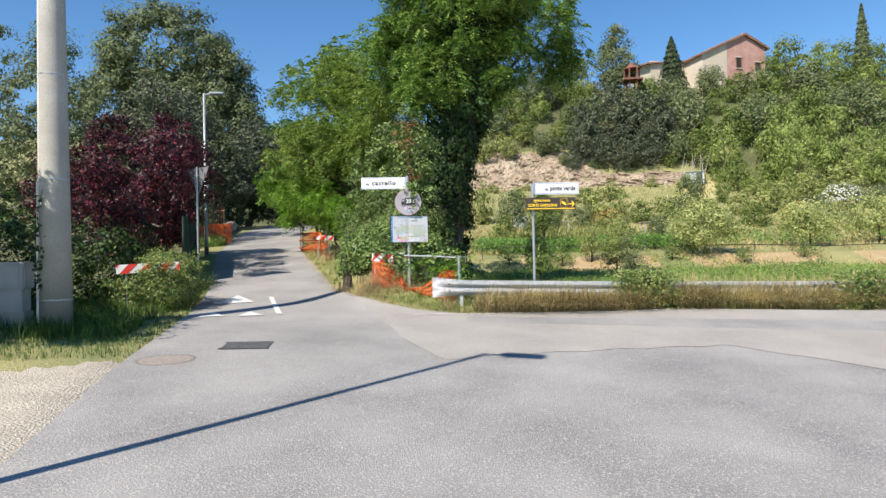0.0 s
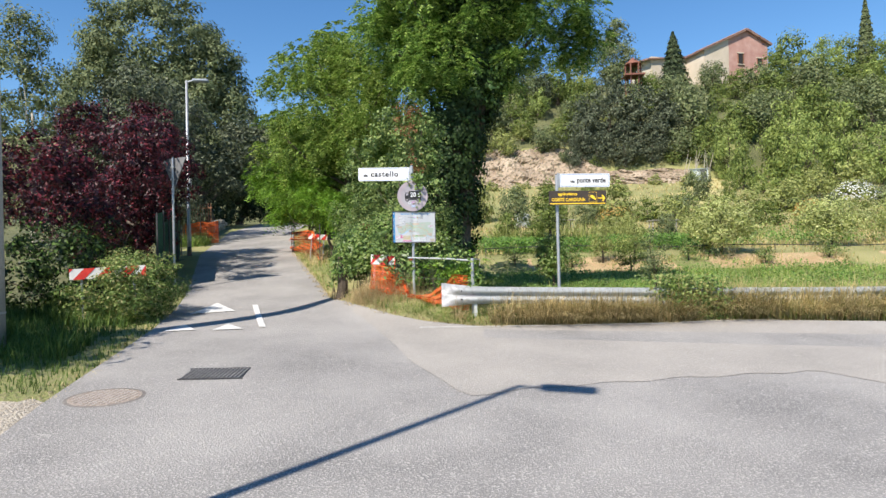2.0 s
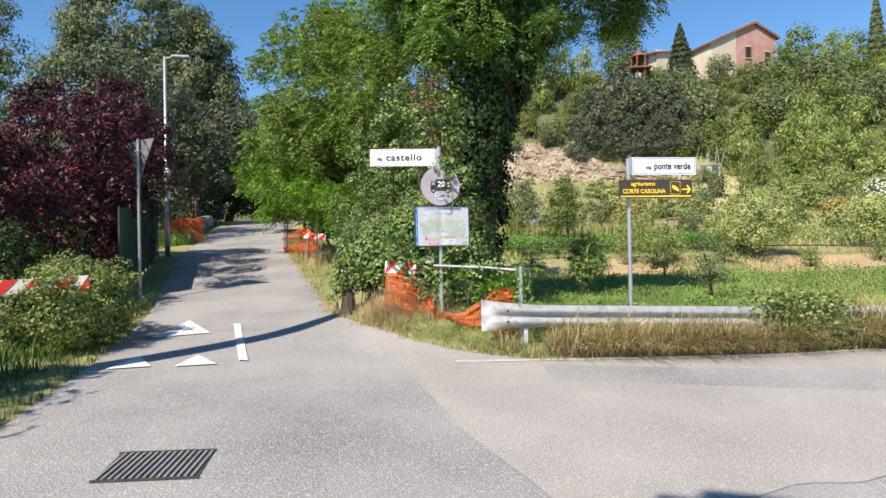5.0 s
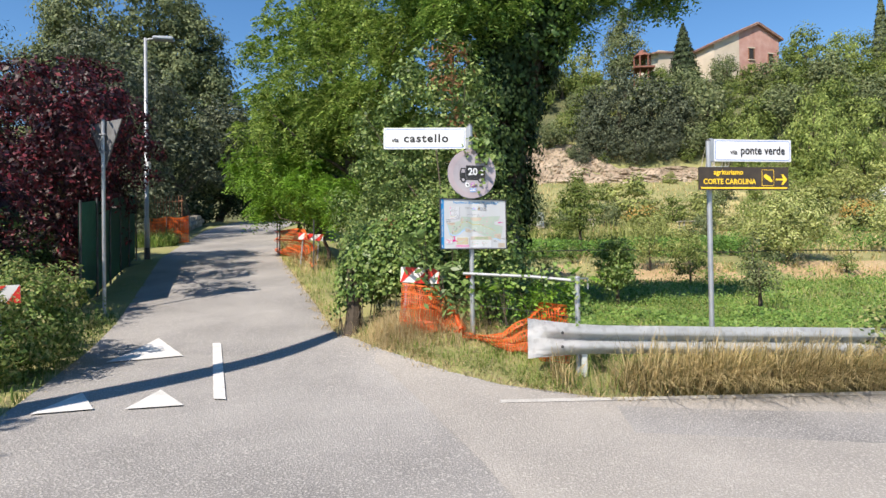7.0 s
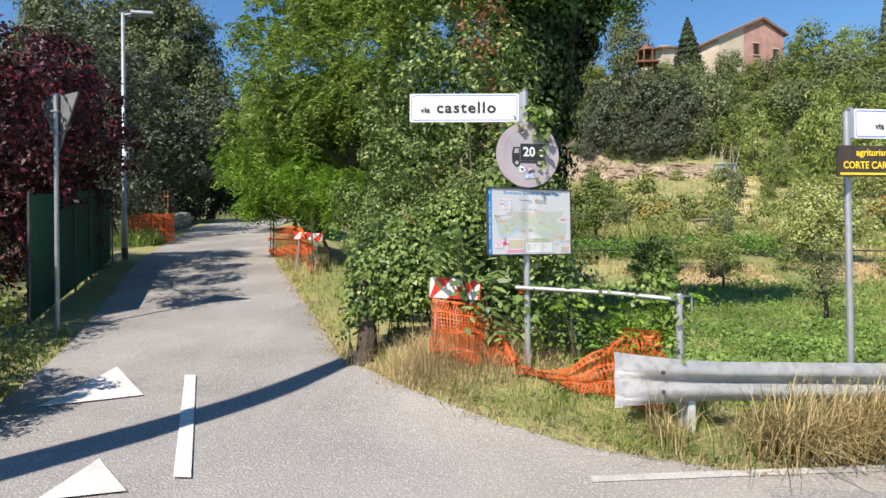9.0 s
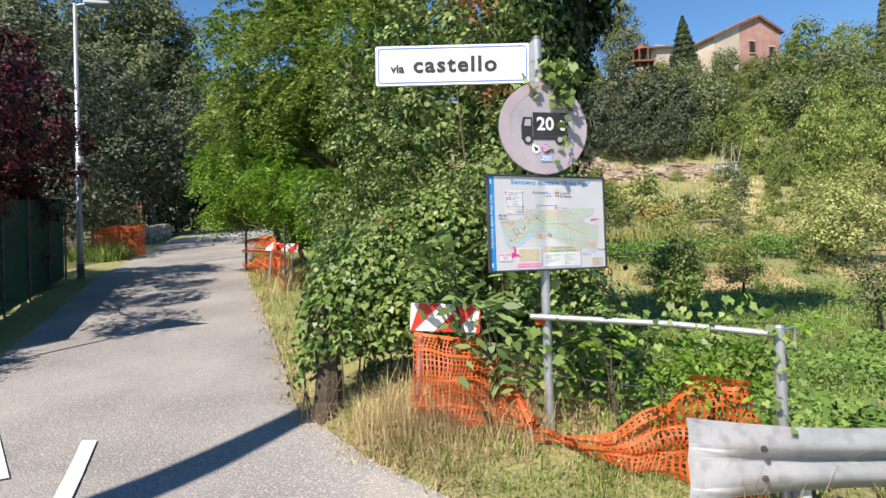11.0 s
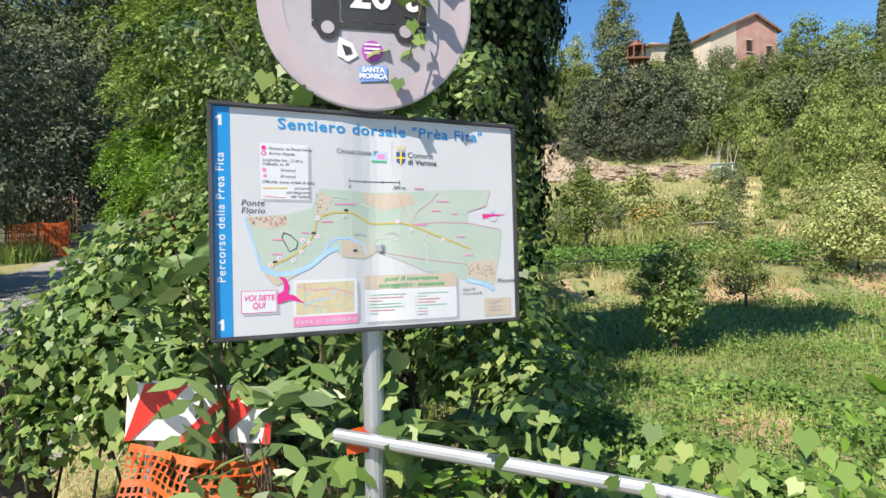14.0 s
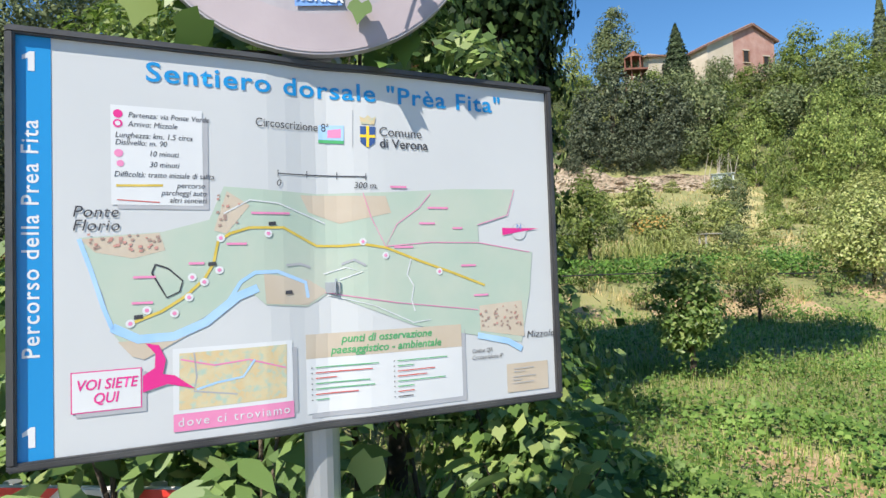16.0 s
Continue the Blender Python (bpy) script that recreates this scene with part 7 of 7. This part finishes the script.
in_field = lambda x, y: off_road(x, y) & (y > rail_line(np.clip(x, -0.2, 60)) + 0.1) & (x > -1.5 - 0.1 * (y - 10))
stuff("field_grass", blades("field_grass", scatter(32000, -1.5, 12, 10.6, 20, in_field), 0.19, 0.008, 0.9), GRASS, "lush meadow grass behind the guard rail")
stuff("field_grass", blades("field_grass", scatter(18000, -2, 22, 19, 25.9, in_field), 0.24, 0.014, 0.9), GRASS, "meadow grass at the foot of the bank")
stuff("field_grass", blades("field_grass", scatter(11000, -2, 34, 30, 44, in_field), 0.33, 0.03, 0.9), STRAW, "rough drying grass on the garden terrace")
stuff("field_grass", blades("field_grass", scatter(6500, -4, 50, 41, 66, in_field), 0.42, 0.04, 0.9), STRAW, "rough drying grass on the upper slope")


def weeds(name, n, clumps, spread, area, size, mat, label, high=0.3, keep=in_field):
    roots = clumped(n, clumps, spread, *area, keep)
    m = len(roots)
    p = roots + np.stack([rng.normal(size=m) * 0.03, rng.normal(size=m) * 0.03, rng.uniform(0.03, high, m)], 1)
    nrm = unit(rng.normal(size=(m, 3)) * 0.6 + np.array([-0.15, -0.3, 1.0]))
    ax = rng.normal(size=(m, 3))
    ln = size * rng.uniform(0.6, 1.3, m)
    return stuff(name, polys(name, leaf_corners(p, ax - nrm * (ax * nrm).sum(1, keepdims=True), nrm, ln, ln * 0.75), 4), mat, label, "weeds")


bare_spot = lambda x, y: in_field(x, y) & (np.hypot((x - 2.3) / 0.55, (y - 15.3) / 0.75) > 0.8 + 0.3 * np.sin(9 * x + 5 * y))
meadow = clumped(15000, 260, 0.24, -0.5, 7, 11.2, 17.5, bare_spot)
meadow[:, 2] += rng.uniform(0.05, 0.30, len(meadow)) * (0.5 + 0.5 * np.sin(meadow[:, 0] * 2.1 + meadow[:, 1] * 1.3))
stuff("low_weeds", lobed_leaves("low_weeds", meadow, rng.normal(size=meadow.shape), rng.normal(size=meadow.shape) * 0.4 + np.array([-0.15, -0.35, 1.0]), 0.075 * rng.uniform(0.5, 1.3, len(meadow))), WEED, "carpet of broad lobed weeds in the meadow", "weeds")
weeds("low_weeds", 26000, 420, 0.22, (-0.5, 9, 11.2, 19.5), 0.045, WEED, "carpet of low broad-leaved weeds in the meadow", 0.28, bare_spot)
stuff("dry_grass", blades("dry_grass", scatter(5000, 1.5, 3.2, 14.4, 16.4, lambda x, y: ~bare_spot(x, y)), 0.06, 0.004, 2.0), HAY, "flattened straw on a bare spot of the meadow")
weeds("low_weeds", 9000, 120, 0.35, (-1, 16, 19, 27), 0.08, WEED, "low green weeds at the foot of the bank", 0.3)
weeds("low_weeds", 1000, 22, 0.25, (0, 18, 25.4, 29.2), 0.09, WEED, "scattered weeds on the earth bank", 0.25)
stuff("bank_grass", blades("bank_grass", clumped(1700, 60, 0.25, 0, 20, 25.6, 29.6, in_field), 0.3, 0.016, 1.0), STRAW, "tufts of dry grass on the earth bank")
weeds("vegetable_rows", 15000, 170, 0.4, (0.3, 11.5, 29.4, 33.0), 0.11, LEAF_BEAN, "dense green vegetable rows along the terrace edge", 0.75)
weeds("low_weeds", 8000, 90, 0.6, (0, 30, 32, 41), 0.13, WEED, "leafy garden plants on the terrace", 0.5)
rail_x = rng.uniform(4.0, 18, 260)[rng.integers(0, 260, 30000)] + rng.normal(size=30000) * 0.12
rail_y = rail_line(rail_x) - 0.06 + rng.normal(size=30000) * 0.13
stuff("tall_grass", blades("tall_grass", np.stack([rail_x, rail_y, height(rail_x, rail_y) - 0.01], 1)[(rail_y > far_edge(rail_x) + 0.04)], 0.82, 0.007, 1.5, (0.0, -0.15), 3), STRAW, "tall yellowing grass leaning over the guard rail")
weeds("rail_weeds", 5200, 24, 0.22, (3.9, 4.9, 10.35, 10.75), 0.06, LEAF_HEDGE, "leafy green weeds growing over the guard rail", 0.85, lambda x, y: off_road(x, y))
weeds("rail_weeds", 4600, 24, 0.3, (9.0, 11.0, 11.9, 12.9), 0.07, LEAF_HEDGE, "leafy green weeds growing over the guard rail", 0.95, lambda x, y: off_road(x, y))


# shoots and creepers beside and below the map board
def elder_shoots(place, lobes, count, leaf, label, clumps=26, mat=None, length=0.24):
    g = thing("elder_shoots", place, label, "bush")
    base = np.array(place)
    rel = [(a - base[0], b - base[1], c - base[2], d, e, f) for a, b, c, d, e, f in lobes]
    part("leaves", sprays("leaves", rel, count, 7, length, leaf, 0.42, 0.75, 0.2, clumps, 0.12, True), mat or LEAF_ELDER, g)
    for k in range(9):
        a, b, c, d, e, f = rel[k % len(rel)]
        part("stem", tube([(rng.normal() * 0.08 + a * 0.5, b * 0.6, -0.05), (a * 0.8, b * 0.9, c * 0.6), (a + rng.normal() * d * 0.5, b + rng.normal() * e * 0.4, c + f * 0.5)], [0.010, 0.007, 0.003], 6), BARK, g)
    return g


def hop_mound(place, lobes, count, leaf, label, mat):
    """A mound of creeper: lobed leaves lying like scales over its outer surface, a few looser ones inside."""
    g = thing("hop_creeper", place, label, "climbing plant")
    rel = [(a - place[0], b - place[1], c - place[2], d, e, f) for a, b, c, d, e, f in lobes]
    p, out = in_lobes(rel, count, 0.68)
    p = p + rng.normal(size=p.shape) * 0.045
    nrm = unit(out * 0.7 + np.array([-0.2, -0.3, 0.7]) + rng.normal(size=p.shape) * 0.5)
    ax = out * np.array([1, 1, 0.2]) + np.array([0, -0.2, -0.9]) + rng.normal(size=p.shape) * 0.45
    part("leaves", lobed_leaves("leaves", p, ax, nrm, leaf * rng.uniform(0.55, 1.3, count)), mat, g)
    for k in range(8):
        a, b, c, d, e, f = rel[k % len(rel)]
        part("stem", tube([(a * 0.5 + rng.normal() * 0.1, b * 0.5, -0.1), (a * 0.8, b, c * 0.6), (a + rng.normal() * d * 0.5, b - e * 0.6, c + f * 0.6)], [0.009, 0.006, 0.003], 6), BARK, g)
    return g


hop_mound(at(-2.0, 11.9), [
    (-2.2, 11.95, 1.80, 0.40, 0.35, 0.32), (-1.95, 12.1, 2.05, 0.42, 0.4, 0.38), (-1.6, 11.95, 1.75, 0.36, 0.32, 0.36), (-2.45, 12.0, 1.70, 0.18, 0.25, 0.24), (-1.75, 11.7, 1.62, 0.35, 0.22, 0.22), (-2.3, 12.6, 1.8, 0.5, 0.5, 0.6), (-1.6, 12.4, 2.3, 0.45, 0.4, 0.4)],
    12500, 0.053, "mound of hop creeper with lobed green leaves over the barrier", LEAF_HOP)
hop_mound(at(-2.5, 11.7), [(-2.45, 11.70, 1.55, 0.20, 0.16, 0.24), (-2.6, 11.7, 1.3, 0.06, 0.08, 0.2), (-2.2, 11.6, 1.5, 0.14, 0.1, 0.16)], 600, 0.054, "hop creeper hanging over the old wooden post", LEAF_HOP)
elder_shoots(at(-1.1, 11.2), [(-1.12, 11.12, 1.54, 0.12, 0.08, 0.17), (-1.0, 11.40, 1.95, 0.15, 0.08, 0.25), (-1.2, 11.15, 1.45, 0.10, 0.08, 0.12), (-1.42, 11.35, 2.1, 0.15, 0.1, 0.25)], 74, 0.118, "elder shoots with large drooping leaves beside the map board", 22, length=0.24)
elder_shoots(at(-0.62, 11.3), [(-0.62, 11.2, 1.62, 0.16, 0.10, 0.22), (-0.45, 11.3, 1.40, 0.2, 0.12, 0.2), (-0.85, 11.2, 1.35, 0.14, 0.1, 0.22)], 60, 0.10, "elder shoots with hanging leaves round the post foot")
elder_shoots(at(-0.15, 11.0), [(-0.45, 10.85, 1.42, 0.18, 0.10, 0.16), (-0.1, 10.72, 1.40, 0.2, 0.10, 0.16), (0.25, 10.62, 1.42, 0.2, 0.12, 0.2), (0.5, 10.62, 1.6, 0.16, 0.12, 0.16)], 150, 0.062, "young yellow-green shoots growing through the pipe railing", 34, LEAF_BRIGHT, 0.2)
elder_shoots(at(0.1, 14.9), [(0.05, 14.6, 1.0, 0.28, 0.25, 0.42), (0.2, 14.6, 1.35, 0.14, 0.12, 0.2)], 110, 0.085, "young elder bush in the meadow beside the ivy", 30, LEAF_BRIGHT)
hop_mound(at(-0.35, 12.3), [(-0.30, 12.2, 1.25, 0.34, 0.3, 0.55), (-0.45, 12.5, 1.8, 0.4, 0.3, 0.5), (-0.05, 12.0, 0.9, 0.3, 0.25, 0.35)], 2300, 0.058, "ivy and bramble behind the sign post", LEAF_HOP)
tree("dry_ivy", at(-0.1, 12.0), "withered tan leaves in the ivy by the post", [(-0.12, 11.8, 1.18, 0.07, 0.05, 0.10), (0.0, 11.85, 0.85, 0.06, 0.05, 0.07)], LEAF_DRY, 5, 26, 0.06, 0.05, 0.45, trunk=0.008, category="climbing plant", limbs=2)


def vine(name, points, count, leaf, spread, label, mat, stem=0.004):
    """A climbing vine: a thin stem through points with leaves along it."""
    pts = np.array(points, float)
    g = thing(name, tuple(pts[0]), label, "climbing plant")
    rel = pts - pts[0]
    part("stem", tube([tuple(p) for p in rel], stem, 6), BARK, g)
    s = rng.uniform(0, len(pts) - 1.001, count)
    i = s.astype(int)
    p = rel[i] + (rel[i + 1] - rel[i]) * (s - i)[:, None] + rng.normal(size=(count, 3)) * spread
    n = unit(rng.normal(size=(count, 3)) * 0.5 + np.array([0.1, -0.8, 0.5]))
    ax = rng.normal(size=(count, 3)) * 0.7 + np.array([0, 0, -0.8])
    ln = leaf * rng.uniform(0.6, 1.3, count)
    part("leaves", lobed_leaves("leaves", p, ax, n, ln * 1.15), mat, g)
    return g


vine("creeper", [(-0.70, 11.0, 2.6), (-0.66, 10.97, 3.05), (-0.72, 10.9, 3.25), (-0.55, 10.88, 3.22), (-0.92, 10.92, 3.17)], 210, 0.062, 0.055, "green creeper tumbling over the top of the round sign", LEAF_HOP)
vine("creeper", [(-0.62, 10.885, 3.16), (-0.60, 10.875, 3.0), (-0.61, 10.87, 2.85), (-0.645, 10.865, 2.72)], 13, 0.06, 0.018, "single creeper strand hanging across the round sign", LEAF_HOP, 0.002)
vine("creeper", [(-0.76, 10.99, 1.15), (-0.80, 10.98, 1.45), (-0.72, 11.0, 1.65), (-0.78, 11.03, 1.82)], 60, 0.075, 0.05, "creeper climbing the sign post", LEAF_HOP)
vine("creeper", [(-1.05, 11.15, 2.3), (-0.95, 11.05, 2.58), (-0.85, 11.0, 2.64), (-1.05, 10.90, 2.62)], 70, 0.07, 0.05, "creeper leaning over the map board's top edge", LEAF_HOP)
vine("creeper", [(-0.4, 10.75, 1.66), (0.0, 10.55, 1.64), (0.38, 10.36, 1.66), (0.42, 10.34, 1.3), (0.40, 10.30, 0.95)], 170, 0.045, 0.055, "creeper along the pipe railing and its post", LEAF_HOP)

vine("creeper", [(-6.20, 6.44, 1.25), (-6.26, 6.45, 1.6), (-6.18, 6.46, 2.0), (-6.25, 6.46, 2.4), (-6.16, 6.47, 2.9)], 85, 0.055, 0.045, "thin dark creeper climbing the concrete pole", LEAF_IVY)


def weathered_snags():
    """Bare pale stalks beside the rock."""
    g = thing("dead_stems", at(22.6, 64.5), "cluster of bare pale dead stems below the wood", "dead tree")
    for k in range(11):
        x, y = rng.normal() * 0.9, rng.normal() * 0.6
        part("stem", tube([(x, y, -0.2), (x + rng.normal() * 0.15, y, 1.2), (x + rng.normal() * 0.5, y, 2.2 + rng.random() * 1.4)], [0.05, 0.035, 0.012], 6), PALE_BARK, g)
    return g


weathered_snags()


def garden_shed():
    g = thing("garden_shed", at(22.2, 64.3), "small grey-white garden shed on the slope", "shed", turn=-15)
    wall = material("shed_sheet", (0.36, 0.43, 0.42), (0.5, 0.55, 0.54), 0.7, 2, 14, 0.2)
    part("body", boxed(1.7, 1.4, 1.35, 0, 0, 0.6, 0.02), wall, g)
    part("roof", box(bmesh.new(), 1.9, 1.7, 0.06, pose(0, 0, 1.33, 6), 0.02), wall, g)
    part("door", boxed(0.6, 0.04, 1.1, 0.4, -0.71, 0.55), DARK_STEEL, g)
    return g


garden_shed()


def garden_table(x, y, label):
    g = thing("garden_table", at(x, y), label, "table", turn=8)
    wood = material("grey_planks", (0.30, 0.28, 0.25), (0.42, 0.40, 0.36), 0.85, 5, 30, 0.3)
    for k in range(4):
        part("plank", boxed(1.9, 0.2, 0.04, 0, -0.33 + 0.22 * k, 0.75, 0.005), wood, g)
    for sx in (-0.8, 0.8):
        for sy in (-0.3, 0.3):
            part("leg", boxed(0.07, 0.07, 0.78, sx, sy, 0.36), wood, g)
    return g


garden_table(12.2, 41.2, "weathered grey plank table in the garden")
garden_table(5.6, 42.5, "weathered grey plank bench table in the garden")


def flowering(name, x, y, r, mat, label, n=900):
    z = float(height(x, y))
    g = thing(name, (x, y, z), label, "flowering shrub")
    part("leaves", crown("leaves", [(0, 0, r * 0.75, r, r * 0.8, r * 0.8)], 40, 40, 0.3 * r, 0.2, 0.5), LEAF_OLIVE, g)
    d = unit(rng.normal(size=(n, 3)))
    d[:, 2] = np.abs(d[:, 2])
    p = d * np.array([r, r * 0.8, r * 0.85]) * rng.uniform(0.9, 1.12, n)[:, None] + np.array([0, 0, r * 0.75])
    ax = rng.normal(size=(n, 3))
    part("blossoms", polys("blossoms", leaf_corners(p, ax - d * (ax * d).sum(1, keepdims=True), d, 0.13, 0.12), 4), mat, g)
    return g


WHITE_PETAL = leaf_material("white_petals", [(0.62, 0.64, 0.62), (0.75, 0.76, 0.74)], 0.6, 0.3)
ORANGE_PETAL = leaf_material("orange_petals", [(0.36, 0.20, 0.05), (0.50, 0.33, 0.09)], 0.6, 0.3)
flowering("white_flower_bush", 26.8, 45.3, 1.6, WHITE_PETAL, "bush covered with white flowers in the garden", 380)
flowering("orange_flower_bush", 21.6, 40.8, 1.2, ORANGE_PETAL, "bush with orange flowers in the garden", 420)
flowering("orange_flower_bush", 8.9, 40.2, 1.2, ORANGE_PETAL, "yellowing bush with orange berries in the garden", 160)


def wire_fence():
    g = thing("wire_fence", at(0.9, 27.6), "slack black cable on thin stakes across the field", "fence")
    base = Vector(g.location)
    pts = []
    for k in range(25):
        x = 0.5 + 1.1 * k
        pts.append(Vector((x, 27.8 + 0.04 * k, 2.02 - 0.016 * k + 0.10 * abs(math.sin(k * 0.42)))) - base)
    part("cable", tube(pts, 0.02, 6), BLACK_INK, g)
    for k in (0, 6, 12, 18, 24):
        p = pts[k]
        low = float(height(p.x + base.x, p.y + base.y)) - base.z
        part("stake", tube([(p.x, p.y, low - 0.2), (p.x, p.y, p.z + 0.05)], 0.02, 6), DARK_STEEL, g)
    return g


wire_fence()


def tall_reeds():
    roots = clumped(800, 26, 0.3, 1.2, 9.2, 35.5, 38.5, in_field)
    stuff("corn_rows", blades("corn_rows", roots, 1.5, 0.03, 0.9), LEAF_OLIVE, "tall drying stalks in the garden", "plants")


tall_reeds()


def orange_clip():
    g = thing("orange_tag", (-0.82, 10.925, 1.665), "torn orange plastic tag tied to the sign post", "plastic tag")
    bm = flat([(-0.03, -0.04), (0.028, -0.035), (0.035, 0.02), (0.005, 0.035), (-0.033, 0.025)], 0.006)
    part("tag", bm, ORANGE_NET, g)
    part("tie", tube([(0, 0.02, 0.02), (0.03, 0.05, 0.03)], 0.006, 6), ORANGE_NET, g)
    return g


orange_clip()


def lamp_cable():
    g = thing("overhead_cable", (-10.5, 21.3, 7.4), "thin black cable from the lamp into the trees", "cable")
    part("wire", tube([(0, 0, 0), (1.2, 4, -0.9), (1.0, 9, -1.1), (-1.0, 15, 0.2)], 0.012, 5), DARK_STEEL, g)
    return g


lamp_cable()


def iron_garden_gate():
    g = thing("iron_railing", at(-14.6, 30.2), "rusty brown iron railing behind the safety net", "railing", turn=-25)
    rust = material("rusty_iron", (0.20, 0.09, 0.05), (0.30, 0.15, 0.09), 0.85, 8, 40, 0.4)
    for k in range(12):
        part("bar", tube([(-1.1 + 0.2 * k, 0, 0.0), (-1.1 + 0.2 * k, 0, 1.75)], 0.016, 6), rust, g)
    for z in (0.3, 1.5):
        part("cross_bar", boxed(2.4, 0.03, 0.04, 0, 0, z), rust, g)
    return g


iron_garden_gate()


def white_tank(x, y):
    g = thing("water_tank", at(x, y), "small white plastic water tank in a frame", "water tank")
    white = material("tank_plastic", (0.60, 0.62, 0.62), (0.70, 0.72, 0.72), 0.5, 3, 20, 0.1)
    part("tank", boxed(1.0, 0.9, 0.85, 0, 0, 0.6, 0.06), white, g)
    part("pallet", boxed(1.1, 1.0, 0.15, 0, 0, 0.08, 0.01), PALE_BARK, g)
    for sx in (-0.5, 0.0, 0.5):
        part("cage_bar", tube([(sx, -0.48, 0.15), (sx, -0.48, 1.05)], 0.015, 6), GALVANISED, g)
    return g


white_tank(3.0, 44.0)
